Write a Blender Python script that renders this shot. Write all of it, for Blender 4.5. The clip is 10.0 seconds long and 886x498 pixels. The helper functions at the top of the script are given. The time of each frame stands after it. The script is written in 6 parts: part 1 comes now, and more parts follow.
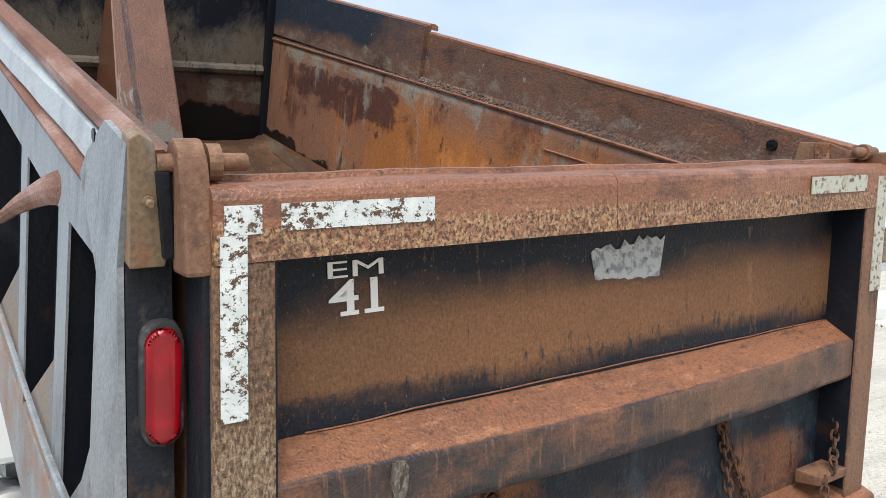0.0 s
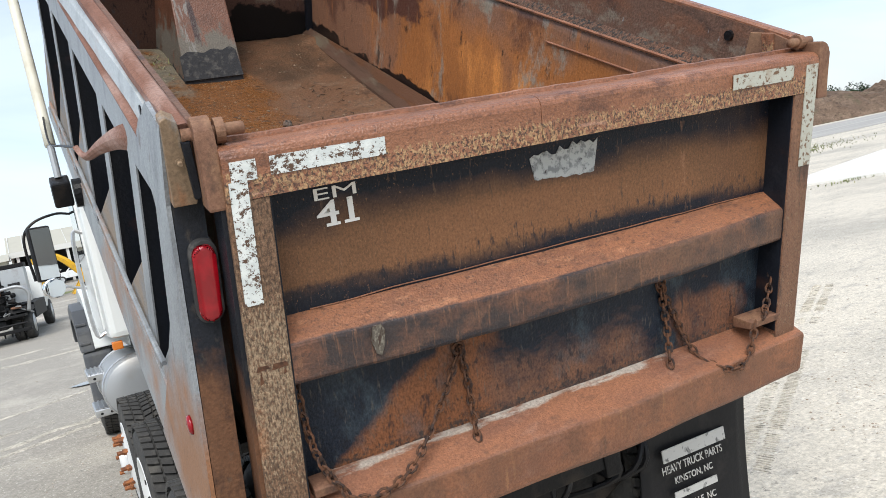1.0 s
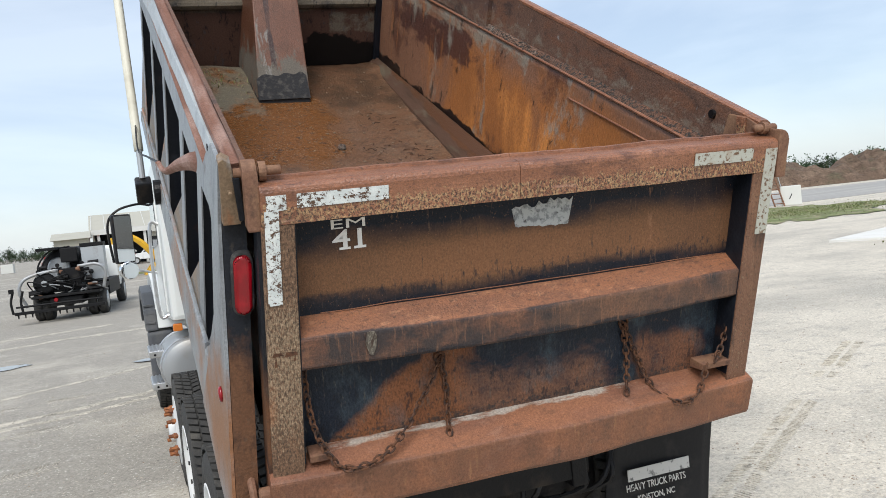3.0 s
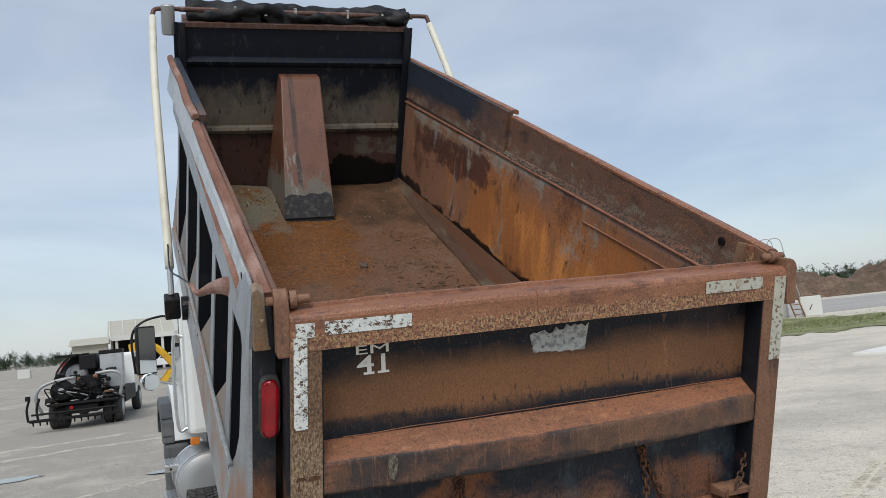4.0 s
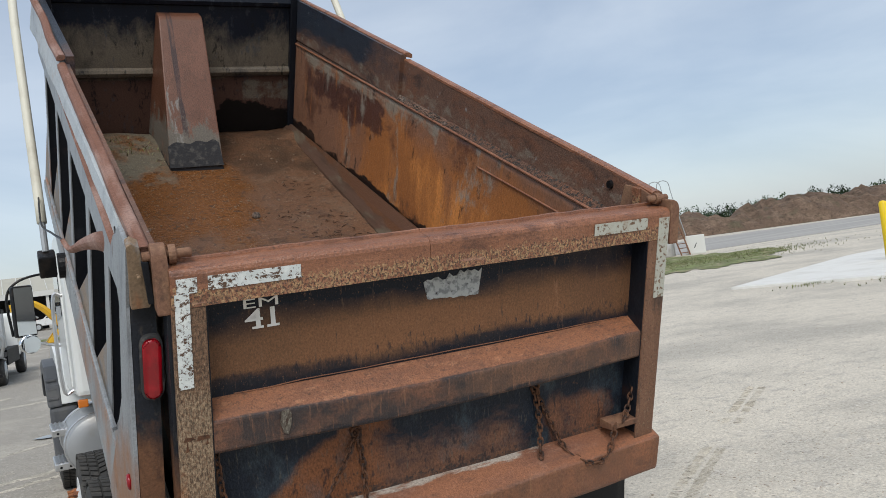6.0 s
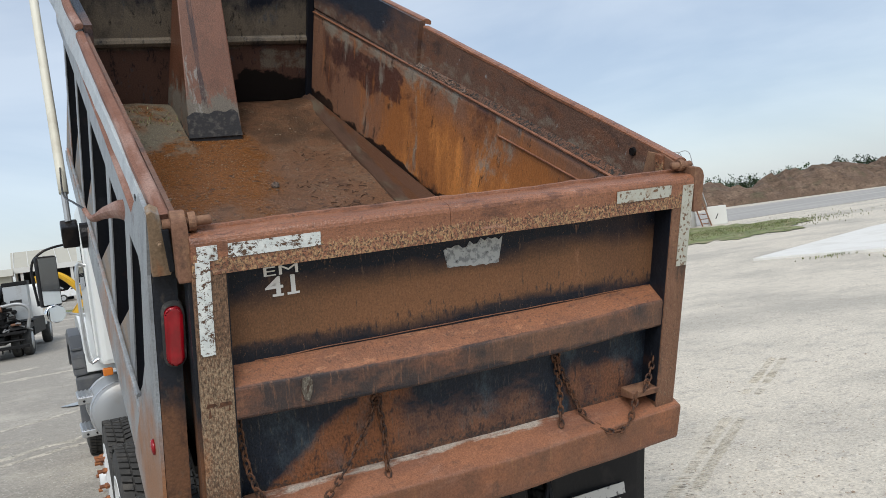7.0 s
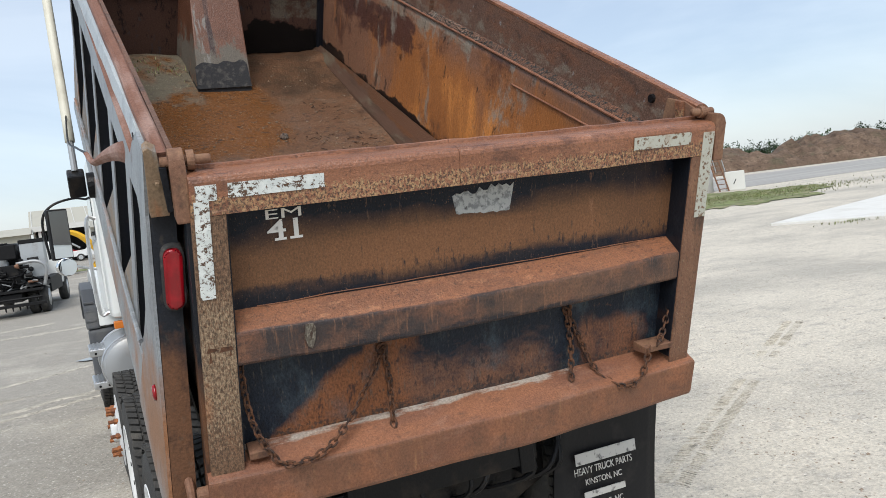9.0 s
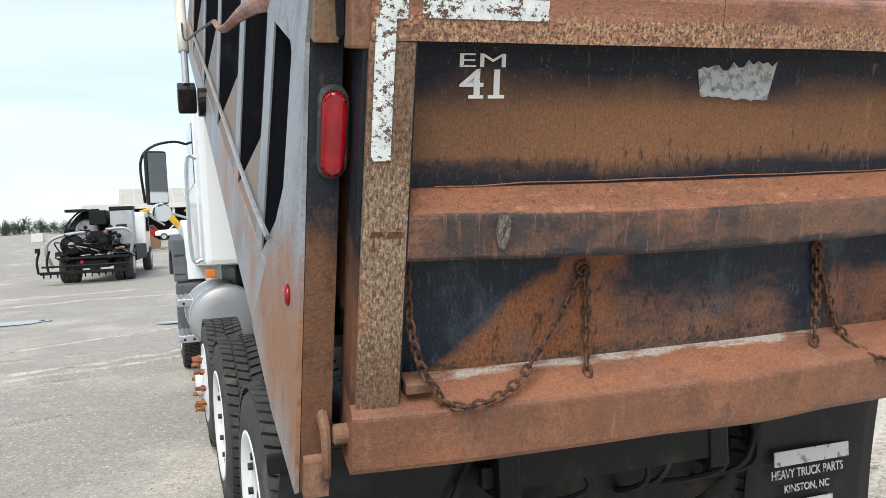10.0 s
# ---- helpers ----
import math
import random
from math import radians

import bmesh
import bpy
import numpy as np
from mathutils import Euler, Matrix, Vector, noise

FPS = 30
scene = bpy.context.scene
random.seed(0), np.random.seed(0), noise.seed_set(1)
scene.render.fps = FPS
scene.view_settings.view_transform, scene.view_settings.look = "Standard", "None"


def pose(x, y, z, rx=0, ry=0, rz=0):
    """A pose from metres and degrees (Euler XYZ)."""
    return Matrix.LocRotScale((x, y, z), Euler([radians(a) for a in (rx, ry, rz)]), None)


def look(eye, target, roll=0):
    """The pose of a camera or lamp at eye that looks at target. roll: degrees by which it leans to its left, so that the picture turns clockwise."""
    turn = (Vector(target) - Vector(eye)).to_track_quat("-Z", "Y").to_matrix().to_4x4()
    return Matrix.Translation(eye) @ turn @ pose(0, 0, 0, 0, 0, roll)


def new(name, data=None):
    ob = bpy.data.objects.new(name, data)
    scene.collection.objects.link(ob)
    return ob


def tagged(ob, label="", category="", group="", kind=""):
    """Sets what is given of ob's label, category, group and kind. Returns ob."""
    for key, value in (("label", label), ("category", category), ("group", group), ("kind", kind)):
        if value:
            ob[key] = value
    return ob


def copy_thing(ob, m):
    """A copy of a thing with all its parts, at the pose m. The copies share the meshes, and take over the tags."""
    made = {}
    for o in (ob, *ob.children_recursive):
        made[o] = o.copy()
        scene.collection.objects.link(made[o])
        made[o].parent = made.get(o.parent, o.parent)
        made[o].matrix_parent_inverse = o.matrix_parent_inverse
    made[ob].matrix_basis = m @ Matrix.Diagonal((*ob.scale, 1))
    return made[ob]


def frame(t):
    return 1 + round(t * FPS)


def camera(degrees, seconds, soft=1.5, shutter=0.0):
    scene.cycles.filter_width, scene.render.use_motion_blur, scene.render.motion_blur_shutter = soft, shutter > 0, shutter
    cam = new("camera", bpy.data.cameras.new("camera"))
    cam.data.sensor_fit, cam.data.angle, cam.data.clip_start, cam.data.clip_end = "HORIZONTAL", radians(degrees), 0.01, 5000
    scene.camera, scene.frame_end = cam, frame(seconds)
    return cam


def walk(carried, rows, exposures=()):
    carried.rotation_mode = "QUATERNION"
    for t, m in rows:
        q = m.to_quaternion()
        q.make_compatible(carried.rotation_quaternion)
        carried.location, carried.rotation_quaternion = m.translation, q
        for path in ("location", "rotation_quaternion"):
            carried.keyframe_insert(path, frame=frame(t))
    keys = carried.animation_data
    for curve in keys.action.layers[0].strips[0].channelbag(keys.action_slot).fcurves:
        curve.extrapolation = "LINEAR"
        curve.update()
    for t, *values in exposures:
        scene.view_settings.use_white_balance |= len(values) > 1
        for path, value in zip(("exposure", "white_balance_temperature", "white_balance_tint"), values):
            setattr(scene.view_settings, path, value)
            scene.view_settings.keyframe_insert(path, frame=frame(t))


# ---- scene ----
cam = camera(61.92, 10.0, soft=0.9)
PATH = [
    (0, (-1.418, -1.265, 1.944), (-0.373, 0.432, 2.114), -7.91),
    (0.5, (-1.484, -1.644, 2.009), (-0.546, 0.122, 1.981), -8.88),
    (1, (-1.369, -1.920, 2.009), (-0.576, -0.091, 1.847), -11.43),
    (1.5, (-1.330, -2.087, 2.030), (-0.620, -0.232, 1.801), -12.03),
    (2, (-1.404, -2.230, 2.048), (-0.698, -0.369, 1.847), -11.48),
    (2.2, (-1.400, -2.281, 2.058), (-0.686, -0.424, 1.860), -10.94),
    (3.3, (-1.310, -2.595, 2.063), (-0.695, -0.692, 2.051), -4.85),
    (3.5, (-1.324, -2.624, 2.092), (-0.711, -0.721, 2.160), -4.77),
    (4, (-1.372, -2.643, 2.135), (-0.746, -0.754, 2.330), -5.79),
    (4.5, (-1.372, -2.661, 2.171), (-0.665, -0.797, 2.338), -7.43),
    (5, (-1.327, -2.644, 2.154), (-0.471, -0.839, 2.247), -7.57),
    (5.5, (-1.313, -2.625, 2.143), (-0.435, -0.828, 2.194), -7.55),
    (7, (-1.310, -2.580, 2.121), (-0.507, -0.749, 2.074), -7.60),
    (7.5, (-1.280, -2.583, 2.118), (-0.438, -0.771, 2.029), -7.35),
    (8, (-1.266, -2.588, 2.110), (-0.396, -0.790, 2.007), -7.20),
    (8.5, (-1.257, -2.583, 2.099), (-0.379, -0.791, 1.975), -6.62),
    (9, (-1.260, -2.498, 2.046), (-0.505, -0.651, 1.907), -7.04),
    (9.5, (-1.357, -2.174, 1.773), (-0.740, -0.277, 1.638), -4.73),
    (10, (-1.459, -1.683, 1.670), (-0.876, 0.228, 1.572), -2.57),
]
walk(cam, [(t, look(eye, target, roll)) for t, eye, target, roll in PATH],
     [(0, 0.5), (1, 0.44), (2, 0.38), (3.5, 0.04), (4.5, -0.27), (5.5, -0.22), (7, -0.02), (8.5, 0.06), (9, 0.15), (9.5, 0.32), (10, 0.45)])


# ---------------------------------------------------------------- light
world = bpy.data.worlds.new("overcast_sky")
scene.world = world
world.use_nodes = True
wn, wl = world.node_tree.nodes, world.node_tree.links
wn.clear()
sky = wn.new("ShaderNodeTexSky")
sky.sky_type, sky.sun_disc = "NISHITA", False
sky.sun_elevation, sky.sun_rotation = radians(50), radians(205)
coord = wn.new("ShaderNodeTexCoord")
stretch = wn.new("ShaderNodeMapping")
stretch.inputs["Scale"].default_value = (1.0, 1.0, 3.2)
clouds = wn.new("ShaderNodeTexNoise")
clouds.inputs["Scale"].default_value, clouds.inputs["Detail"].default_value, clouds.inputs["Roughness"].default_value = 2.1, 6, 0.52
clouds.inputs["Distortion"].default_value = 0.5
ramp = wn.new("ShaderNodeValToRGB")
ramp.color_ramp.elements[0].position, ramp.color_ramp.elements[0].color = 0.36, (0.345, 0.405, 0.49, 1)
ramp.color_ramp.elements[1].position, ramp.color_ramp.elements[1].color = 0.64, (0.52, 0.567, 0.62, 1)
dim = wn.new("ShaderNodeMix")
dim.data_type = "RGBA"
dim.inputs[0].default_value = 0.06
out = wn.new("ShaderNodeOutputWorld")
back = wn.new("ShaderNodeBackground")
back.inputs["Strength"].default_value = 1.0
wl.new(coord.outputs["Generated"], stretch.inputs["Vector"])
wl.new(stretch.outputs[0], clouds.inputs["Vector"])
wl.new(clouds.outputs["Fac"], ramp.inputs["Fac"])
wl.new(ramp.outputs[0], dim.inputs[6])
wl.new(sky.outputs[0], dim.inputs[7])
wl.new(dim.outputs[2], back.inputs["Color"])
wl.new(back.outputs[0], out.inputs["Surface"])

sun_lamp = new("sun", bpy.data.lights.new("sun", "SUN"))
sun_lamp.data.energy, sun_lamp.data.angle, sun_lamp.data.color = 2.85, radians(40), (1.0, 0.97, 0.93)
sun_lamp.matrix_world = look((-12, -24, 32), (0, 0, 0))


# ---------------------------------------------------------------- materials
def surface(name, base, rough=0.6, metal=0.0, layers=(), bump=0.0, bump_scale=60.0, coat=0.0, space="Object", grain=0.0, grain_scale=(85, 85, 85), spec=0.22):
    """A procedural paint: a base colour under layers of noise-edged colour. A layer is a dict with c, scale, lo, hi and optional
    band (axis number or direction, from, full, full, to) or several bands, k (weight of the bands), r (its roughness)."""
    m = bpy.data.materials.new(name)
    m.use_nodes = True
    n, l = m.node_tree.nodes, m.node_tree.links
    shade = n["Principled BSDF"]
    tc = n.new("ShaderNodeTexCoord")
    colour, roughness = None, None
    for i, lay in enumerate(layers):
        mp = n.new("ShaderNodeMapping")
        mp.inputs["Scale"].default_value = lay.get("scale", (4, 4, 4))
        mp.inputs["Location"].default_value = (3.1 * i + 0.7, 1.7 * i, 2.3 * i)
        l.new(tc.outputs[space], mp.inputs["Vector"])
        tex = n.new("ShaderNodeTexNoise")
        tex.inputs["Scale"].default_value = 1.0
        tex.inputs["Detail"].default_value, tex.inputs["Roughness"].default_value = lay.get("detail", 6), lay.get("grit", 0.6)
        tex.inputs["Distortion"].default_value = lay.get("twist", 0.0)
        l.new(mp.outputs[0], tex.inputs["Vector"])
        value = tex.outputs["Fac"]
        bands = lay.get("bands", [lay["band"]] if "band" in lay else [])
        if bands:
            both = None
            for axis, a, b, c, d in bands:
                along = n.new("ShaderNodeVectorMath")
                along.operation = "DOT_PRODUCT"
                along.inputs[1].default_value = [float(axis == q) for q in range(3)] if isinstance(axis, int) else axis
                l.new(tc.outputs[space], along.inputs[0])
                for lo, hi in ((a, b), (d, c)):
                    ease = n.new("ShaderNodeMapRange")
                    ease.inputs["From Min"].default_value, ease.inputs["From Max"].default_value = lo, hi
                    l.new(along.outputs["Value"], ease.inputs["Value"])
                    if both is None:
                        both = ease
                        continue
                    times = n.new("ShaderNodeMath")
                    times.operation = "MULTIPLY"
                    l.new(both.outputs[0], times.inputs[0])
                    l.new(ease.outputs[0], times.inputs[1])
                    both = times
            add = n.new("ShaderNodeMath")
            add.operation = "MULTIPLY_ADD"
            add.inputs[1].default_value = lay.get("k", 0.5)
            l.new(both.outputs[0], add.inputs[0])
            l.new(value, add.inputs[2])
            value = add.outputs[0]
        fac = n.new("ShaderNodeMapRange")
        fac.inputs["From Min"].default_value, fac.inputs["From Max"].default_value = lay["lo"], lay["hi"]
        fac.inputs["To Max"].default_value = lay.get("max", 1.0)
        l.new(value, fac.inputs["Value"])
        mix = n.new("ShaderNodeMix")
        mix.data_type = "RGBA"
        mix.inputs[7].default_value = (*lay["c"], 1)
        if colour is None:
            mix.inputs[6].default_value = (*base, 1)
        else:
            l.new(colour, mix.inputs[6])
        l.new(fac.outputs[0], mix.inputs[0])
        colour = mix.outputs[2]
        rm = n.new("ShaderNodeMix")
        rm.inputs[3].default_value = lay.get("r", rough)
        if roughness is None:
            rm.inputs[2].default_value = rough
        else:
            l.new(roughness, rm.inputs[2])
        l.new(fac.outputs[0], rm.inputs[0])
        roughness = rm.outputs[0]
    if grain and colour is not None:
        gm = n.new("ShaderNodeMapping")
        gm.inputs["Scale"].default_value = grain_scale
        l.new(tc.outputs[space], gm.inputs["Vector"])
        gt = n.new("ShaderNodeTexNoise")
        gt.inputs["Scale"].default_value, gt.inputs["Detail"].default_value, gt.inputs["Roughness"].default_value = 1.0, 5, 0.8
        l.new(gm.outputs[0], gt.inputs["Vector"])
        gr = n.new("ShaderNodeMapRange")
        gr.inputs["From Min"].default_value, gr.inputs["From Max"].default_value = 0.36, 0.64
        gr.inputs["To Min"].default_value, gr.inputs["To Max"].default_value = 1 - grain, 1 + grain
        l.new(gt.outputs["Fac"], gr.inputs["Value"])
        gx = n.new("ShaderNodeVectorMath")
        gx.operation = "MULTIPLY"
        l.new(colour, gx.inputs[0])
        l.new(gr.outputs[0], gx.inputs[1])
        colour = gx.outputs[0]
    if colour is None:
        shade.inputs["Base Color"].default_value = (*base, 1)
        shade.inputs["Roughness"].default_value = rough
    else:
        l.new(colour, shade.inputs["Base Color"])
        l.new(roughness, shade.inputs["Roughness"])
    shade.inputs["Metallic"].default_value = metal
    shade.inputs["Coat Weight"].default_value = coat
    shade.inputs["Specular IOR Level"].default_value = 0.5 if rough < 0.3 or metal > 0.5 else spec
    if bump:
        rel = n.new("ShaderNodeTexNoise")
        rel.inputs["Scale"].default_value, rel.inputs["Detail"].default_value = bump_scale, 8
        l.new(tc.outputs[space], rel.inputs["Vector"])
        bn = n.new("ShaderNodeBump")
        bn.inputs["Strength"].default_value, bn.inputs["Distance"].default_value = bump, 0.01
        l.new(rel.outputs["Fac"], bn.inputs["Height"])
        l.new(bn.outputs[0], shade.inputs["Normal"])
    return m


RUST, RUST_DARK, RUST_PALE = (0.281, 0.111, 0.045), (0.075, 0.033, 0.02), (0.380, 0.178, 0.096)
BLACK, NAVY = (0.008, 0.009, 0.012), (0.008, 0.011, 0.019)
SPECK = dict(c=(0.075, 0.04, 0.026), scale=(110, 110, 110), lo=0.58, hi=0.72, max=0.4, detail=4)

panel_upper = surface("upper_panel_worn_paint", NAVY, 0.42, 0, [
    dict(c=(0.16, 0.08, 0.04), scale=(2.4, 5, 3), lo=0.78, hi=1.16, band=(2, -0.11, -0.3, -0.39, -0.49), k=0.74, twist=0.4, r=0.6, detail=10, grit=0.62),
    dict(c=(0.2, 0.095, 0.046), scale=(1.6, 3, 2.0), lo=0.88, hi=1.12, bands=[(2, -0.2, -0.28, -0.4, -0.46), (0, -0.95, -0.6, 0.5, 0.9)], k=0.6, r=0.62, max=0.85, detail=8),
    dict(c=(0.1, 0.047, 0.028), scale=(3.5, 4, 2.4), lo=0.54, hi=0.72, max=0.45, twist=0.5, detail=9, grit=0.68),
    dict(c=(0.012, 0.014, 0.02), scale=(2.6, 3, 5), lo=0.86, hi=1.0, bands=[(2, -0.52, -0.46, -0.41, -0.33), (0, -1.0, -0.97, -0.45, -0.2)], k=0.45, max=0.9, detail=9, grit=0.7),
    dict(c=(0.012, 0.014, 0.02), scale=(2.6, 3, 5), lo=0.9, hi=1.02, bands=[(2, -0.52, -0.47, -0.43, -0.39), (0, 0.02, 0.06, 0.3, 0.6)], k=0.45, max=0.85, detail=9, grit=0.7),
    dict(c=(0.3, 0.15, 0.085), scale=(30, 40, 6), lo=0.98, hi=1.08, bands=[(0, 0.5, 0.52, 0.54, 0.56), (2, -0.46, -0.4, -0.14, -0.1)], k=0.5, max=0.6, detail=5),
    dict(c=(0.016, 0.017, 0.022), scale=(60, 50, 22), lo=0.7, hi=0.84, band=(2, -0.5, -0.45, -0.42, -0.33), k=0.2, max=0.9, detail=5),
    dict(c=(0.2, 0.115, 0.07), scale=(80, 60, 12), lo=0.62, hi=0.7, max=0.4, detail=4),
    dict(c=(0.03, 0.026, 0.026), scale=(60, 60, 9), lo=0.6, hi=0.7, max=0.6, detail=5),
    dict(c=(0.26, 0.14, 0.07), scale=(150, 150, 110), lo=0.64, hi=0.7, max=0.5, detail=3)], 0.35, 150, grain=0.3, grain_scale=(130, 130, 90))
panel_lower = surface("lower_panel_worn_paint", (0.012, 0.017, 0.027), 0.42, 0, [
    dict(c=(0.185, 0.075, 0.034), scale=(3.5, 3, 3.5), lo=0.72, hi=0.9, bands=[((0.604, 0.0, -0.797), 0.2, 0.3, 0.9, 1.2), (0, -0.95, -0.9, -0.42, -0.12)], k=0.5, twist=0.2, r=0.7, detail=10, grit=0.66),
    dict(c=(0.16, 0.074, 0.043), scale=(4, 4, 4), lo=0.76, hi=1.0, bands=[(2, -1.1, -1.05, -0.84, -0.7), (0, 0.4, 0.5, 0.78, 0.92)], k=0.5, twist=0.2, r=0.7, detail=10, grit=0.66),
    dict(c=(0.15, 0.075, 0.046), scale=(4, 4, 7), lo=0.72, hi=1.0, bands=[(2, -1.1, -1.04, -0.9, -0.7), (0, -0.5, -0.3, 0.3, 0.5)], k=0.42, twist=0.2, r=0.7, detail=10, grit=0.7),
    dict(c=(0.33, 0.135, 0.055), scale=(7, 6, 7), lo=0.66, hi=0.74, max=0.6, detail=8),
    dict(c=(0.06, 0.085, 0.1), scale=(5, 5, 3), lo=0.54, hi=0.68, max=0.55, detail=9, grit=0.7),
    dict(c=(0.1, 0.085, 0.07), scale=(70, 60, 14), lo=0.58, hi=0.68, max=0.6, detail=6),
    dict(c=(0.014, 0.015, 0.019), scale=(40, 40, 18), lo=0.56, hi=0.66, max=0.7, detail=6),
    dict(c=(0.03, 0.03, 0.03), scale=(60, 60, 60), lo=0.8, hi=0.95, band=(2, -1.06, -1.02, -0.99, -0.95), k=0.36, max=0.8)], 0.4, 120, grain=0.4, grain_scale=(120, 120, 70))
rail_rust = surface("pitted_rust_rail", (0.22, 0.09, 0.046), 0.36, 0, [
    dict(c=(0.31, 0.138, 0.075), scale=(2, 7, 7), lo=0.45, hi=0.68, max=0.8, detail=8),
    dict(c=(0.4, 0.25, 0.125), scale=(90, 60, 60), lo=0.84, hi=0.94, band=(2, -0.14, -0.11, -0.05, 0.01), k=0.38, max=0.85, detail=4, r=0.7),
    dict(c=(0.085, 0.036, 0.023), scale=(4, 12, 8), lo=0.53, hi=0.64, max=0.75, detail=9, grit=0.7),
    dict(c=(0.035, 0.02, 0.016), scale=(130, 100, 100), lo=0.8, hi=0.88, band=(2, -0.14, -0.11, -0.05, 0.01), k=0.3, max=0.85, detail=4),
    dict(c=(0.36, 0.2, 0.14), scale=(9, 26, 40), lo=0.62, hi=0.7, max=0.6, detail=6, r=0.28),
    dict(c=(0.07, 0.034, 0.024), scale=(70, 70, 70), lo=0.58, hi=0.66, max=0.55, detail=5)], 0.4, 160, grain=0.3, grain_scale=(110, 110, 110), spec=0.5)
edge_rust = surface("streaked_brown_stile", (0.155, 0.078, 0.046), 0.5, 0, [
    dict(c=(0.23, 0.12, 0.07), scale=(14, 9, 3), lo=0.5, hi=0.66, max=0.8, detail=9, grit=0.68),
    dict(c=(0.045, 0.028, 0.022), scale=(12, 14, 4), lo=0.54, hi=0.64, max=0.75, detail=8, grit=0.7),
    dict(c=(0.3, 0.22, 0.14), scale=(110, 90, 60), lo=0.62, hi=0.7, max=0.55, detail=4),
    dict(c=(0.04, 0.026, 0.02), scale=(120, 100, 80), lo=0.58, hi=0.66, max=0.6, detail=4)], 0.4, 180, grain=0.32, grain_scale=(110, 110, 80), spec=0.35)
stile_rust = surface("stained_rust_stile", (0.165, 0.098, 0.060), 0.6, 0, [
    dict(c=(0.38, 0.29, 0.19), scale=(170, 90, 60), lo=0.58, hi=0.70, band=(2, -1.0, -0.8, -0.45, -0.3), k=0.16, max=0.6, detail=5),
    dict(c=(0.035, 0.025, 0.02), scale=(190, 140, 70), lo=0.48, hi=0.6, max=0.62, detail=5),
    dict(c=RUST, scale=(6, 5, 4), lo=0.54, hi=0.7, max=0.6)], 0.4, 260, grain=0.5)
beam_rust = surface("crossbeam_rust_dark_front", (0.255, 0.105, 0.051), 0.42, 0, [
    dict(c=(0.17, 0.074, 0.042), scale=(3, 8, 8), lo=0.45, hi=0.62, detail=9, grit=0.68, max=0.85),
    dict(c=(0.075, 0.04, 0.03), scale=(5, 16, 9), lo=0.57, hi=0.68, max=0.7, detail=9, grit=0.72),
    dict(c=(0.4, 0.19, 0.1), scale=(14, 30, 30), lo=0.58, hi=0.66, max=0.6, detail=7),
    dict(c=(0.05, 0.026, 0.02), scale=(26, 50, 40), lo=0.57, hi=0.64, max=0.7, detail=8, grit=0.7),
    # front face darker than the sloping top, blackest along its lower edge
    dict(c=(0.026, 0.024, 0.026), scale=(5, 9, 5), lo=0.62, hi=0.94, bands=[(1, -0.2, -0.1, 0.014, 0.022)], k=0.4, max=0.94, detail=9, grit=0.7),
    dict(c=(0.17, 0.085, 0.047), scale=(3.5, 9, 4), lo=0.8, hi=1.02, bands=[(1, -0.2, -0.1, 0.014, 0.022), (0, -0.9, 0.3, 1.0, 1.2)], k=0.42, max=0.75, detail=9, grit=0.7),
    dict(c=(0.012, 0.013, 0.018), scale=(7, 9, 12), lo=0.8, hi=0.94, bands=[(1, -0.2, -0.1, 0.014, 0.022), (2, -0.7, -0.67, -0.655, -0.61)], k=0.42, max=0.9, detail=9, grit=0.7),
    dict(c=(0.2, 0.1, 0.055), scale=(75, 50, 8), lo=0.57, hi=0.66, max=0.6, detail=4),
    dict(c=(0.06, 0.03, 0.022), scale=(100, 100, 90), lo=0.57, hi=0.65, max=0.55, detail=4)], 0.4, 160, grain=0.3, grain_scale=(120, 120, 100), spec=0.42)
lip_rust = surface("bottom_rail_rust", (0.24, 0.098, 0.048), 0.52, 0, [
    dict(c=(0.16, 0.068, 0.04), scale=(2, 6, 6), lo=0.42, hi=0.68),
    dict(c=(0.25, 0.13, 0.085), scale=(9, 14, 14), lo=0.54, hi=0.68, max=0.6, detail=9, grit=0.7),
    dict(c=(0.36, 0.33, 0.28), scale=(7, 30, 30), lo=0.84, hi=0.98, bands=[(1, 0.05, 0.09, 0.3, 0.4), (0, -1.2, -1.0, 0.3, 0.9)], k=0.45, max=0.85, detail=8, grit=0.7),
    dict(c=(0.13, 0.062, 0.036), scale=(5, 9, 2.2), lo=0.66, hi=0.9, bands=[(1, -0.3, -0.2, -0.024, -0.012)], k=0.28, max=0.85, detail=9, grit=0.68),
    dict(c=(0.3, 0.15, 0.07), scale=(26, 9, 3), lo=0.88, hi=0.98, bands=[(1, -0.3, -0.2, -0.024, -0.012)], k=0.28, max=0.6, detail=6),
    dict(c=(0.05, 0.03, 0.024), scale=(14, 16, 4), lo=0.64, hi=0.72, max=0.5),
    dict(c=(0.1, 0.05, 0.032), scale=(7, 20, 12), lo=0.56, hi=0.66, max=0.6, detail=9, grit=0.72),
    SPECK], 0.4, 180, grain=0.3, grain_scale=(110, 110, 90), spec=0.4)
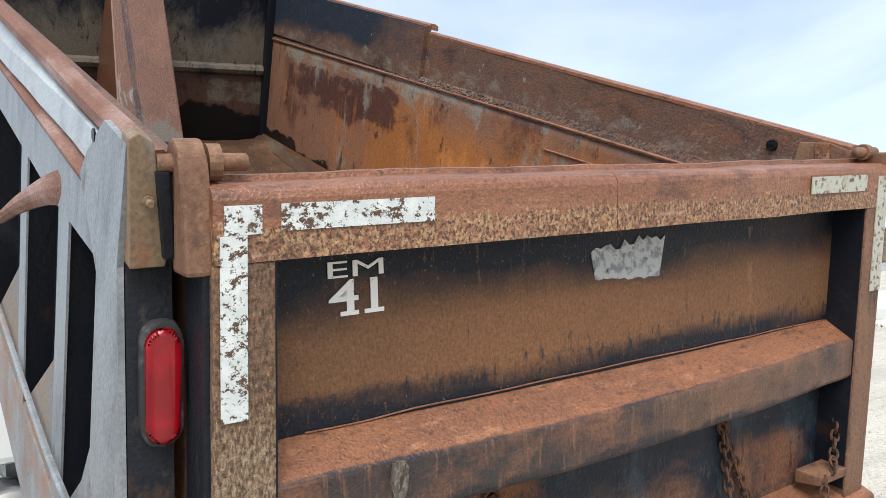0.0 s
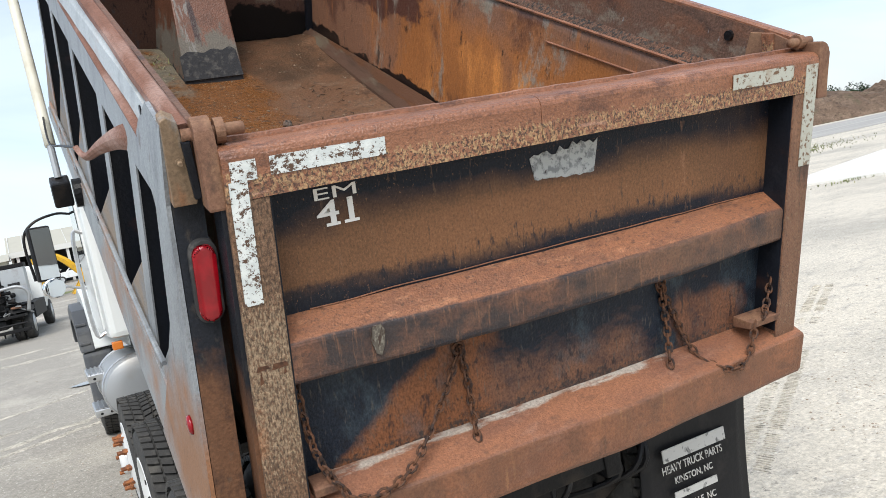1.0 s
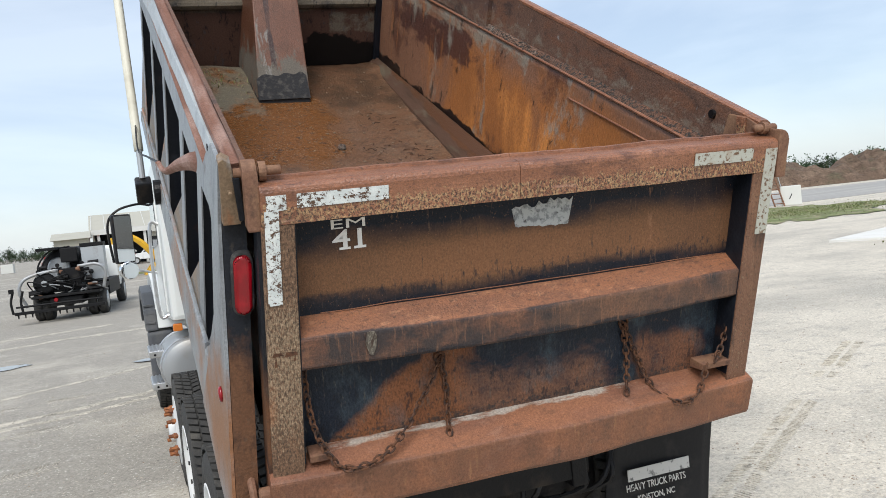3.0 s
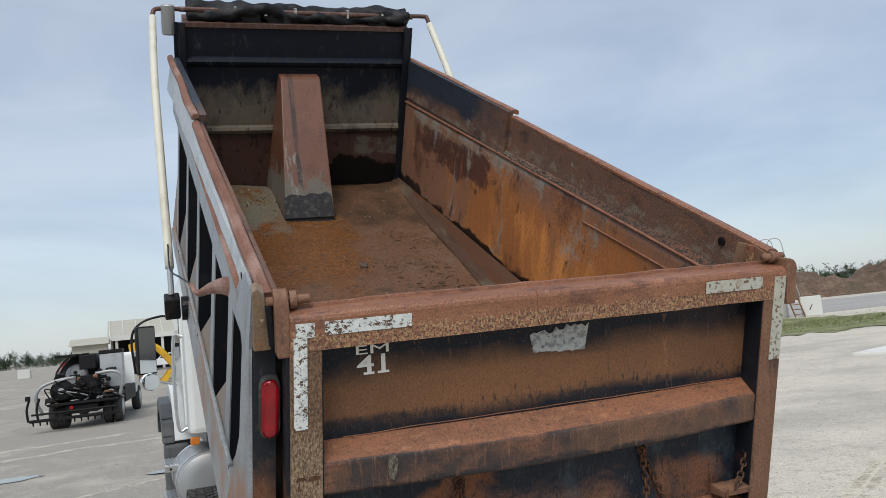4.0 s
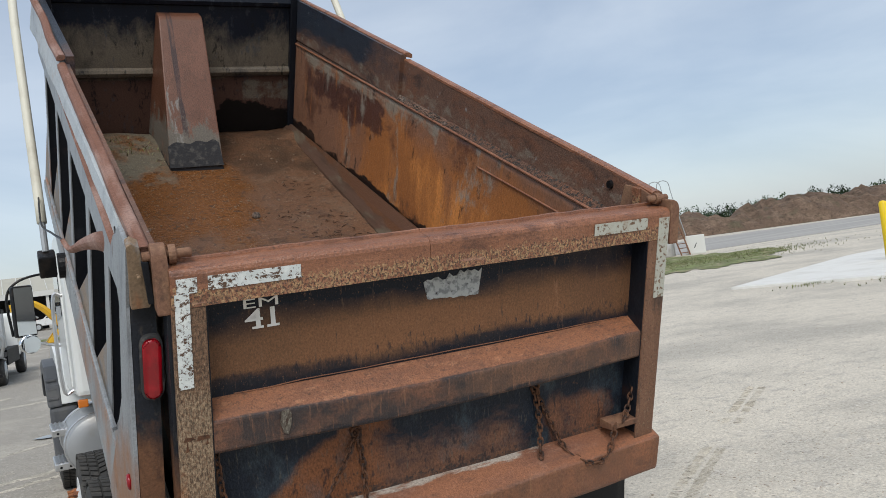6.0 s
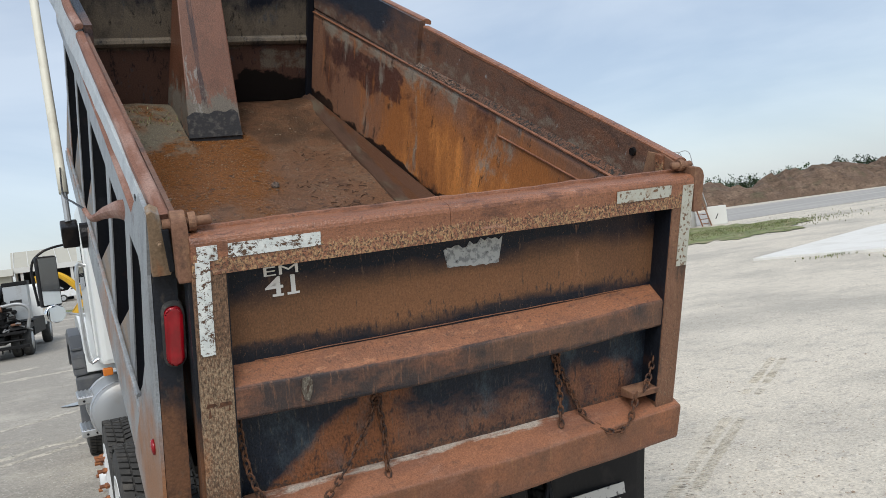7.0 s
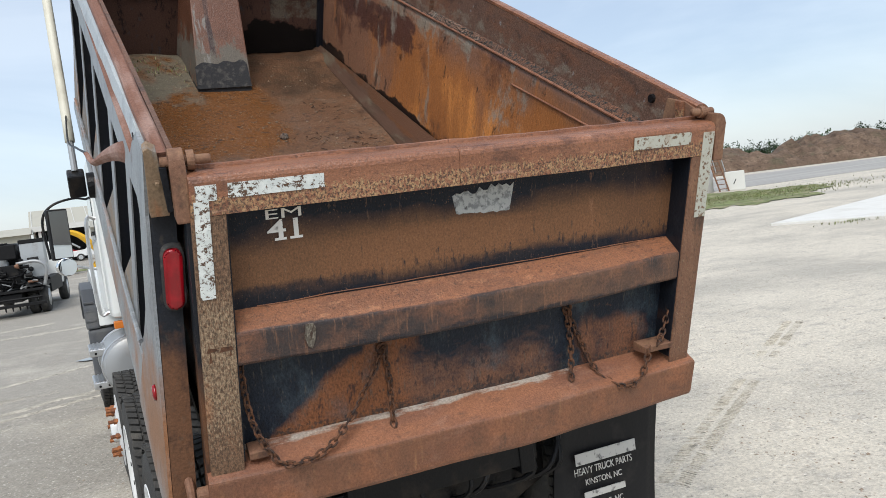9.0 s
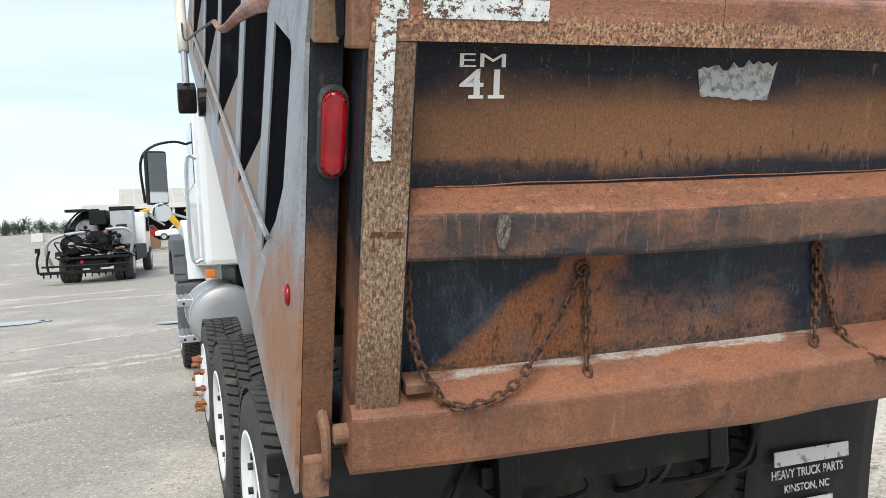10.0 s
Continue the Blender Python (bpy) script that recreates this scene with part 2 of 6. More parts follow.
wall_rust = surface("inner_wall_streaked_rust_foot_shade", (0.24, 0.122, 0.075), 0.36, 0, [
    dict(c=(0.36, 0.14, 0.046), scale=(3, 1.7, 1.0), lo=0.6, hi=0.8, bands=[(1, -0.2, 0.6, 3.0, 4.0), (2, -1.3, -1.1, -0.5, -0.25)], k=0.3, twist=0.6, r=0.38, detail=9, grit=0.62),
    dict(c=(0.62, 0.25, 0.07), scale=(5, 5, 0.8), lo=0.84, hi=1.0, bands=[(1, 0.3, 1.2, 2.8, 3.5), (2, -1.3, -1.0, -0.6, -0.3)], k=0.36, max=0.9, twist=0.4, r=0.34, detail=7),
    dict(c=(0.1, 0.045, 0.032), scale=(2, 1.7, 1.3), lo=0.55, hi=0.63, max=0.8, detail=10, grit=0.66),
    dict(c=(0.08, 0.036, 0.03), scale=(3, 2.2, 3), lo=0.74, hi=0.82, bands=[(1, 2.4, 3.0, 4.3, 4.9), (2, -0.85, -0.5, -0.34, -0.26)], k=0.36, max=0.9, detail=10, grit=0.68),
    dict(c=(0.3, 0.275, 0.225), scale=(3, 3.4, 1.2), lo=0.57, hi=0.62, max=0.65, r=0.75, detail=10, grit=0.74),
    dict(c=(0.28, 0.255, 0.21), scale=(6, 7, 4), lo=0.78, hi=0.88, bands=[((0, 0.9, 0.43), 0.7, 1.05, 1.15, 1.5), (2, -0.95, -0.6, -0.2, -0.1)], k=0.32, max=0.8, detail=9, grit=0.72),
    dict(c=(0.27, 0.25, 0.2), scale=(9, 4, 7), lo=0.78, hi=0.88, bands=[(2, -0.55, -0.28, -0.1, 0), (1, 1.5, 2.0, 4.6, 5.2)], k=0.34, max=0.75, detail=10, grit=0.75),
    dict(c=(0.38, 0.15, 0.05), scale=(12, 13, 1.3), lo=0.6, hi=0.68, max=0.7, detail=6),
    dict(c=(0.035, 0.022, 0.018), scale=(10, 9, 4), lo=0.59, hi=0.64, max=0.8, detail=9, grit=0.74),
    # wavy shadow along the wall's foot, put into the colour
    dict(c=(0.016, 0.011, 0.01), scale=(2, 2.0, 3), lo=0.84, hi=0.87, band=(2, -1.4, -1.2, -1.07, -0.84), k=0.5, r=0.3)], 0.35, 90, grain=0.24, grain_scale=(80, 80, 40), spec=0.45)
upper_wall = surface("upper_wall_dull_rust", (0.135, 0.078, 0.056), 0.5, 0, [
    dict(c=(0.2, 0.085, 0.045), scale=(3, 3, 6), lo=0.5, hi=0.68, max=0.7, detail=9, grit=0.68),
    dict(c=(0.028, 0.036, 0.05), scale=(2, 2.2, 5), lo=0.62, hi=0.86, bands=[(1, 2.2, 3.4, 5, 6), (2, -0.2, 0.02, 0.3, 0.5)], k=0.46, r=0.34, detail=9, grit=0.66),
    dict(c=(0.03, 0.027, 0.028), scale=(4, 3, 6), lo=0.54, hi=0.66, max=0.75, detail=9, grit=0.7),
    dict(c=(0.22, 0.19, 0.15), scale=(9, 9, 14), lo=0.66, hi=0.8, band=(2, -0.24, -0.2, -0.12, -0.02), k=0.18, max=0.75, detail=8, grit=0.74),
    dict(c=(0.3, 0.32, 0.33), scale=(30, 30, 16), lo=0.66, hi=0.7, max=0.7, detail=5), SPECK], 0.4, 100, grain=0.3)
ledge_dirt = surface("ledge_caked_grit", (0.11, 0.062, 0.044), 0.85, 0, [
    dict(c=(0.2, 0.185, 0.16), scale=(9, 7, 9), lo=0.7, hi=0.82, band=(1, 1.4, 2.1, 2.9, 3.5), k=0.32, detail=9, grit=0.74),
    dict(c=(0.16, 0.075, 0.045), scale=(6, 0.9, 6), lo=0.5, hi=0.6, max=0.7, detail=8),
    dict(c=(0.04, 0.036, 0.032), scale=(50, 50, 50), lo=0.48, hi=0.58)], 1.0, 90, grain=0.6)
front_paint = surface("headwall_worn_paint", (0.007, 0.01, 0.018), 0.45, 0, [
    dict(c=(0.14, 0.115, 0.085), scale=(3, 3, 2.2), lo=0.62, hi=0.86, band=(2, -0.62, -0.5, -0.28, 0.1), k=0.36, twist=0.3, r=0.75, detail=10, grit=0.74),
    dict(c=(0.085, 0.045, 0.033), scale=(2.4, 2, 2.2), lo=0.62, hi=0.8, band=(2, -1.3, -1.1, -0.58, -0.52), k=0.36, max=0.95, detail=10, grit=0.72),
    dict(c=(0.15, 0.13, 0.1), scale=(4, 4, 4), lo=0.8, hi=0.9, bands=[(2, -0.85, -0.75, -0.6, -0.5), (0, 0.0, 0.3, 0.9, 1.2)], k=0.32, max=0.85, detail=10, grit=0.75),
    dict(c=(0.05, 0.06, 0.072), scale=(9, 4, 5), lo=0.57, hi=0.66, max=0.7, detail=9, grit=0.74),
    dict(c=(0.14, 0.12, 0.1), scale=(5, 4, 30), lo=0.86, hi=1.0, bands=[(2, -0.48, -0.465, -0.455, -0.44)], k=0.42, max=0.8, detail=9, grit=0.7),
    dict(c=(0.01, 0.009, 0.009), scale=(16, 6, 6), lo=0.57, hi=0.63, max=0.85, detail=9, grit=0.74),
    dict(c=(0.006, 0.005, 0.005), scale=(2.4, 3, 3), lo=0.8, hi=0.84, bands=[(2, -1.5, -1.2, -0.95, -0.6), (0, -0.4, 0.1, 1.0, 3)], k=0.46)], 0.35, 90, grain=0.28, spec=0.2)
dog_rust = surface("cylinder_cover_rust", (0.125, 0.054, 0.032), 0.36, 0, [
    dict(c=(0.16, 0.07, 0.042), scale=(4, 4, 4), lo=0.5, hi=0.62, max=0.7, detail=9, grit=0.68),
    dict(c=(0.09, 0.042, 0.026), scale=(14, 8, 5), lo=0.52, hi=0.62, max=0.6, detail=9, grit=0.7),
    dict(c=(0.032, 0.017, 0.016), scale=(9, 1.2, 1.2), lo=0.84, hi=0.92, band=((1, 0, -0.013), -0.465, -0.445, -0.405, -0.385), k=0.5, max=0.9, detail=8),
    dict(c=(0.13, 0.115, 0.095), scale=(7, 4, 3), lo=0.68, hi=0.76, band=(2, -1.4, -1.1, -0.9, -0.55), k=0.3, r=0.8, detail=10, grit=0.74),
    dict(c=(0.2, 0.19, 0.17), scale=(40, 9, 5), lo=0.86, hi=0.94, bands=[((1, 0, -0.013), -0.58, -0.54, -0.45, -0.38), (2, -1.1, -1.0, -0.6, -0.35)], k=0.36, max=0.8, detail=8),
    dict(c=(0.03, 0.03, 0.032), scale=(5, 6, 3), lo=0.86, hi=0.9, band=(2, -1.5, -1.4, -1.1, -1.0), k=0.5, r=0.85, detail=9)], 0.35, 90, grain=0.25, spec=0.3)
bed_soil = surface("wet_soil_residue", (0.13, 0.066, 0.036), 0.34, 0, [
    dict(c=(0.12, 0.072, 0.04), scale=(2, 2, 3), lo=0.52, hi=0.66, detail=10, r=0.8, max=0.6, grit=0.7),
    dict(c=(0.045, 0.028, 0.018), scale=(2.2, 2.2, 4), lo=0.76, hi=0.92, bands=[(1, 2.9, 3.8, 6, 7), (0, -0.4, 0.0, 2, 3)], k=0.34, detail=10, r=0.3, max=0.8, grit=0.72),
    dict(c=(0.05, 0.028, 0.018), scale=(4, 4, 5), lo=0.55, hi=0.64, detail=10, r=0.4, max=0.7, grit=0.7),
    dict(c=(0.15, 0.06, 0.019), scale=(1.3, 1.0, 1), lo=0.68, hi=0.84, band=(0, -1.3, -1.05, -0.4, 0.25), k=0.32, r=0.16),
    dict(c=(0.115, 0.098, 0.066), scale=(2.6, 2.6, 3), lo=0.72, hi=0.86, bands=[(1, 3.3, 3.9, 6, 7), (0, -4, -3, -0.6, -0.25)], k=0.36, detail=10, r=0.9, grit=0.72),
    dict(c=(0.035, 0.022, 0.016), scale=(26, 26, 26), lo=0.56, hi=0.65, max=0.8, detail=8),
    dict(c=(0.3, 0.25, 0.17), scale=(100, 100, 100), lo=0.62, hi=0.67)], 0.7, 45, grain=0.4, grain_scale=(90, 90, 90), spec=0.5)
corner_mat = surface("corner_plate_dull_brown", (0.07, 0.038, 0.025), 0.6, 0, [
    dict(c=(0.1, 0.082, 0.056), scale=(5, 2, 5), lo=0.52, hi=0.62, max=0.8, detail=9), dict(c=(0.05, 0.028, 0.018), scale=(12, 2.2, 9), lo=0.5, hi=0.62, max=0.85),
    dict(c=(0.085, 0.04, 0.022), scale=(4, 3, 6), lo=0.7, hi=0.86, band=((1, -0.003, 0), 0.7, 0.75, 3, 4), k=0.36, r=0.28, detail=9)], 0.5, 70, grain=0.2)
side_paint = surface("side_sheet_black_paint", (0.010, 0.012, 0.017), 0.3, 0, [
    dict(c=(0.05, 0.055, 0.065), scale=(3, 3, 4), lo=0.6, hi=0.85, max=0.6),
    dict(c=RUST_DARK, scale=(5, 5, 5), lo=0.62, hi=0.75, max=0.5)], 0.2, 60, grain=0.2)
rib_paint = surface("side_rib_chalky_grey", (0.25, 0.265, 0.275), 0.45, 0, [
    dict(c=(0.13, 0.14, 0.15), scale=(6, 6, 3), lo=0.48, hi=0.75),
    dict(c=(0.36, 0.375, 0.385), scale=(16, 16, 3), lo=0.54, hi=0.75, max=0.7),
    dict(c=(0.280, 0.134, 0.065), scale=(3, 2.2, 3), lo=0.74, hi=0.95, band=(2, -1.6, -1.35, -1.1, -0.7), k=0.3)], 0.2, 80, grain=0.15)
board_paint = surface("board_plate_chalky_white", (0.40, 0.43, 0.44), 0.4, 0, [
    dict(c=(0.23, 0.25, 0.265), scale=(9, 7, 9), lo=0.5, hi=0.72, max=0.8, detail=8),
    dict(c=(0.292, 0.146, 0.086), scale=(9, 2.4, 9), lo=0.6, hi=0.74, max=0.6)], 0.2, 80, grain=0.15)
dust_tan = surface("pocket_plate_tan_dust", (0.24, 0.19, 0.145), 0.7, 0, [
    dict(c=(0.20, 0.205, 0.21), scale=(5, 3, 6), lo=0.45, hi=0.6), dict(c=(0.382, 0.179, 0.075), scale=(3, 2.0, 3), lo=0.54, hi=0.66, max=0.8)], 0.3, 80, grain=0.2)
post_grey = surface("post_plate_grey_turning_rusty", (0.25, 0.265, 0.275), 0.45, 0, [
    dict(c=(0.13, 0.14, 0.15), scale=(8, 8, 3), lo=0.48, hi=0.75, detail=8),
    dict(c=(0.25, 0.12, 0.06), scale=(3, 2.2, 2), lo=0.74, hi=1.0, band=(2, -1.8, -1.2, -1.0, -0.55), k=0.5, detail=9, grit=0.68),
    dict(c=(0.09, 0.05, 0.035), scale=(20, 20, 9), lo=0.58, hi=0.7, max=0.6)], 0.2, 80, grain=0.2)
rail_side = surface("top_rail_worn_rust", (0.19, 0.09, 0.06), 0.6, 0, [
    dict(c=(0.303, 0.190, 0.151), scale=(6, 1.6, 9), lo=0.48, hi=0.62, r=0.5),
    dict(c=(0.135, 0.056, 0.032), scale=(8, 2.5, 8), lo=0.54, hi=0.7, max=0.8), SPECK], 0.4, 110, grain=0.2)
post_paint = surface("corner_post_black_and_rust", (0.013, 0.015, 0.02), 0.38, 0, [
    dict(c=(0.125, 0.06, 0.032), scale=(5, 5, 3), lo=0.68, hi=0.92, band=(2, -1.8, -1.2, -0.75, -0.5), k=0.42, r=0.6, detail=9, grit=0.68),
    dict(c=(0.08, 0.065, 0.05), scale=(40, 40, 14), lo=0.6, hi=0.75, max=0.6),
    dict(c=(0.012, 0.012, 0.014), scale=(9, 9, 5), lo=0.58, hi=0.7, max=0.8)], 0.3, 100, grain=0.22)
hinge_rust = surface("hinge_plate_brown_rust", (0.182, 0.095, 0.060), 0.62, 0, [
    dict(c=(0.269, 0.157, 0.092), scale=(8, 8, 6), lo=0.48, hi=0.7),
    dict(c=(0.05, 0.03, 0.025), scale=(12, 12, 9), lo=0.55, hi=0.68, max=0.8), SPECK], 0.2, 220, grain=0.22)
head_tan = surface("post_head_tan_and_grey", (0.228, 0.158, 0.100), 0.6, 0, [
    dict(c=(0.22, 0.225, 0.225), scale=(9, 4, 3), lo=0.54, hi=0.62, max=0.85),
    dict(c=(0.292, 0.134, 0.065), scale=(16, 9, 7), lo=0.54, hi=0.68, max=0.7), SPECK], 0.15, 200, grain=0.25)
chain_rust = surface("chain_rust", (0.13, 0.062, 0.035), 0.8, 0.2, [dict(c=(0.05, 0.035, 0.03), scale=(40, 40, 40), lo=0.45, hi=0.6)], 0.4, 200)
tape_white = surface("flaking_reflective_tape", (0.55, 0.58, 0.56), 0.4, 0, [
    dict(c=(0.66, 0.68, 0.65), scale=(20, 20, 20), lo=0.45, hi=0.6),
    dict(c=(0.1, 0.06, 0.04), scale=(50, 50, 62), lo=0.535, hi=0.55, grit=0.75, r=0.8),
    dict(c=(0.07, 0.045, 0.035), scale=(90, 90, 90), lo=0.62, hi=0.66)], 0.2, 120)
tape_dull = surface("dull_flaking_tape", (0.42, 0.42, 0.36), 0.55, 0, [
    dict(c=(0.15, 0.09, 0.055), scale=(60, 60, 60), lo=0.54, hi=0.6),
    dict(c=(0.3, 0.22, 0.15), scale=(20, 20, 20), lo=0.5, hi=0.7, max=0.6)], 0.2, 120)
patch_silver = surface("scuffed_bare_decal", (0.42, 0.43, 0.42), 0.5, 0.1, [
    dict(c=(0.22, 0.23, 0.23), scale=(40, 40, 40), lo=0.48, hi=0.58),
    dict(c=(0.06, 0.05, 0.05), scale=(70, 70, 60), lo=0.6, hi=0.66)], 0.4, 150)
flap_white = surface("worn_flap_paint", (0.5, 0.49, 0.46), 0.7, 0, [dict(c=(0.05, 0.05, 0.05), scale=(30, 30, 24), lo=0.55, hi=0.64, max=0.8)])
number_white = surface("number_decal_white", (0.78, 0.76, 0.72), 0.5, 0, [dict(c=(0.1, 0.08, 0.07), scale=(90, 90, 90), lo=0.66, hi=0.7)])
red_lens = surface("red_lamp_lens", (0.32, 0.003, 0.01), 0.2, 0, [dict(c=(0.2, 0.002, 0.006), scale=(12, 12, 9), lo=0.4, hi=0.6)], 0, coat=0.05)
rubber = surface("tyre_rubber", (0.045, 0.044, 0.042), 0.75, 0, [dict(c=(0.12, 0.11, 0.095), scale=(9, 9, 9), lo=0.5, hi=0.75, max=0.7)], 0.4, 80)
smear_grey = surface("dried_grey_smear", (0.1, 0.085, 0.068), 0.8, 0, [dict(c=(0.2, 0.18, 0.145), scale=(110, 90, 60), lo=0.5, hi=0.6, detail=4), dict(c=(0.06, 0.04, 0.03), scale=(90, 60, 40), lo=0.54, hi=0.6, detail=4)])
patch_black = surface("black_tar_patch", (0.03, 0.03, 0.032), 0.85, 0, [dict(c=(0.075, 0.07, 0.065), scale=(20, 20, 20), lo=0.5, hi=0.65)], 0.8, 60)
scuff_brown = surface("scraped_brown_steel", (0.12, 0.055, 0.03), 0.6, 0, [dict(c=(0.05, 0.025, 0.016), scale=(40, 40, 40), lo=0.45, hi=0.6)])
lamp_ring = surface("weathered_rubber_ring", (0.035, 0.035, 0.035), 0.6, 0, [dict(c=(0.13, 0.12, 0.11), scale=(20, 20, 20), lo=0.5, hi=0.7)])
rubber_black = surface("black_rubber", (0.012, 0.012, 0.013), 0.45, 0, [dict(c=(0.05, 0.045, 0.04), scale=(7, 7, 7), lo=0.52, hi=0.75, max=0.6)], 0.2, 50)
cab_white = surface("white_cab_paint", (0.72, 0.74, 0.72), 0.3, 0, [dict(c=(0.5, 0.48, 0.43), scale=(2, 2, 1.2), lo=0.52, hi=0.8, max=0.5)], 0.02, 30, coat=0.3)
dusty_white = surface("dusty_white_enamel", (0.66, 0.67, 0.66), 0.5, 0, [dict(c=(0.42, 0.38, 0.32), scale=(3, 3, 2), lo=0.5, hi=0.75, max=0.7)], 0.1, 60)
grey_plastic = surface("grey_plastic_flare", (0.085, 0.09, 0.098), 0.5, 0, [dict(c=(0.2, 0.19, 0.17), scale=(4, 4, 4), lo=0.5, hi=0.75, max=0.5)], 0.1, 80)
black_frame = surface("black_greasy_steel", (0.007, 0.007, 0.008), 0.38, 0.0, [dict(c=(0.045, 0.034, 0.025), scale=(7, 7, 7), lo=0.52, hi=0.7, max=0.6)], 0.4, 60)
tar_black = surface("dull_tar_black", (0.006, 0.006, 0.0065), 0.6, 0, [dict(c=(0.03, 0.026, 0.022), scale=(6, 6, 6), lo=0.55, hi=0.72, max=0.6)], 0.5, 30)
alloy = surface("scuffed_aluminium", (0.6, 0.61, 0.62), 0.32, 0.9, [dict(c=(0.35, 0.34, 0.32), scale=(5, 5, 5), lo=0.5, hi=0.75)], 0.15, 50)
tank_paint = surface("dusty_tank_paint", (0.33, 0.34, 0.345), 0.4, 0.35, [dict(c=(0.3, 0.27, 0.22), scale=(3, 3, 3), lo=0.5, hi=0.75, max=0.7)], 0.1, 60)
bolt_orange = surface("orange_rust_coil", (0.32, 0.12, 0.045), 0.7, 0, [dict(c=(0.12, 0.05, 0.03), scale=(20, 20, 20), lo=0.45, hi=0.65)], 0.4, 100)
arm_cream = surface("cream_arm_paint", (0.62, 0.6, 0.5), 0.4, 0, [dict(c=(0.4, 0.36, 0.28), scale=(5, 5, 2), lo=0.52, hi=0.75, max=0.6)], 0.1, 60)
tarp_black = surface("black_mesh_tarp", (0.008, 0.008, 0.009), 0.55, 0, [dict(c=(0.03, 0.03, 0.032), scale=(8, 8, 8), lo=0.5, hi=0.7)], 0.5, 40)
steel_rod = surface("brown_roller_tube", (0.10, 0.055, 0.045), 0.5, 0.2, [dict(c=(0.2, 0.15, 0.12), scale=(20, 6, 6), lo=0.5, hi=0.7, max=0.6)])
mirror_glass = surface("mirror_glass", (0.75, 0.78, 0.8), 0.03, 1.0)
dark_glass = surface("dark_window_glass", (0.02, 0.025, 0.03), 0.06, 0, coat=0.5)
amber = surface("amber_lens", (0.6, 0.17, 0.02), 0.25)

ground_sand = surface("packed_pale_sand", (0.56, 0.51, 0.425), 0.92, 0, [
    dict(c=(0.40, 0.37, 0.315), scale=(0.16, 0.22, 1), lo=0.46, hi=0.62, detail=10, grit=0.66),
    dict(c=(0.27, 0.25, 0.215), scale=(0.3, 0.3, 1), lo=0.66, hi=0.88, band=(0, -300, -250, -3.0, 1.0), k=0.45, max=0.9, detail=9),
    dict(c=(0.6, 0.55, 0.46), scale=(0.5, 0.4, 1), lo=0.54, hi=0.7, max=0.5, detail=9),
    dict(c=(0.36, 0.335, 0.29), scale=(0.6, 1.6, 1), lo=0.56, hi=0.7, max=0.5, detail=10, twist=0.5, grit=0.7),
    dict(c=(0.36, 0.335, 0.295), scale=(4, 5, 5), lo=0.53, hi=0.62, max=0.6, detail=10, grit=0.72),
    dict(c=(0.16, 0.15, 0.135), scale=(22, 22, 22), lo=0.6, hi=0.65, max=0.65, detail=5, grit=0.7),
    dict(c=(0.1, 0.09, 0.08), scale=(3, 9, 5), lo=0.68, hi=0.72, max=0.6, detail=9, grit=0.75),
    dict(c=(0.68, 0.65, 0.58), scale=(30, 30, 30), lo=0.61, hi=0.66, max=0.6, detail=5)], 1.0, 18, grain=0.26, grain_scale=(40, 40, 40))
concrete = surface("pale_concrete", (0.66, 0.65, 0.61), 0.85, 0, [dict(c=(0.55, 0.53, 0.48), scale=(1, 1, 1), lo=0.45, hi=0.7, max=0.7)], 0.2, 40)
asphalt_grey = surface("grey_haul_road", (0.32, 0.31, 0.29), 0.9, 0, [dict(c=(0.42, 0.4, 0.36), scale=(0.06, 0.4, 1), lo=0.45, hi=0.7)], 0.2, 20)
grass_mat = surface("short_grass", (0.13, 0.145, 0.06), 0.85, 0, [
    dict(c=(0.2, 0.235, 0.085), scale=(0.9, 0.9, 1), lo=0.45, hi=0.65), dict(c=(0.34, 0.29, 0.19), scale=(1.1, 1.6, 1), lo=0.52, hi=0.6, max=0.8, detail=9, grit=0.7)], 0.8, 12, grain=0.4, grain_scale=(7, 7, 7))
bank_soil = surface("brown_spoil_bank", (0.115, 0.078, 0.055), 0.95, 0, [
    dict(c=(0.17, 0.12, 0.085), scale=(0.4, 0.4, 0.9), lo=0.45, hi=0.65), dict(c=(0.09, 0.08, 0.05), scale=(0.4, 0.4, 0.6), lo=0.55, hi=0.7, max=0.8),
    dict(c=(0.055, 0.038, 0.028), scale=(1.2, 1.2, 1.8), lo=0.52, hi=0.62, max=0.75, detail=8, grit=0.7)], 1.0, 1.6, grain=0.3, grain_scale=(4, 4, 4))
leaf_far = surface("far_foliage", (0.035, 0.06, 0.03), 0.8, 0, [
    dict(c=(0.075, 0.11, 0.05), scale=(0.5, 0.5, 0.5), lo=0.45, hi=0.65), dict(c=(0.018, 0.03, 0.018), scale=(1.2, 1.2, 1.2), lo=0.5, hi=0.7, max=0.8)])
bark = surface("bark", (0.08, 0.06, 0.045), 0.9)
shed_tan = surface("shed_tan_sheet", (0.42, 0.4, 0.33), 0.5, 0, [dict(c=(0.34, 0.32, 0.265), scale=(0.6, 0.6, 0.3), lo=0.5, hi=0.75, max=0.6)])
shed_white = surface("shed_white_trim", (0.58, 0.58, 0.54), 0.5)
shed_dark = surface("shed_inside_shade", (0.03, 0.03, 0.032), 0.8)
plant_yellow = surface("machine_yellow", (0.62, 0.36, 0.03), 0.45, 0, [dict(c=(0.35, 0.22, 0.06), scale=(3, 3, 3), lo=0.5, hi=0.7, max=0.7)])
post_yellow = surface("safety_yellow_paint", (0.75, 0.52, 0.02), 0.4, 0, [dict(c=(0.6, 0.45, 0.1), scale=(6, 6, 2), lo=0.5, hi=0.75, max=0.6)])
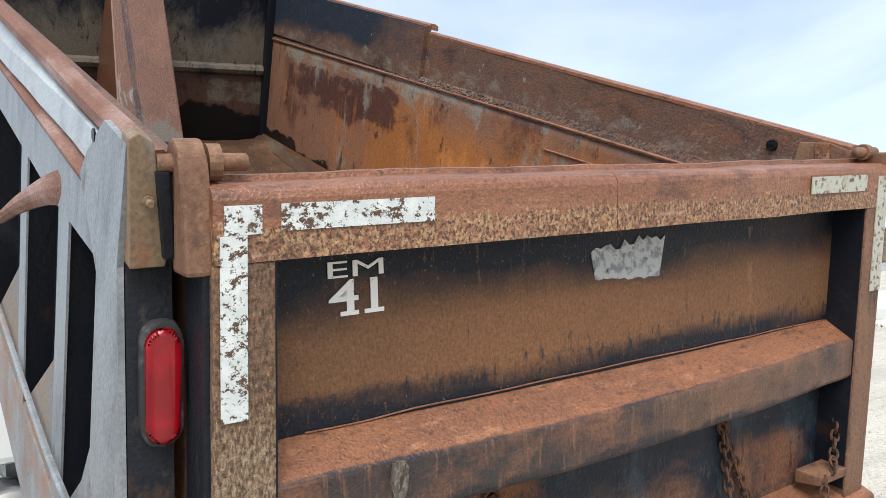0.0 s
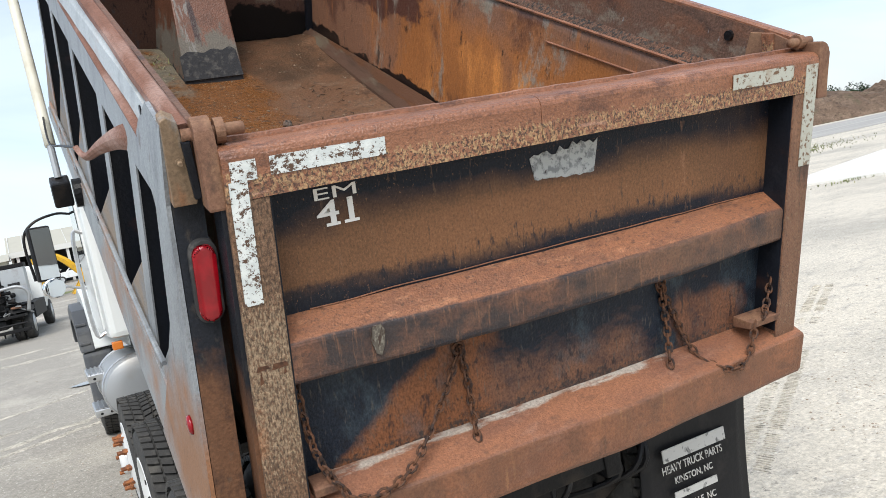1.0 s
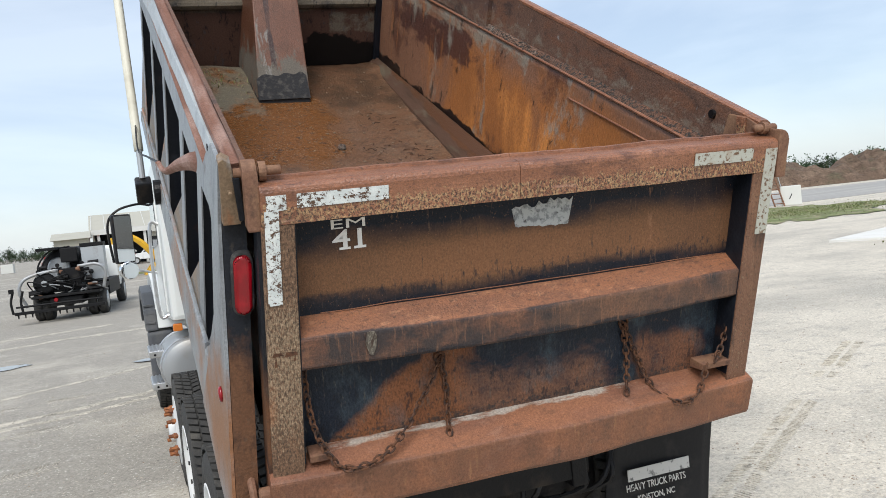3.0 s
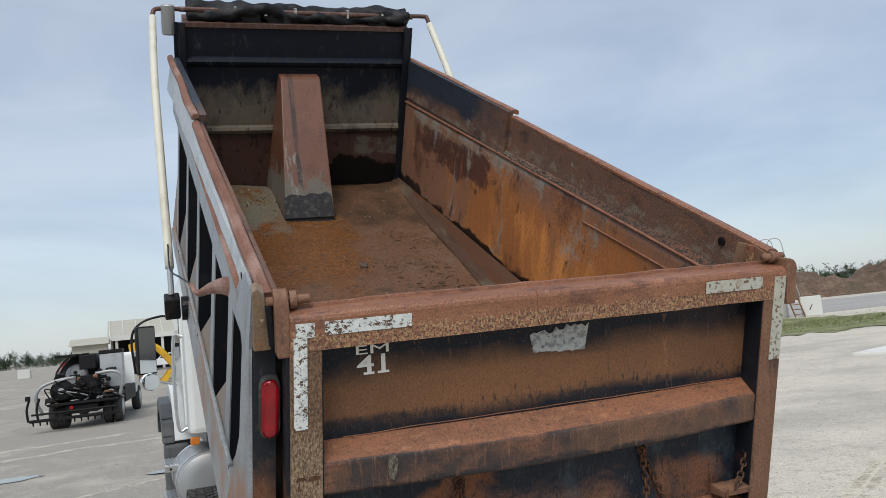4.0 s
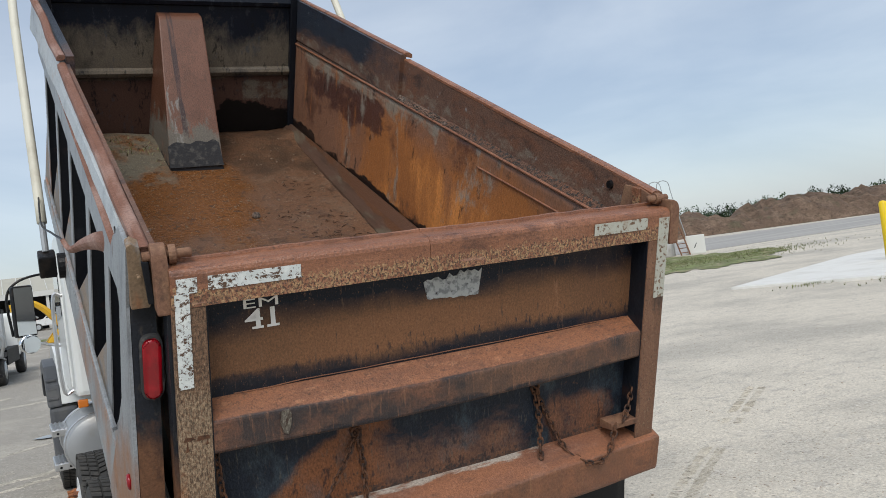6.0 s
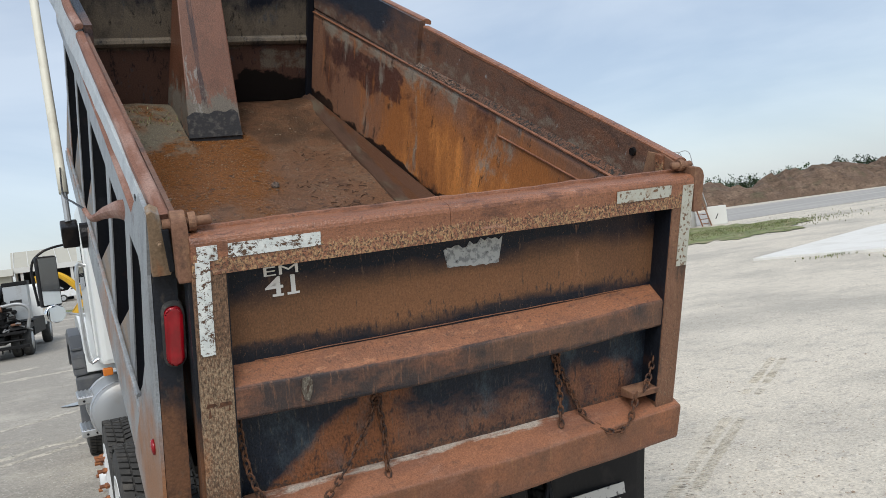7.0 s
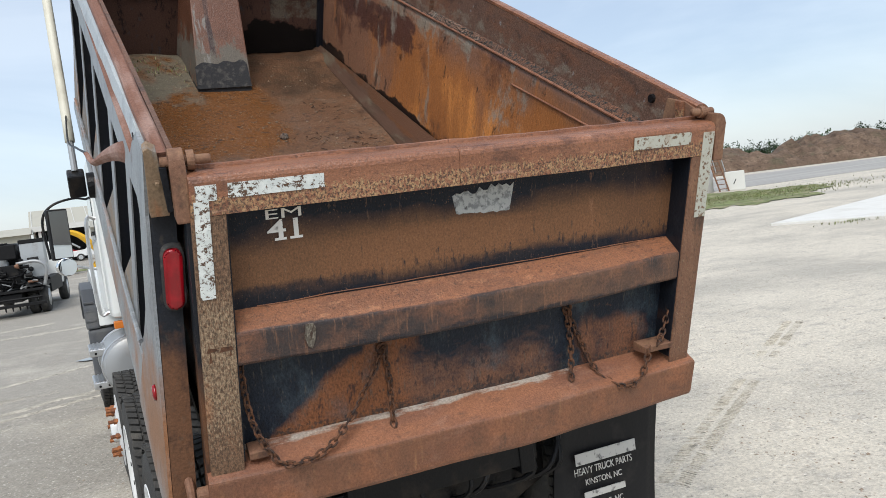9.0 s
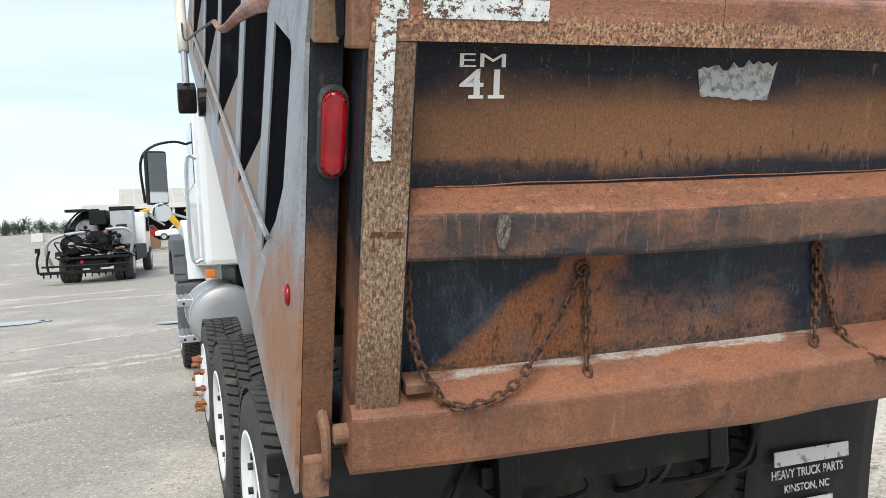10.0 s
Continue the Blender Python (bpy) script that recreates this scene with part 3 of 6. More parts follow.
car_red = surface("red_car_paint", (0.35, 0.02, 0.02), 0.3, coat=0.5)
water_mat = surface("puddle_water", (0.2, 0.19, 0.17), 0.03)
rut_sand = surface("dark_rut_sand", (0.38, 0.35, 0.29), 0.9, 0, [dict(c=(0.52, 0.475, 0.395), scale=(3, 6, 3), lo=0.46, hi=0.58, detail=10, grit=0.7), dict(c=(0.2, 0.185, 0.155), scale=(12, 12, 12), lo=0.56, hi=0.65)], 0.9, 30, grain=0.3, grain_scale=(40, 40, 40))
steel_grey = surface("galvanised_steel", (0.4, 0.42, 0.43), 0.45, 0.5, [dict(c=(0.25, 0.22, 0.2), scale=(4, 4, 4), lo=0.5, hi=0.7, max=0.6)])
twig = surface("dark_twig", (0.055, 0.035, 0.025), 0.9)
grit_mat = surface("brown_grit", (0.17, 0.12, 0.08), 0.9, 0, [dict(c=(0.09, 0.06, 0.04), scale=(30, 30, 30), lo=0.45, hi=0.6)])
stone_mat = surface("pale_stone", (0.5, 0.45, 0.38), 0.9, 0, [dict(c=(0.25, 0.19, 0.14), scale=(30, 30, 30), lo=0.45, hi=0.6)], 0.4, 60)


# ---------------------------------------------------------------- building helpers
WORLD_OF = {}


def empty_thing(name, at, label, category, group="", kind=""):
    ob = new(name)
    at = FAR[0] @ Vector(at) if FAR[0] else Vector(at)
    ob.location = at
    WORLD_OF[ob] = Matrix.Translation(at)
    return tagged(ob, label, category, group, kind)


def place(ob, parent=None, m=None):
    m = m or Matrix.Identity(4)
    if parent:
        ob.parent = parent
        ob.matrix_parent_inverse = WORLD_OF[parent].inverted()
    ob.matrix_basis = m
    WORLD_OF[ob] = m
    return ob


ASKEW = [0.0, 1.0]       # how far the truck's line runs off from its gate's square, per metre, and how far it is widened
FAR = [None]             # the turn of the surroundings about the truck's rear


def part(name, bm, material, parent=None, label="", m=None, smooth=False):
    """One mesh object out of a bmesh, under its thing or part."""
    if FAR[0]:
        m = FAR[0] @ (m or Matrix.Identity(4))
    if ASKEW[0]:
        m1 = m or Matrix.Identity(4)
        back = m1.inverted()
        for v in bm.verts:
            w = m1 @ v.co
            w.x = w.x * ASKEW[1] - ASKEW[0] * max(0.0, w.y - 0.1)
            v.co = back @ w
    bmesh.ops.recalc_face_normals(bm, faces=bm.faces)
    me = bpy.data.meshes.new(name)
    bm.to_mesh(me)
    bm.free()
    for p in me.polygons:
        p.use_smooth = smooth
    me.materials.append(material)
    ob = place(new(name, me), parent, m)
    return tagged(ob, label)


def box(bm, x0, x1, y0, y1, z0, z1, bevel=0.0, turn=None):
    vs = [bm.verts.new((x, y, z)) for x in (x0, x1) for y in (y0, y1) for z in (z0, z1)]
    fs = [bm.faces.new([vs[i] for i in f]) for f in ((0, 1, 3, 2), (4, 6, 7, 5), (0, 4, 5, 1), (2, 3, 7, 6), (0, 2, 6, 4), (1, 5, 7, 3))]
    if turn:
        bmesh.ops.transform(bm, matrix=turn, verts=vs)
    if bevel:
        bmesh.ops.bevel(bm, geom=list({e for f in fs for e in f.edges}), offset=bevel, segments=2, affect="EDGES", profile=0.6)
    return bm


def a_box(*args, **kw):
    return box(bmesh.new(), *args, **kw)


def prism(bm, outline, axis, a, b, bevel=0.0):
    """An outline in two axes drawn out along the third. axis 0: outline (y, z); 1: (x, z); 2: (x, y)."""
    def at(p, d):
        return {0: (d, p[0], p[1]), 1: (p[0], d, p[1]), 2: (p[0], p[1], d)}[axis]
    one, two = [[bm.verts.new(at(p, d)) for p in outline] for d in (a, b)]
    n = len(outline)
    fs = [bm.faces.new(one), bm.faces.new(two[::-1])]
    fs += [bm.faces.new((one[i], two[i], two[(i + 1) % n], one[(i + 1) % n])) for i in range(n)]
    if bevel:
        bmesh.ops.bevel(bm, geom=list({e for f in fs for e in f.edges}), offset=bevel, segments=2, affect="EDGES", profile=0.6)
    return bm


def a_prism(*args, **kw):
    return prism(bmesh.new(), *args, **kw)


def tube(bm, points, r, n=8, closed=False):
    """A round bar through the points; r is one radius or one for each point."""
    pts = [Vector(p) for p in points]
    rs = r if isinstance(r, (list, tuple)) else [r] * len(pts)
    rings = []
    side = None
    for i, p in enumerate(pts):
        a = pts[i - 1] if i or closed else p
        b = pts[(i + 1) % len(pts)] if i < len(pts) - 1 or closed else p
        way = (b - a).normalized()
        if side is None:
            side = way.orthogonal().normalized()
        side = (side - way * side.dot(way)).normalized()
        up = way.cross(side)
        rings.append([bm.verts.new(p + (side * math.cos(t) + up * math.sin(t)) * rs[i]) for t in (2 * math.pi * k / n for k in range(n))])
    pairs = list(zip(rings, rings[1:])) + ([(rings[-1], rings[0])] if closed else [])
    for one, two in pairs:
        for k in range(n):
            bm.faces.new((one[k], one[(k + 1) % n], two[(k + 1) % n], two[k]))
    if not closed:
        bm.faces.new(rings[0][::-1])
        bm.faces.new(rings[-1])
    return bm


def a_tube(*args, **kw):
    return tube(bmesh.new(), *args, **kw)


def bow(points, steps=6):
    """A smooth line through the points."""
    p = [Vector(q) for q in points]
    p = [p[0] * 2 - p[1]] + p + [p[-1] * 2 - p[-2]]
    out = []
    for i in range(1, len(p) - 2):
        for k in range(steps):
            t = k / steps
            out.append(0.5 * (2 * p[i] + (p[i + 1] - p[i - 1]) * t + (2 * p[i - 1] - 5 * p[i] + 4 * p[i + 1] - p[i + 2]) * t * t
                              + (3 * p[i] - p[i - 1] - 3 * p[i + 1] + p[i + 2]) * t ** 3))
    return out + [p[-2]]


def lathe(bm, outline, centre, n=32, axis=0):
    """An outline of (along, radius) turned about an axis."""
    rings = []
    for along, r in outline:
        ring = []
        for k in range(n):
            c, s = r * math.cos(2 * math.pi * k / n), r * math.sin(2 * math.pi * k / n)
            ring.append(bm.verts.new(Vector(centre) + Vector({0: (along, c, s), 1: (c, along, s), 2: (c, s, along)}[axis])))
        rings.append(ring)
    for one, two in zip(rings, rings[1:]):
        for k in range(n):
            bm.faces.new((one[k], one[(k + 1) % n], two[(k + 1) % n], two[k]))
    bm.faces.new(rings[0])
    bm.faces.new(rings[-1][::-1])
    return bm


def a_lathe(*args, **kw):
    return lathe(bmesh.new(), *args, **kw)


def sheet(bm, at, nu, nv, thick):
    """A plate of thickness `thick` over at(a, b), a and b from 0 to 1."""
    top = [[bm.verts.new(at(i / nu, j / nv)) for j in range(nv + 1)] for i in range(nu + 1)]
    low = [[bm.verts.new(Vector(at(i / nu, j / nv)) + Vector(thick)) for j in range(nv + 1)] for i in range(nu + 1)]
    for i in range(nu):
        for j in range(nv):
            bm.faces.new((top[i][j], top[i + 1][j], top[i + 1][j + 1], top[i][j + 1]))
            bm.faces.new((low[i][j], low[i][j + 1], low[i + 1][j + 1], low[i + 1][j]))
    rim = [(i, 0) for i in range(nu)] + [(nu, j) for j in range(nv)] + [(i, nv) for i in range(nu, 0, -1)] + [(0, j) for j in range(nv, 0, -1)]
    for (i, j), (k, q) in zip(rim, rim[1:] + rim[:1]):
        bm.faces.new((top[i][j], low[i][j], low[k][q], top[k][q]))
    return bm


def lettering(name, text, width, height, material, parent, m, bold=0.0):
    """Words of the built-in font as a thin mesh, fitted into width x height, drawn in the x-z plane of m."""
    cu = bpy.data.curves.new(name, "FONT")
    cu.body, cu.extrude, cu.offset = text, 0.004, bold
    ob = bpy.data.objects.new(name, cu)
    scene.collection.objects.link(ob)
    bpy.context.view_layer.update()
    me = bpy.data.meshes.new_from_object(ob.evaluated_get(bpy.context.evaluated_depsgraph_get()))
    bpy.data.objects.remove(ob)
    xs, ys = [v.co.x for v in me.vertices], [v.co.y for v in me.vertices]
    for v in me.vertices:
        v.co = ((v.co.x - min(xs)) / (max(xs) - min(xs)) * width, -v.co.z * 0.3, (v.co.y - min(ys)) / (max(ys) - min(ys)) * height)
    me.materials.clear()
    me.materials.append(material)
    return place(new(name, me), parent, m)


def chain(bm, points, link=0.042, r=0.0047):
    """Oval links along a line, each turned a quarter against the last."""
    line = bow(points, 10)
    run, i = 0.0, 0
    spots, want = [], 0.0
    for a, b in zip(line, line[1:]):
        d = (b - a).length
        while want <= run + d:
            spots.append((a + (b - a) * ((want - run) / d), (b - a).normalized()))
            want += link * 0.72
        run += d
    for p, way in spots:
        side = way.orthogonal().normalized()
        side = side if i % 2 else way.cross(side)
        i += 1
        ring = [p + way * math.cos(t) * link * 0.5 + side * math.sin(t) * link * 0.3 for t in (2 * math.pi * k / 8 for k in range(8))]
        tube(bm, ring, r, 5, closed=True)
    return bm


# ---------------------------------------------------------------- ground and distance
TURN = Matrix.Translation((-1.4, -2.5, 0)) @ Matrix.Rotation(radians(5.3), 4, "Z") @ Matrix.Translation((1.4, 2.5, 0))


def ground_height(x, y):
    d = math.hypot(x, y - 2)
    near = 0.5 + 0.5 * math.tanh((d - 6) / 3)
    h = 0.02 * noise.noise((x * 0.35, y * 0.35, 0)) + 0.012 * noise.noise((x * 1.3, y * 1.3, 4))
    return h * (0.4 + 0.6 * near) - 0.012


def ground_sheet():
    bm = bmesh.new()
    steps = [0.0]
    s = 0.5
    while steps[-1] < 2600:
        steps.append(steps[-1] + s)
        s = min(s * (1.0 if steps[-1] < 14 else 1.16), 300)
    axis = [-v for v in steps[:0:-1]] + steps
    rows = [[bm.verts.new((x, y + 4, ground_height(x, y + 4) if math.hypot(x, y) < 60 else -0.012)) for y in axis] for x in axis]
    for i in range(len(axis) - 1):
        for j in range(len(axis) - 1):
            bm.faces.new((rows[i][j], rows[i + 1][j], rows[i + 1][j + 1], rows[i][j + 1]))
    ob = part("ground", bm, ground_sand, smooth=True)
    return tagged(ob, "pale packed sand and gravel yard with tyre marks", "ground", kind="structure")


ground_sheet()


def flat_patch(name, material, cx, cy, rx, ry, z, label, category, seed, kind="structure", turn=0.0, rough=0.35, n=56):
    """A thin ragged patch lying on the ground."""
    bm = bmesh.new()
    c, s = math.cos(turn), math.sin(turn)
    mid = bm.verts.new((cx, cy, z + 0.004))
    ring = []
    for k in range(n):
        a = 2 * math.pi * k / n
        r = 1 + rough * noise.noise((math.cos(a) * 1.6, math.sin(a) * 1.6, seed)) + 0.3 * rough * noise.noise((math.cos(a) * 6, math.sin(a) * 6, seed))
        x, y = rx * r * math.cos(a), ry * r * math.sin(a)
        ring.append(bm.verts.new((cx + x * c - y * s, cy + x * s + y * c, z)))
    for k in range(n):
        bm.faces.new((mid, ring[k], ring[(k + 1) % n]))
    return tagged(part(name, bm, material, smooth=True), label, category, kind=kind)


flat_patch("puddle", water_mat, -5.6, 13.35, 1.25, 0.32, 0.012, "shallow rain puddle on the packed sand", "puddle", 1.0, turn=0.05)
flat_patch("puddle", water_mat, -2.1, 11.7, 0.4, 0.16, 0.012, "small rain puddle on the packed sand", "puddle", 2.0)
FAR[0] = TURN
FAR[0] = None
flat_patch("grass", grass_mat, 30.0, 29.6, 9.6, 3.4, 0.021, "patch of short green grass in the yard", "grass", 3.0, turn=0.82, rough=0.75, n=150)
FAR[0] = TURN
flat_patch("grass", grass_mat, 27, 46, 12, 4.0, 0.021, "patch of short grass by the building", "grass", 9.0, turn=0.2)


FAR[0] = None


def tread_marks(name, start, end, width, seed):
    """The pressed pattern of a tyre, as fine low ridges in the sand, worn away in places."""
    rnd = random.Random(seed)
    bm = bmesh.new()
    a, b = Vector(start), Vector(end)
    n = int((b - a).length / 0.033)
    way = (b - a).normalized()
    side = Vector((-way.y, way.x, 0))
    for k in range(n):
        p = a + (b - a) * (k / n) + side * 0.05 * math.sin(k * 0.012)
        if noise.noise((k * 0.015, seed, 0)) + 0.5 * noise.noise((k * 0.08, seed, 3)) < -0.25:
            continue
        for s in (-0.5, 0.5):
            if rnd.random() < 0.1:
                continue
            q = p + side * s * width * 0.5 + way * rnd.uniform(-0.004, 0.004)
            w, d = width * rnd.uniform(0.2, 0.26), 0.006
            lean = 0.022 if s > 0 else -0.022
            z = ground_height(q.x, q.y)
            c = [q + side * w + way * (d - lean), q - side * w + way * (d + lean), q - side * w - way * (d - lean), q + side * w - way * (d + lean)]
            low = [bm.verts.new((v.x, v.y, z - 0.004)) for v in c]
            top = [bm.verts.new((q.x + (v.x - q.x) * 0.6, q.y + (v.y - q.y) * 0.6, z + 0.004)) for v in c]
            bm.faces.new(top)
            for i in range(4):
                bm.faces.new((low[i], low[(i + 1) % 4], top[(i + 1) % 4], top[i]))
    # ridges take the darker rut colour, which stands in for their shading
    return tagged(part(name, bm, rut_sand), "tyre tread marks pressed into the sand", "tyre marks", kind="stuff")


tread_marks("tyre_marks", (1.75, 1.4, 0), (6.1, 4.25, 0), 0.27, 4)
tread_marks("tyre_marks", (-2.9, 7.4, 0), (-14.0, 5.6, 0), 0.3, 5)

tread_marks("tyre_marks", (-2.6, 9.2, 0), (-15.0, 7.9, 0), 0.26, 6)
tread_marks("tyre_marks", (-2.8, 5.6, 0), (-12.0, 3.4, 0), 0.3, 7)

def pebble(bm, p, r, squash, turn):
    """A small eight-faced stone."""
    c, q = math.cos(turn) * r, math.sin(turn) * r
    ring = [bm.verts.new((p[0] + dx, p[1] + dy, p[2])) for dx, dy in ((c, q), (-q * squash, c * squash), (-c, -q), (q * squash, -c * squash))]
    top, low = bm.verts.new((p[0] + c * 0.3, p[1], p[2] + r * 0.6)), bm.verts.new((p[0], p[1], p[2] - r * 0.6))
    for k in range(4):
        bm.faces.new((ring[k], ring[(k + 1) % 4], top))
        bm.faces.new((ring[(k + 1) % 4], ring[k], low))


def rut(points, width, seed):
    """A shallow worn track lying on the sand."""
    line = bow(points, 14)
    bm = bmesh.new()
    last = None
    for k, p in enumerate(line):
        way = (line[min(k + 1, len(line) - 1)] - line[max(k - 1, 0)]).normalized()
        side = Vector((-way.y, way.x, 0))
        w = width * (0.7 + 0.9 * noise.noise((k * 0.5, seed, 0)))
        c = p + side * 0.12 * noise.noise((k * 0.3, seed, 5))
        row = []
        for t in (-1, -0.4, 0.4, 1):
            q = c + side * w * t
            row.append(bm.verts.new((q.x, q.y, ground_height(q.x, q.y) + (0.012 if abs(t) < 1 else 0.002))))
        if last:
            for i in range(3):
                bm.faces.new((last[i], last[i + 1], row[i + 1], row[i]))
        last = row
    tagged(part("tyre_rut", bm, rut_sand, smooth=True), "dark worn tyre rut in the packed sand", "tyre rut", kind="stuff")


rut([(-12.0, 5.2, 0), (-7.0, 8.3, 0), (-3.4, 10.4, 0), (-1.2, 11.6, 0)], 0.09, 1.0)
rut([(-12.0, 5.7, 0), (-7.2, 6.9, 0), (-3.1, 8.3, 0), (-1.7, 8.9, 0)], 0.11, 2.0)
rut([(-12.0, 5.2, 0), (-7.2, 6.5, 0), (-3.1, 7.9, 0), (-1.8, 8.4, 0)], 0.1, 3.0)
rut([(-9.0, 18.2, 0), (-5.6, 19.0, 0), (-3.6, 19.6, 0)], 0.3, 4.0)
rut([(-8.0, 16.0, 0), (-4.6, 17.2, 0), (-2.2, 17.4, 0)], 0.22, 5.0)

# stones and grit scattered over the yard, thicker in drifts
rnd = random.Random(8)
bm = bmesh.new()
made = 0
while made < 9000:
    a, r = rnd.uniform(-0.9, 2.6), 2.5 + 22 * rnd.random() ** 1.5
    x, y = r * math.cos(a), r * math.sin(a) + 1
    if -1.4 < x < 1.4 and -1 < y < 9 or noise.noise((x * 0.35, y * 0.6, 3)) + 0.6 * noise.noise((x * 1.6, y * 1.6, 5)) < rnd.uniform(-0.5, 0.5):
        continue
    size = rnd.uniform(0.004, 0.012) * (1.6 if rnd.random() < 0.06 else 1)
    pebble(bm, (x, y, ground_height(x, y) + size * 0.2), size, rnd.uniform(0.6, 1), rnd.uniform(0, 3))
    made += 1
tagged(part("gravel", bm, stone_mat), "loose pale stones scattered on the sand", "gravel", kind="stuff")

# concrete pad with its edge, and the haul road
tagged(part("concrete_pad", a_prism([(16.2, 14.2), (17.7, 11.3), (21.0, 6.0), (30, 1.5), (50, 6.0), (50, 20), (26.3, 17.6)], 2, -0.1, 0.07, bevel=0.02), concrete), "pale flat concrete pad with a low edge", "concrete pad", kind="structure")
FAR[0] = TURN
tagged(part("road", a_prism([(38, 37), (150, 24), (150, 52), (62, 70)], 2, -0.1, 0.02), asphalt_grey), "grey haul road crossing the yard", "road", kind="structure")


def spoil_bank(name, x0, y0, x1, y1, height, depth, seed, label):
    bm = bmesh.new()
    a, b = Vector((x0, y0, 0)), Vector((x1, y1, 0))
    way = (b - a).normalized()
    side = Vector((-way.y, way.x, 0))
    n, m = 260, 18
    rows = []
    for i in range(n + 1):
        p = a + (b - a) * (i / n)
        row = []
        for j in range(m + 1):
            t = j / m
            h = height * math.sin(math.pi * min(1, t * 1.25 + 0.0) ** 0.8) if t < 0.8 else height * 0.15
            h *= 0.72 + 0.6 * noise.noise((i * 0.035, t, seed)) + 0.34 * noise.noise((i * 0.18, t * 5, seed + 3))
            h += 0.34 * height * (noise.noise((i * 0.45, t * 9, seed)) + 0.5 * noise.noise((i * 1.3, t * 17, seed))) * (0.2 + t) * (1 - t)
            if i < 6:
                h *= i / 6
            q = p + side * depth * (t - 0.5)
            row.append(bm.verts.new((q.x, q.y, max(h, -0.05) if j not in (0, m) else -0.05)))
        rows.append(row)
    for i in range(n):
        for j in range(m):
            bm.faces.new((rows[i][j], rows[i + 1][j], rows[i + 1][j + 1], rows[i][j + 1]))
    return tagged(part(name, bm, bank_soil, smooth=False), label, "soil bank", kind="structure")


spoil_bank("soil_bank", 72, 107, 206, 36, 5.5, 28, 1.0, "long heap of brown dug soil with tufts")


def tree(name, x, y, height, spread, seed, label, group):
    """A tapered trunk with limbs and a crown of small ragged clumps."""
    rnd = random.Random(seed)
    root = empty_thing(name, (x, y, 0), label, "tree", group)
    tip = Vector((x + rnd.uniform(-0.4, 0.4), y, height * 0.8))
    bm = a_tube(bow([(x, y, -0.2), (x + rnd.uniform(-0.2, 0.2), y, height * 0.4), tip], 4), [height * 0.022 * (1 - 0.08 * k) for k in range(9)], 6)
    limbs = []
    for k in range(7):
        a, h = rnd.uniform(0, 6.28), height * rnd.uniform(0.12, 0.75)
        e = Vector((x + math.cos(a) * spread * rnd.uniform(0.4, 0.9), y + math.sin(a) * spread * 0.7, h + height * rnd.uniform(0.05, 0.2)))
        tube(bm, [(x, y, h), e], [height * 0.012, height * 0.004], 5)
        limbs.append(e)
    part("trunk", bm, bark, root)
    bm = bmesh.new()
    for k in range(110):
        base = rnd.choice(limbs + [tip, tip])
        p = base + Vector((rnd.gauss(0, 0.34), rnd.gauss(0, 0.3), rnd.gauss(0, 0.34))) * spread
        p.z = max(p.z, height * 0.08)
        for q in range(9):
            c = p + Vector((rnd.gauss(0, 1), rnd.gauss(0, 1), rnd.gauss(0, 1))) * spread * 0.13
            w = spread * rnd.uniform(0.05, 0.11)
            d1 = Vector((rnd.gauss(0, 1), rnd.gauss(0, 1), rnd.gauss(0, 1))).normalized()
            d2 = d1.orthogonal().normalized()
            vs = [bm.verts.new(c + d1 * w), bm.verts.new(c + d2 * w * 0.6), bm.verts.new(c - d1 * w), bm.verts.new(c - d2 * w * 0.6)]
            bm.faces.new(vs)
    part("crown", bm, leaf_far, root)
    return root


def tree_line(x0, y0, x1, y1, count, height, seed, label, group):
    rnd = random.Random(seed)
    kinds = [tree("tree", x0, y0, height, height * 0.42, seed + 1, label, group), tree("tree", x0 + 3, y0 + 3, height * 0.82, height * 0.5, seed + 2, label, group)]
    for k in range(count):
        t = (k + rnd.uniform(-0.4, 0.4)) / count
        s = rnd.uniform(0.65, 1.2)
        src = kinds[k % 2]
        m = Matrix.Translation(TURN @ Vector((x0 + (x1 - x0) * t + rnd.uniform(-2, 2), y0 + (y1 - y0) * t + rnd.uniform(-5, 5), -0.1))) @ Matrix.Rotation(rnd.uniform(0, 6.28), 4, "Z")
        made = copy_thing(src, m)
        made.scale = (s, s, s * rnd.uniform(0.85, 1.15))


tree_line(96, 150, 168, 112, 66, 4.5, 20, "green broadleaf tree behind the soil bank", "trees behind the bank")
tree_line(168, 112, 292, 48, 110, 5.4, 24, "green broadleaf tree behind the soil bank", "trees behind the bank")
tree_line(-150, 372, 70, 400, 90, 6.0, 60, "green broadleaf tree at the yard's far edge", "trees at the far edge")


FAR[0] = None
# ---------------------------------------------------------------- dump truck
truck = empty_thing("dump_truck", (0, 3.0, 0), "white three-axle dump truck with a raised, rusted steel body", "truck")
LEAN = Matrix.Rotation(radians(-0.25), 4, "Y")
GM = Matrix.Translation((0, 0.0, 2.18)) @ LEAN @ Matrix.Rotation(radians(13.2), 4, "X")           # gate: x across, y into the bed, z up its face
BM = GM @ Matrix.Translation((0, 0.115, 0.088)) @ Matrix.Rotation(radians(15.0), 4, "X")           # body: x across, y forward along the bed, z off the bed
IN, OUT, BED, SILL, FRONT, JOIN = 1.06, 1.12, -1.13, -1.04, 5.0, 2.66
GX, PANEL = 1.088, 0.975

# --- tailgate
gate = part("tailgate", a_box(-PANEL - 0.03, PANEL + 0.03, 0.107, 0.12, -0.66, -0.08), panel_upper, truck, "rusted black steel tailgate hanging from its top pins", GM)


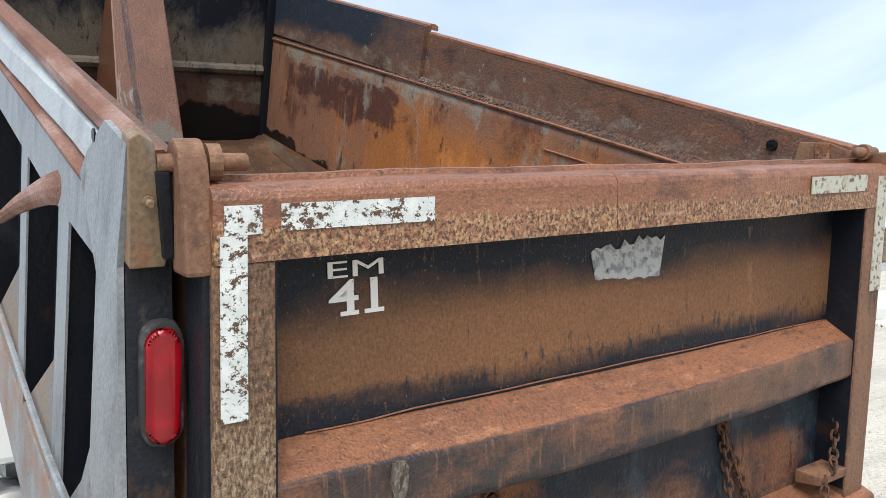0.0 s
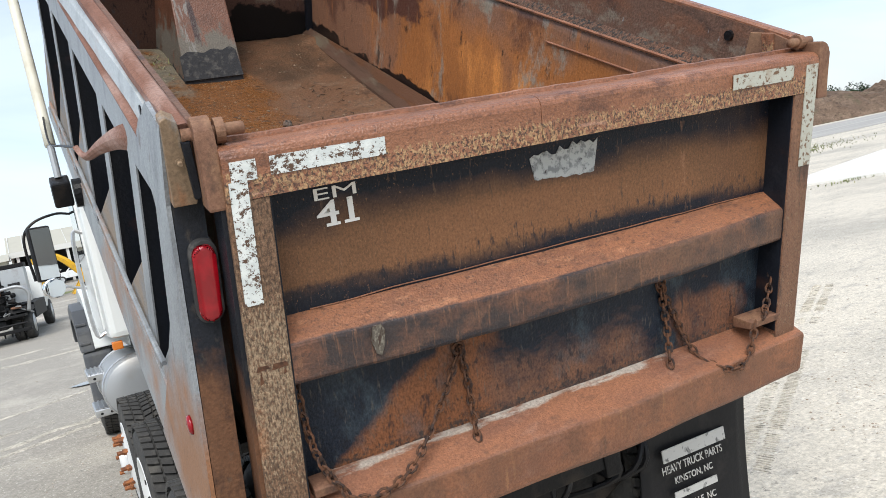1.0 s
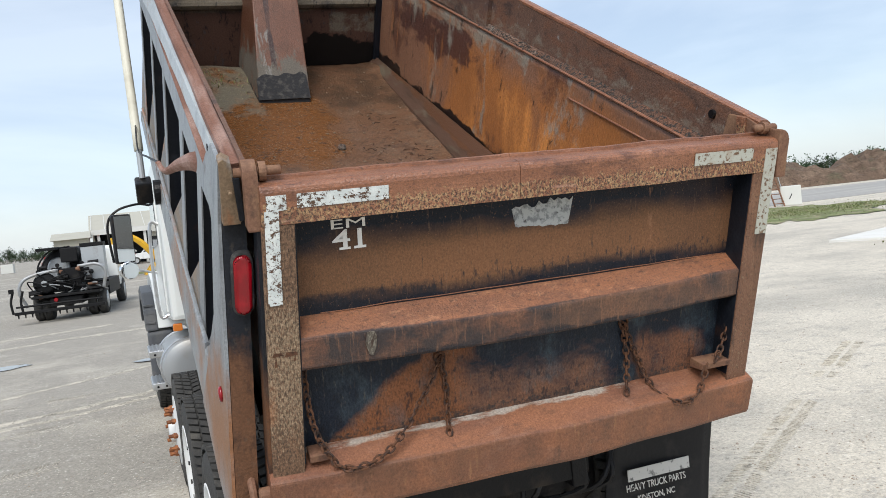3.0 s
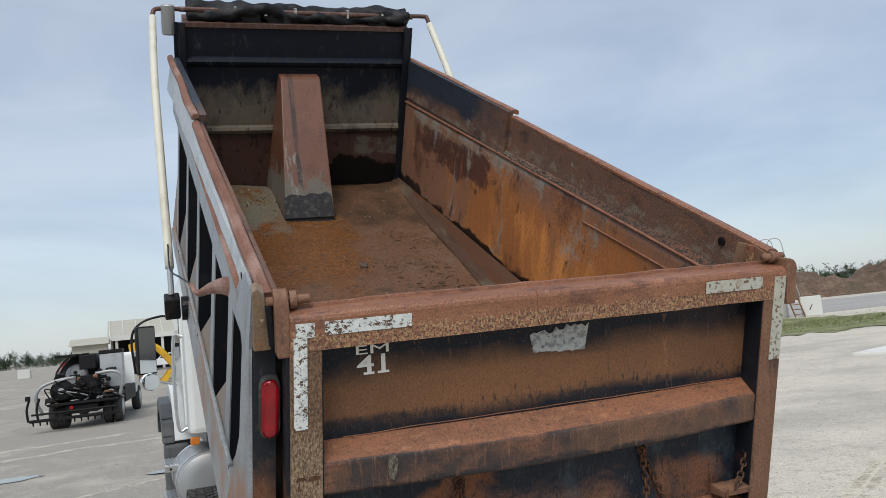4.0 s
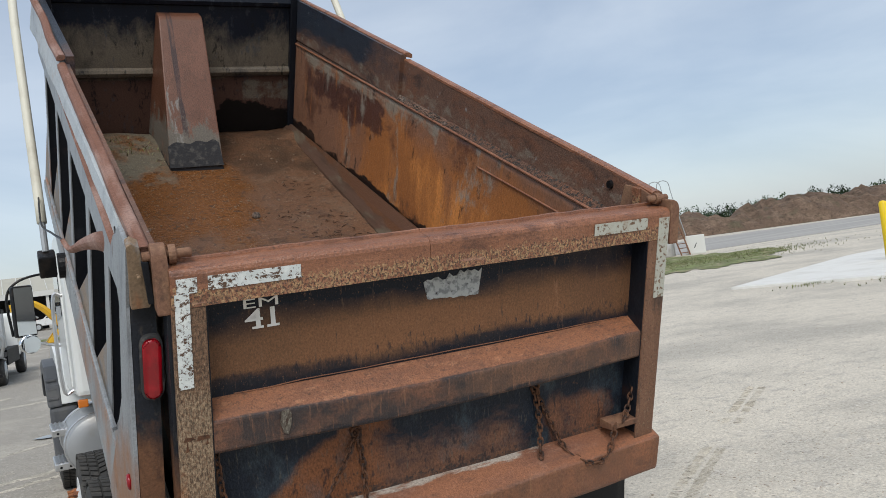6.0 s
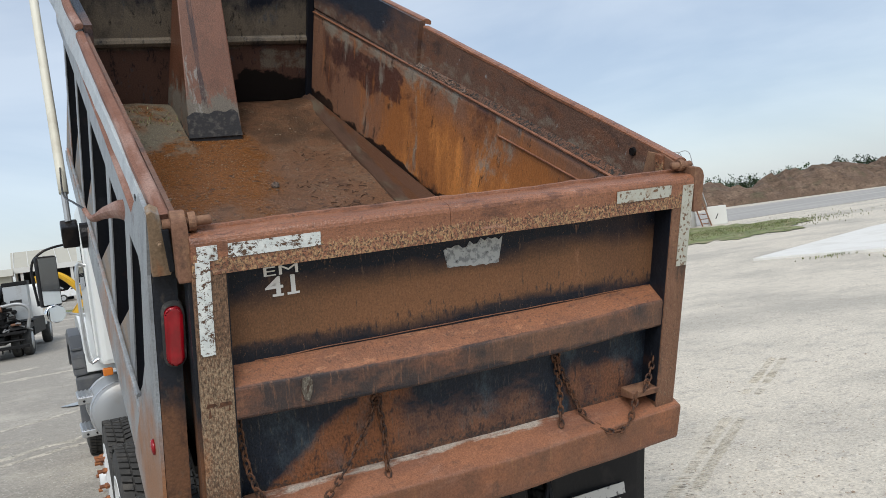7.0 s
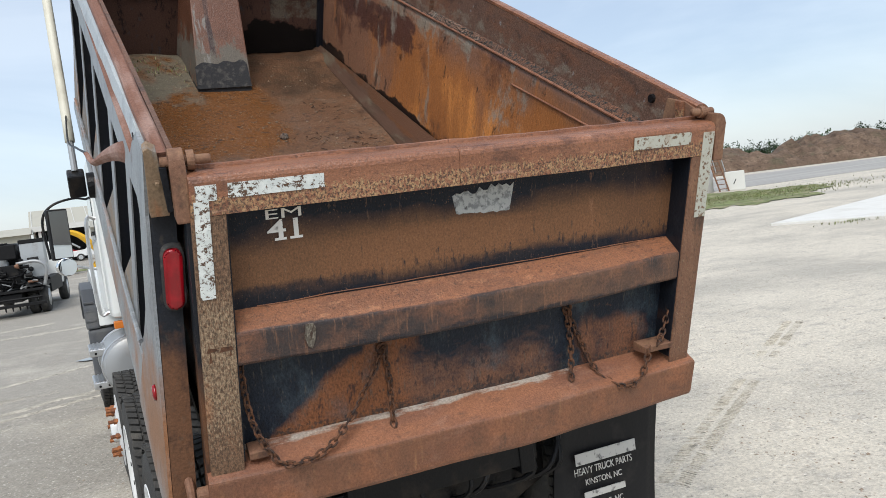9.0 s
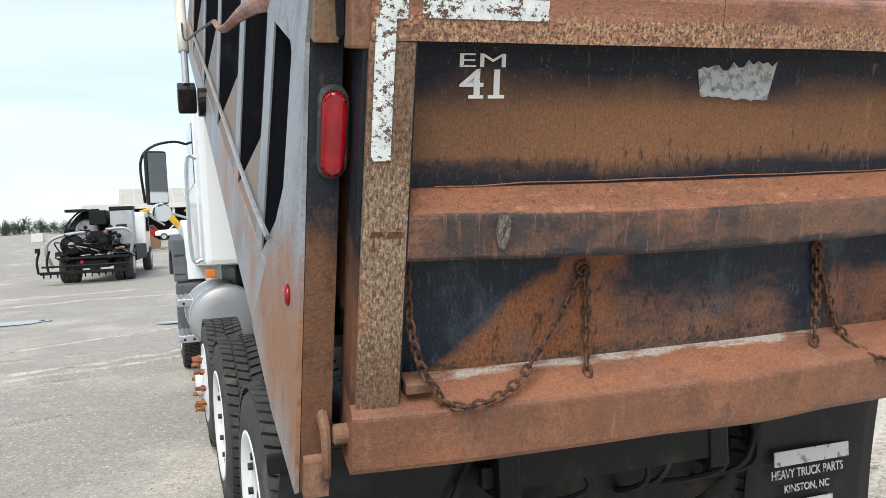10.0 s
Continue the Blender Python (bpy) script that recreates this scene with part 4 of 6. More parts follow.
def gate_part(name, bm, material, label="", smooth=False):
    if name in ("stile", "flange", "top_rail", "crossbeam", "bottom_rail", "lower_panel", "latch_pin", "stile_web", "reflective_tape", "scuff", "flange"):
        for v in bm.verts:                      # the edges lean over to the left towards their feet, and the long bars sag
            if v.co.z < 0:
                v.co.x *= 1 + (0.07 if v.co.x > 0 else -0.045) * v.co.z
    return part(name, bm, material, gate, label, GM, smooth)


gate_part("lower_panel", a_box(-PANEL - 0.03, PANEL + 0.03, 0.109, 0.122, -1.1, -0.62), panel_lower, "black lower panel with spreading rust")
RAIL = [(0.12, -0.1), (0.0, -0.1), (0.0, 0.012), (0.004, 0.024), (0.012, 0.033), (0.026, 0.039), (0.096, 0.044), (0.099, 0.056), (0.108, 0.058), (0.12, 0.048)]
for s in (-1, 1):
    x0, x1 = sorted((s * PANEL, s * GX))
    gate_part("stile", a_box(x0, x1, 0.0, 0.12, -1.07, -0.1, bevel=0.006), stile_rust if s < 0 else edge_rust, "scaly rusted upright")
    gate_part("stile_web", a_box(*sorted((s * (PANEL - 0.004), s * (PANEL - 0.0005))), 0.006, 0.1085, -1.02, -0.101), side_paint, "black inner side of the upright")
    gate_part("flange", a_box(*sorted((s * (GX - 0.001), s * (GX + 0.012))), 0.02, 0.15, -1.2, -0.02), post_paint, "dark edge flange")


def long_bar(outline, x0, x1, sag, rough, seed):
    """A bar of constant section drawn across the gate, sagging between its ends and a little dented."""
    bm = bmesh.new()
    last = None
    for k in range(41):
        t = k / 40
        x = x0 + (x1 - x0) * t
        ring = []
        for y, z in outline:
            dy = rough * noise.noise((x * 2.3, z * 3, seed)) if y < 0.09 else 0.0
            dz = -sag * math.sin(math.pi * t) + rough * 0.8 * noise.noise((x * 3.1, y * 4, seed + 4))
            ring.append(bm.verts.new((x, y + dy, z + (dz if y < 0.09 else 0.3 * dz))))
        if last:
            for q in range(len(outline)):
                bm.faces.new((last[q], last[(q + 1) % len(outline)], ring[(q + 1) % len(outline)], ring[q]))
        else:
            bm.faces.new(ring)
        last = ring
    bm.faces.new(last[::-1])
    return bm


def dented_rail(x0, x1):
    bm = long_bar(RAIL, x0, x1, 0.0, 0.004, 9.0)
    for v in bm.verts:
        if v.co.z > 0.03:
            v.co.z += 0.006 * noise.noise((v.co.x * 2.6, 1, 7)) + (0.004 * noise.noise((v.co.x * 11, 2, 7)) if v.co.y > 0.095 else 0.0)
    return bm


gate_part("top_rail", dented_rail(-GX + 0.002, -0.1285), rail_rust, "brown pitted top rail")
gate_part("top_rail", dented_rail(-0.1265, GX - 0.002), rail_rust, "brown pitted top rail")
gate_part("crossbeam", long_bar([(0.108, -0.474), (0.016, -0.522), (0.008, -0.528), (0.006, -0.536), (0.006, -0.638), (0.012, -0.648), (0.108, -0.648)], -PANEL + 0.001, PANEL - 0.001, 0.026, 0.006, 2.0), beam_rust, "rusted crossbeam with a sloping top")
gate_part("bottom_rail", long_bar([(0.108, -1.008), (-0.02, -1.052), (-0.028, -1.058), (-0.03, -1.066), (-0.03, -1.205), (-0.022, -1.222), (0.1, -1.222), (0.11, -1.18)], -GX - 0.012, GX + 0.02, 0.028, 0.007, 5.0), lip_rust, "rusted bottom rail with a sloping top")
gate_part("latch_pin", a_lathe([(GX + 0.004, 0.028), (GX + 0.05, 0.028), (GX + 0.055, 0.02)], (0, 0.04, -1.13), 16), hinge_rust, "rusted round latch pin")
gate_part("latch_pin", a_lathe([(-GX - 0.05, 0.02), (-GX - 0.045, 0.028), (-GX - 0.004, 0.028)], (0, 0.04, -1.13), 16), hinge_rust, "rusted round latch pin")
# weld bead of the panel along the beam
gate_part("weld_seam", a_tube(bow([(x * 0.13 - 0.9, 0.104, -0.472 + 0.006 * noise.noise((x * 1.7, 0, 0))) for x in range(15)], 2), 0.0022, 5), beam_rust, "rough weld seam")
# hinge ears with their pins
for s in (-1, 1):
    arc = [(0.072 + 0.05 * math.cos(a), 0.072 + 0.05 * math.sin(a)) for a in (math.pi * k / 10 for k in range(11))]
    if s < 0:
        gate_part("hinge_ear", a_prism(arc + [(0.02, 0.05), (0.012, -0.12), (0.12, -0.12)], 0, -1.135, -1.085, bevel=0.008), hinge_rust, "rounded hinge ear of thick brown steel")
    else:
        bend = [(1.087, 0.076)] + [(1.098 + 0.042 * math.sin(a), 0.034 + 0.042 * math.cos(a)) for a in (math.pi * k / 16 for k in range(9))]
        gate_part("hinge_ear", a_prism(bend + [(1.136, -0.13), (1.087, -0.13)], 1, -0.004, 0.13, bevel=0.006), hinge_rust, "bent corner plate of thick brown steel")
    ends = (-1.16, -1.0) if s < 0 else (1.02, 1.13)
    gate_part("hinge_pin", a_lathe([(ends[0], 0.017), (ends[1] - 0.005, 0.017), (ends[1], 0.013)], (0, 0.072, 0.078), 14), hinge_rust, "worn round hinge pin", True)
    gate_part("pin_collar", a_lathe([(s * 1.065 - 0.012, 0.034 if s < 0 else 0.026), (s * 1.065 + 0.012, 0.034 if s < 0 else 0.026)], (0, 0.072, 0.078), 16), hinge_rust)

# tape, decal and number
def tape(x0, x1, z0, z1, y, material, label):
    gate_part("reflective_tape", a_box(x0, x1, y - 0.003, y, z0, z1), material, label)


tape(-0.965, -0.643, -0.047, 0.002, -0.001, tape_white, "white reflective tape, flaking")
tape(-1.068, -1.001, -0.05, 0.002, -0.001, tape_white, "white reflective tape, flaking")
tape(-1.076, -1.028, -0.383, -0.0505, -0.0012, tape_white, "white reflective tape, flaking")
tape(0.66, 0.955, -0.044, 0.007, -0.001, tape_dull, "dull reflective tape, flaking")
tape(1.022, 1.082, -0.371, 0.0, -0.001, tape_dull, "dull reflective tape, flaking")
rnd = random.Random(3)
edge = [(-0.117 + 0.272 * k / 16, -0.138 - 0.016 * (1 - k / 16) + rnd.uniform(-0.016, 0.012)) for k in range(17)]
low = [(0.134 - 0.236 * k / 16, -0.25 + 0.012 * k / 16 + rnd.uniform(-0.004, 0.004)) for k in range(17)]
gate_part("bare_decal", a_prism(edge + low, 1, 0.1065, 0.104), patch_silver, "scraped silver remains of a decal")
lettering("number", "41", 0.112, 0.066, number_white, gate, GM @ Matrix.Translation((-0.837, 0.1045, -0.232)), 0.012)
lettering("number", "EM", 0.127, 0.034, number_white, gate, GM @ Matrix.Translation((-0.837, 0.1045, -0.161)), 0.0)
gate_part("number", a_box(-0.757, -0.711, 0.1035, 0.1045, -0.2415, -0.2323), number_white, "white foot of the figure one")
gate_part("number", a_box(-0.812, -0.77, 0.1035, 0.1045, -0.2415, -0.2323), number_white, "white foot of the figure four")

for x0, x1, z0, z1 in ((-1.072, -1.035, -0.575, -0.562), (-1.03, -0.985, -0.58, -0.564), (-1.066, -1.055, -0.615, -0.575), (-1.0, -0.99, -0.6, -0.58)):
    gate_part("scuff", a_prism([(x0, z0), (x1, z0 + 0.003), (x1 - 0.004, z1), (x0 + 0.006, z1 + 0.002)], 1, -0.0015, 0.002), scuff_brown, "bare brown scrape")
smear = [(-0.752, -0.538), (-0.74, -0.536), (-0.724, -0.538), (-0.716, -0.556), (-0.722, -0.6), (-0.735, -0.63), (-0.75, -0.622), (-0.76, -0.58)]
gate_part("smear", a_prism(smear, 1, 0.008, 0.0), smear_grey, "dried grey smear on the beam")

# chains, their eyes and brackets
for eye_x, eye_z in ((-0.443, -0.73), (0.41, -0.72)):
    gate_part("chain_eye", a_tube([(eye_x + 0.02 * math.cos(t), 0.1, eye_z + 0.02 * math.sin(t)) for t in (2 * math.pi * k / 12 for k in range(12))], 0.006, 6, closed=True), chain_rust)
for x0, x1, z in ((-1.0, -0.92, -0.99), (0.762, 0.915, -0.945)):
    gate_part("chain_bracket", a_prism([(0.085, z - 0.045), (0.0, z - 0.03), (-0.004, z), (0.085, z)], 0, x0, x1, bevel=0.004), hinge_rust, "rusted slotted chain bracket")
for line in (
        [(-0.99, 0.05, -0.66), (-0.985, 0.05, -0.78), (-0.973, 0.035, -0.88), (-0.949, 0.02, -0.962), (-0.932, 0.005, -0.995)],
        [(-0.925, -0.01, -1.0), (-0.895, -0.02, -1.045), (-0.82, -0.045, -1.052), (-0.7, -0.015, -1.025), (-0.579, 0.05, -0.934), (-0.476, 0.09, -0.798), (-0.445, 0.098, -0.745)],
        [(-0.435, 0.097, -0.745), (-0.421, 0.094, -0.888), (-0.426, 0.07, -0.994), (-0.434, 0.03, -1.058)],
        [(0.405, 0.097, -0.735), (0.425, 0.09, -0.889), (0.395, 0.035, -1.045)],
        [(0.415, 0.098, -0.74), (0.51, 0.085, -0.962), (0.555, 0.035, -1.05), (0.621, -0.04, -1.085), (0.715, -0.03, -1.075), (0.765, -0.015, -0.99), (0.785, -0.005, -0.95)],
        [(0.835, 0.0, -0.935), (0.886, 0.03, -0.888), (0.935, 0.05, -0.776), (0.951, 0.05, -0.65)]):
    gate_part("chain", chain(bmesh.new(), line), chain_rust, "rusted link chain")

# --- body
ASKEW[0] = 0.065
body = part("dump_body", a_box(-IN - 0.04, IN + 0.04, 0.02, FRONT, BED - 0.05, BED - 0.004), black_frame, truck, "long rusted steel dump body, tipped up", BM)


def body_part(name, bm, material, label="", smooth=False):
    if name in ("top_rail", "side_board", "headwall", "headwall_fold", "front_post", "side_wall", "ledge", "ledge_angle", "board_plate"):
        for v in bm.verts:                      # the left wall spreads a little towards the front
            if v.co.x < -0.5:
                v.co.x -= 0.014 * max(0.0, v.co.y)
    return part(name, bm, material, body, label, BM, smooth)


def soil(a, b):
    x, u = -IN + 2 * IN * a, 0.03 + (FRONT - 0.05) * b
    h = 0.012 * noise.noise((x * 2, u * 2, 1)) + 0.007 * noise.noise((x * 9, u * 9, 2))
    edge_rise = max(0, abs(x) - 0.82) * 0.1
    heap = 0.1 * math.exp(-((x + 0.68) / 0.34) ** 2 - ((u - 4.5) / 0.5) ** 2) + 0.03 * math.exp(-((u - 4.8) / 0.25) ** 2)
    return (x, u, BED + 0.016 + h + edge_rise + heap)


body_part("soil_residue", sheet(bmesh.new(), soil, 44, 96, (0, 0, -0.03)), bed_soil, "thin wet brown soil left on the bed", True)
# sloping corner plates along the bed's edges
for s in (-1, 1):
    bm = bmesh.new()
    last = None
    for k in range(31):
        u = 0.03 + (FRONT - 0.05) * k / 30
        inner = 0.635 + 0.068 * u + 0.012 * noise.noise((u * 1.3, 4, s))
        ring = [bm.verts.new((s * x, u, BED + z)) for x, z in ((inner, 0.012), (inner + 0.01, 0.034), (0.97, 0.05), (1.04, 0.1), (1.055, 0.09), (1.055, 0.0))]
        if last:
            for q in range(6):
                bm.faces.new((last[q], last[(q + 1) % 6], ring[(q + 1) % 6], ring[q]))
        else:
            bm.faces.new(ring)
        last = ring
    bm.faces.new(last[::-1])
    body_part("corner_plate", bm, corner_mat, "bevelled corner plate")


def lower_wall(s):
    def at(a, b):
        u, v = 0.03 + (FRONT - 0.03) * a, BED + (-0.21 - BED) * b
        bulge = 0.022 * noise.noise((u * 0.8, v * 1.2, s * 5)) * math.sin(math.pi * b)
        return (s * (IN + bulge + 0.01 * b), u, v)
    return at


for s in (-1, 1):
    body_part("side_wall", sheet(bmesh.new(), lower_wall(s), 60, 14, (s * 0.012, 0, 0)), wall_rust, "streaked orange rusted side sheet", True)
    # ledge where the side board is welded on, with caked grit
    body_part("ledge", a_prism([(s * (IN + 0.0), -0.225), (s * (IN + 0.012), -0.205), (s * (OUT - 0.015), -0.17), (s * (OUT - 0.015), -0.225)], 1, 0.04, FRONT), ledge_dirt, "narrow ledge caked with grit")
    body_part("ledge_angle", a_tube(bow([(s * (IN + 0.005), 0.05 + 0.35 * k, -0.213 + 0.006 * noise.noise((k, 1, s))) for k in range(15)], 2), 0.009, 6), rail_rust, "rusted edge bar of the ledge")
    body_part("wall_ridge", a_tube(bow([(s * (IN + 0.006), 0.05 + 0.2 * k, -0.315 - 0.004 * k + 0.004 * noise.noise((k, 3, s))) for k in range(8)], 2), 0.006, 6), rail_rust, "thin rusted ridge on the side sheet")
    # side boards in two lengths, their tops following the rail
    body_part("side_board", a_prism([(0.06, -0.2), (JOIN, -0.2), (JOIN, 0.082), (0.06, -0.003)], 0, *sorted((s * (OUT - 0.018), s * OUT))), upper_wall, "dull brown side board")
    body_part("side_board", a_prism([(JOIN, -0.2), (FRONT, -0.17), (FRONT, 0.205), (JOIN, 0.128)], 0, *sorted((s * (IN + 0.012), s * (OUT - 0.002)))), upper_wall, "side board with black paint at its front end")

# top rails, bent along their length
for s in (-1, 1):
    def rail_at(u, w, h):
        sag = 0.007 * noise.noise((u * 0.9, 2, s)) + (0.045 if u > JOIN else 0.0)
        lift = 0.033 * u - 0.043
        return (s * (OUT + w + (0.02 if s < 0 else 0) + (0.014 if s < 0 else 0.008) * noise.noise((u * 1.4, 7, s))), u, 0.03 + lift + h + sag)
    for u0, u1 in ((0.02, JOIN - 0.002), (JOIN + 0.002, FRONT + 0.02)):
        bm = bmesh.new()
        outline = [(-0.02, 0.0), (-0.02, 0.018), (-0.008, 0.028), (0.025, 0.026), (0.044, 0.01), (0.046, -0.02), (0.036, -0.024), (-0.01, -0.012)]
        rings = []
        for k in range(15):
            u = u0 + (u1 - u0) * k / 14
            rings.append([bm.verts.new(rail_at(u, w * (0.75 if s < 0 else 1), h * 0.8)) for w, h in outline])
        for a, b in zip(rings, rings[1:]):
            for k in range(len(outline)):
                bm.faces.new((a[k], a[(k + 1) % 8], b[(k + 1) % 8], b[k]))
        bm.faces.new(rings[0])
        bm.faces.new(rings[-1][::-1])
        body_part("top_rail", bm, rail_side if s < 0 else rail_rust, "dented rusted top rail")

# headwall with its stiffening folds and the cover over the lift cylinder
body_part("headwall", a_box(-IN - 0.05, IN + 0.05, FRONT, FRONT + 0.016, BED, 0.52), front_paint, "worn black headwall with scraped patches")
for h in (-0.49, 0.17):
    body_part("headwall_fold", a_prism([(FRONT + 0.001, h - 0.05), (FRONT - 0.03, h - 0.035), (FRONT - 0.045, h), (FRONT - 0.03, h + 0.028), (FRONT + 0.001, h + 0.045)], 0, -IN, IN), front_paint, "pressed stiffening fold")
for s in (-1, 1):
    body_part("front_post", a_box(*sorted((s * (IN - 0.05), s * (IN + 0.012))), FRONT - 0.06, FRONT - 0.002, BED + 0.02, 0.52, bevel=0.008), side_paint)
bm = a_prism([(3.93, BED + 0.0), (3.95, BED + 0.06), (4.82, 0.02), (4.87, 0.05), (FRONT, 0.06), (FRONT, BED)], 0, -0.225, 0.225, bevel=0.012)
for v in bm.verts:                              # narrower and nearer the middle at its top
    t = (v.co.z - BED) / 1.17
    v.co.x = v.co.x * (1 - 0.16 * t) - 0.125 + 0.08 * t
body_part("cylinder_cover", bm, dog_rust, "tall sloping steel cover over the lift cylinder")


def tar_patch(a, b):
    x = -0.352 + 0.452 * a
    reach = 0.2 + 0.06 * noise.noise((x * 9, 1, 0)) + 0.03 * math.sin(math.pi * a)
    t = reach * b
    return (x + 0.01 * b * (1 - 2 * a), 3.938 + t * 0.643, BED + 0.045 + t * 0.79 + 0.004)


body_part("cover_foot", sheet(bmesh.new(), tar_patch, 18, 3, (0, -0.006, 0.004)), patch_black, "black tar patch on the cover's foot")
# lumps, twigs and a stone in the bed
rnd = random.Random(12)
bm = bmesh.new()
for k in range(260):
    x, u = rnd.uniform(-0.95, 0.9), rnd.uniform(0.5, 4.7)
    s = rnd.uniform(0.004, 0.014)
    p = Vector(soil((x + IN) / 2 / IN, (u - 0.03) / (FRONT - 0.05)))
    bmesh.ops.create_icosphere(bm, subdivisions=1, radius=s, matrix=Matrix.Translation(p) @ Matrix.Diagonal((1, 1.2, 0.7, 1)))
body_part("grit", bm, grit_mat)["kind"] = "stuff"
bm = bmesh.new()
for k in range(420):                            # crumbs caked on the ledge, thickest by the boards' joint
    u = min(4.6, max(0.2, rnd.gauss(2.5, 0.2) if k % 4 else rnd.uniform(1.7, 3.0)))
    r = rnd.uniform(0.004, 0.012)
    t = rnd.random()
    p = (IN + 0.004 + t * 0.034, u, -0.212 + t * 0.03 + r * 0.3)
    bmesh.ops.create_icosphere(bm, subdivisions=1, radius=r, matrix=Matrix.Translation(p) @ Matrix.Diagonal((rnd.uniform(0.7, 1.1), rnd.uniform(0.8, 1.6), 0.7, 1)))
body_part("ledge_grit", bm, ledge_dirt, "grey crumbs caked on the ledge")["kind"] = "stuff"
bm = bmesh.new()
for k in range(110):
    cx, cu = ((0.42, 2.3), (0.3, 2.75), (0.55, 2.6), (0.5, 3.3), (0.36, 2.05), (0.62, 2.2))[k % 6]
    x, u = cx + rnd.gauss(0, 0.09), cu + rnd.gauss(0, 0.11)
    p = Vector(soil((x + IN) / 2 / IN, (u - 0.03) / (FRONT - 0.05))) + Vector((0, 0, 0.006))
    a, w = rnd.uniform(0, 6.28), rnd.uniform(0.006, 0.035)
    d = Vector((math.cos(a), math.sin(a), 0)) * w * 1.8
    tube(bm, [p, p + d * 0.5 + Vector((rnd.uniform(-0.006, 0.006), rnd.uniform(-0.006, 0.006), rnd.uniform(-0.002, 0.006))), p + d], rnd.uniform(0.001, 0.0035), 4)
body_part("twig_litter", bm, twig)["kind"] = "stuff"
bm = bmesh.new()
for k in range(60):
    x, u = -0.62 + rnd.gauss(0, 0.13), 4.4 + rnd.gauss(0, 0.14)
    p = Vector(soil((x + IN) / 2 / IN, (u - 0.03) / (FRONT - 0.05)))
    a, h = rnd.uniform(0, 6.28), rnd.uniform(0.02, 0.05)
    d = Vector((math.cos(a), math.sin(a), 0))
    bm.faces.new([bm.verts.new(v) for v in (p - d.yxz * 0.006, p + d.yxz * 0.006, p + d * h * 0.7 + Vector((0, 0, h)))])
body_part("sprouts", bm, grass_mat)["kind"] = "stuff"
bm = bmesh.new()
p = Vector(soil((0.04 + IN) / 2 / IN, (2.82 - 0.03) / (FRONT - 0.05)))
for k in range(5):
    bmesh.ops.create_icosphere(bm, subdivisions=2, radius=rnd.uniform(0.018, 0.034), matrix=Matrix.Translation(p + Vector((rnd.uniform(-0.03, 0.03), rnd.uniform(-0.04, 0.04), 0.012))))
body_part("soil_clod", bm, ledge_dirt, "pale crumbled clod")

# outer side: skin, pale ribs and bands, gussets in the pockets, rails; it spreads outwards towards its foot
RIB_AT = [0.5, 1.2, 2.13, 3.05, 4.1]


def slab(s, outline, o0, o1):
    """A plate over an outline of (u, v), between two depths in front of the side's sloping face."""
    bm = bmesh.new()
    one, two = [[bm.verts.new((s * (1.2 - 0.055 * v + o), u, v)) for u, v in outline] for o in (o0, o1)]
    n = len(outline)
    bm.faces.new(one)
    bm.faces.new(two[::-1])
    for k in range(n):
        bm.faces.new((one[k], two[k], two[(k + 1) % n], one[(k + 1) % n]))
    return bm


def foot_line(u):
    return -1.02 - 0.095 * u


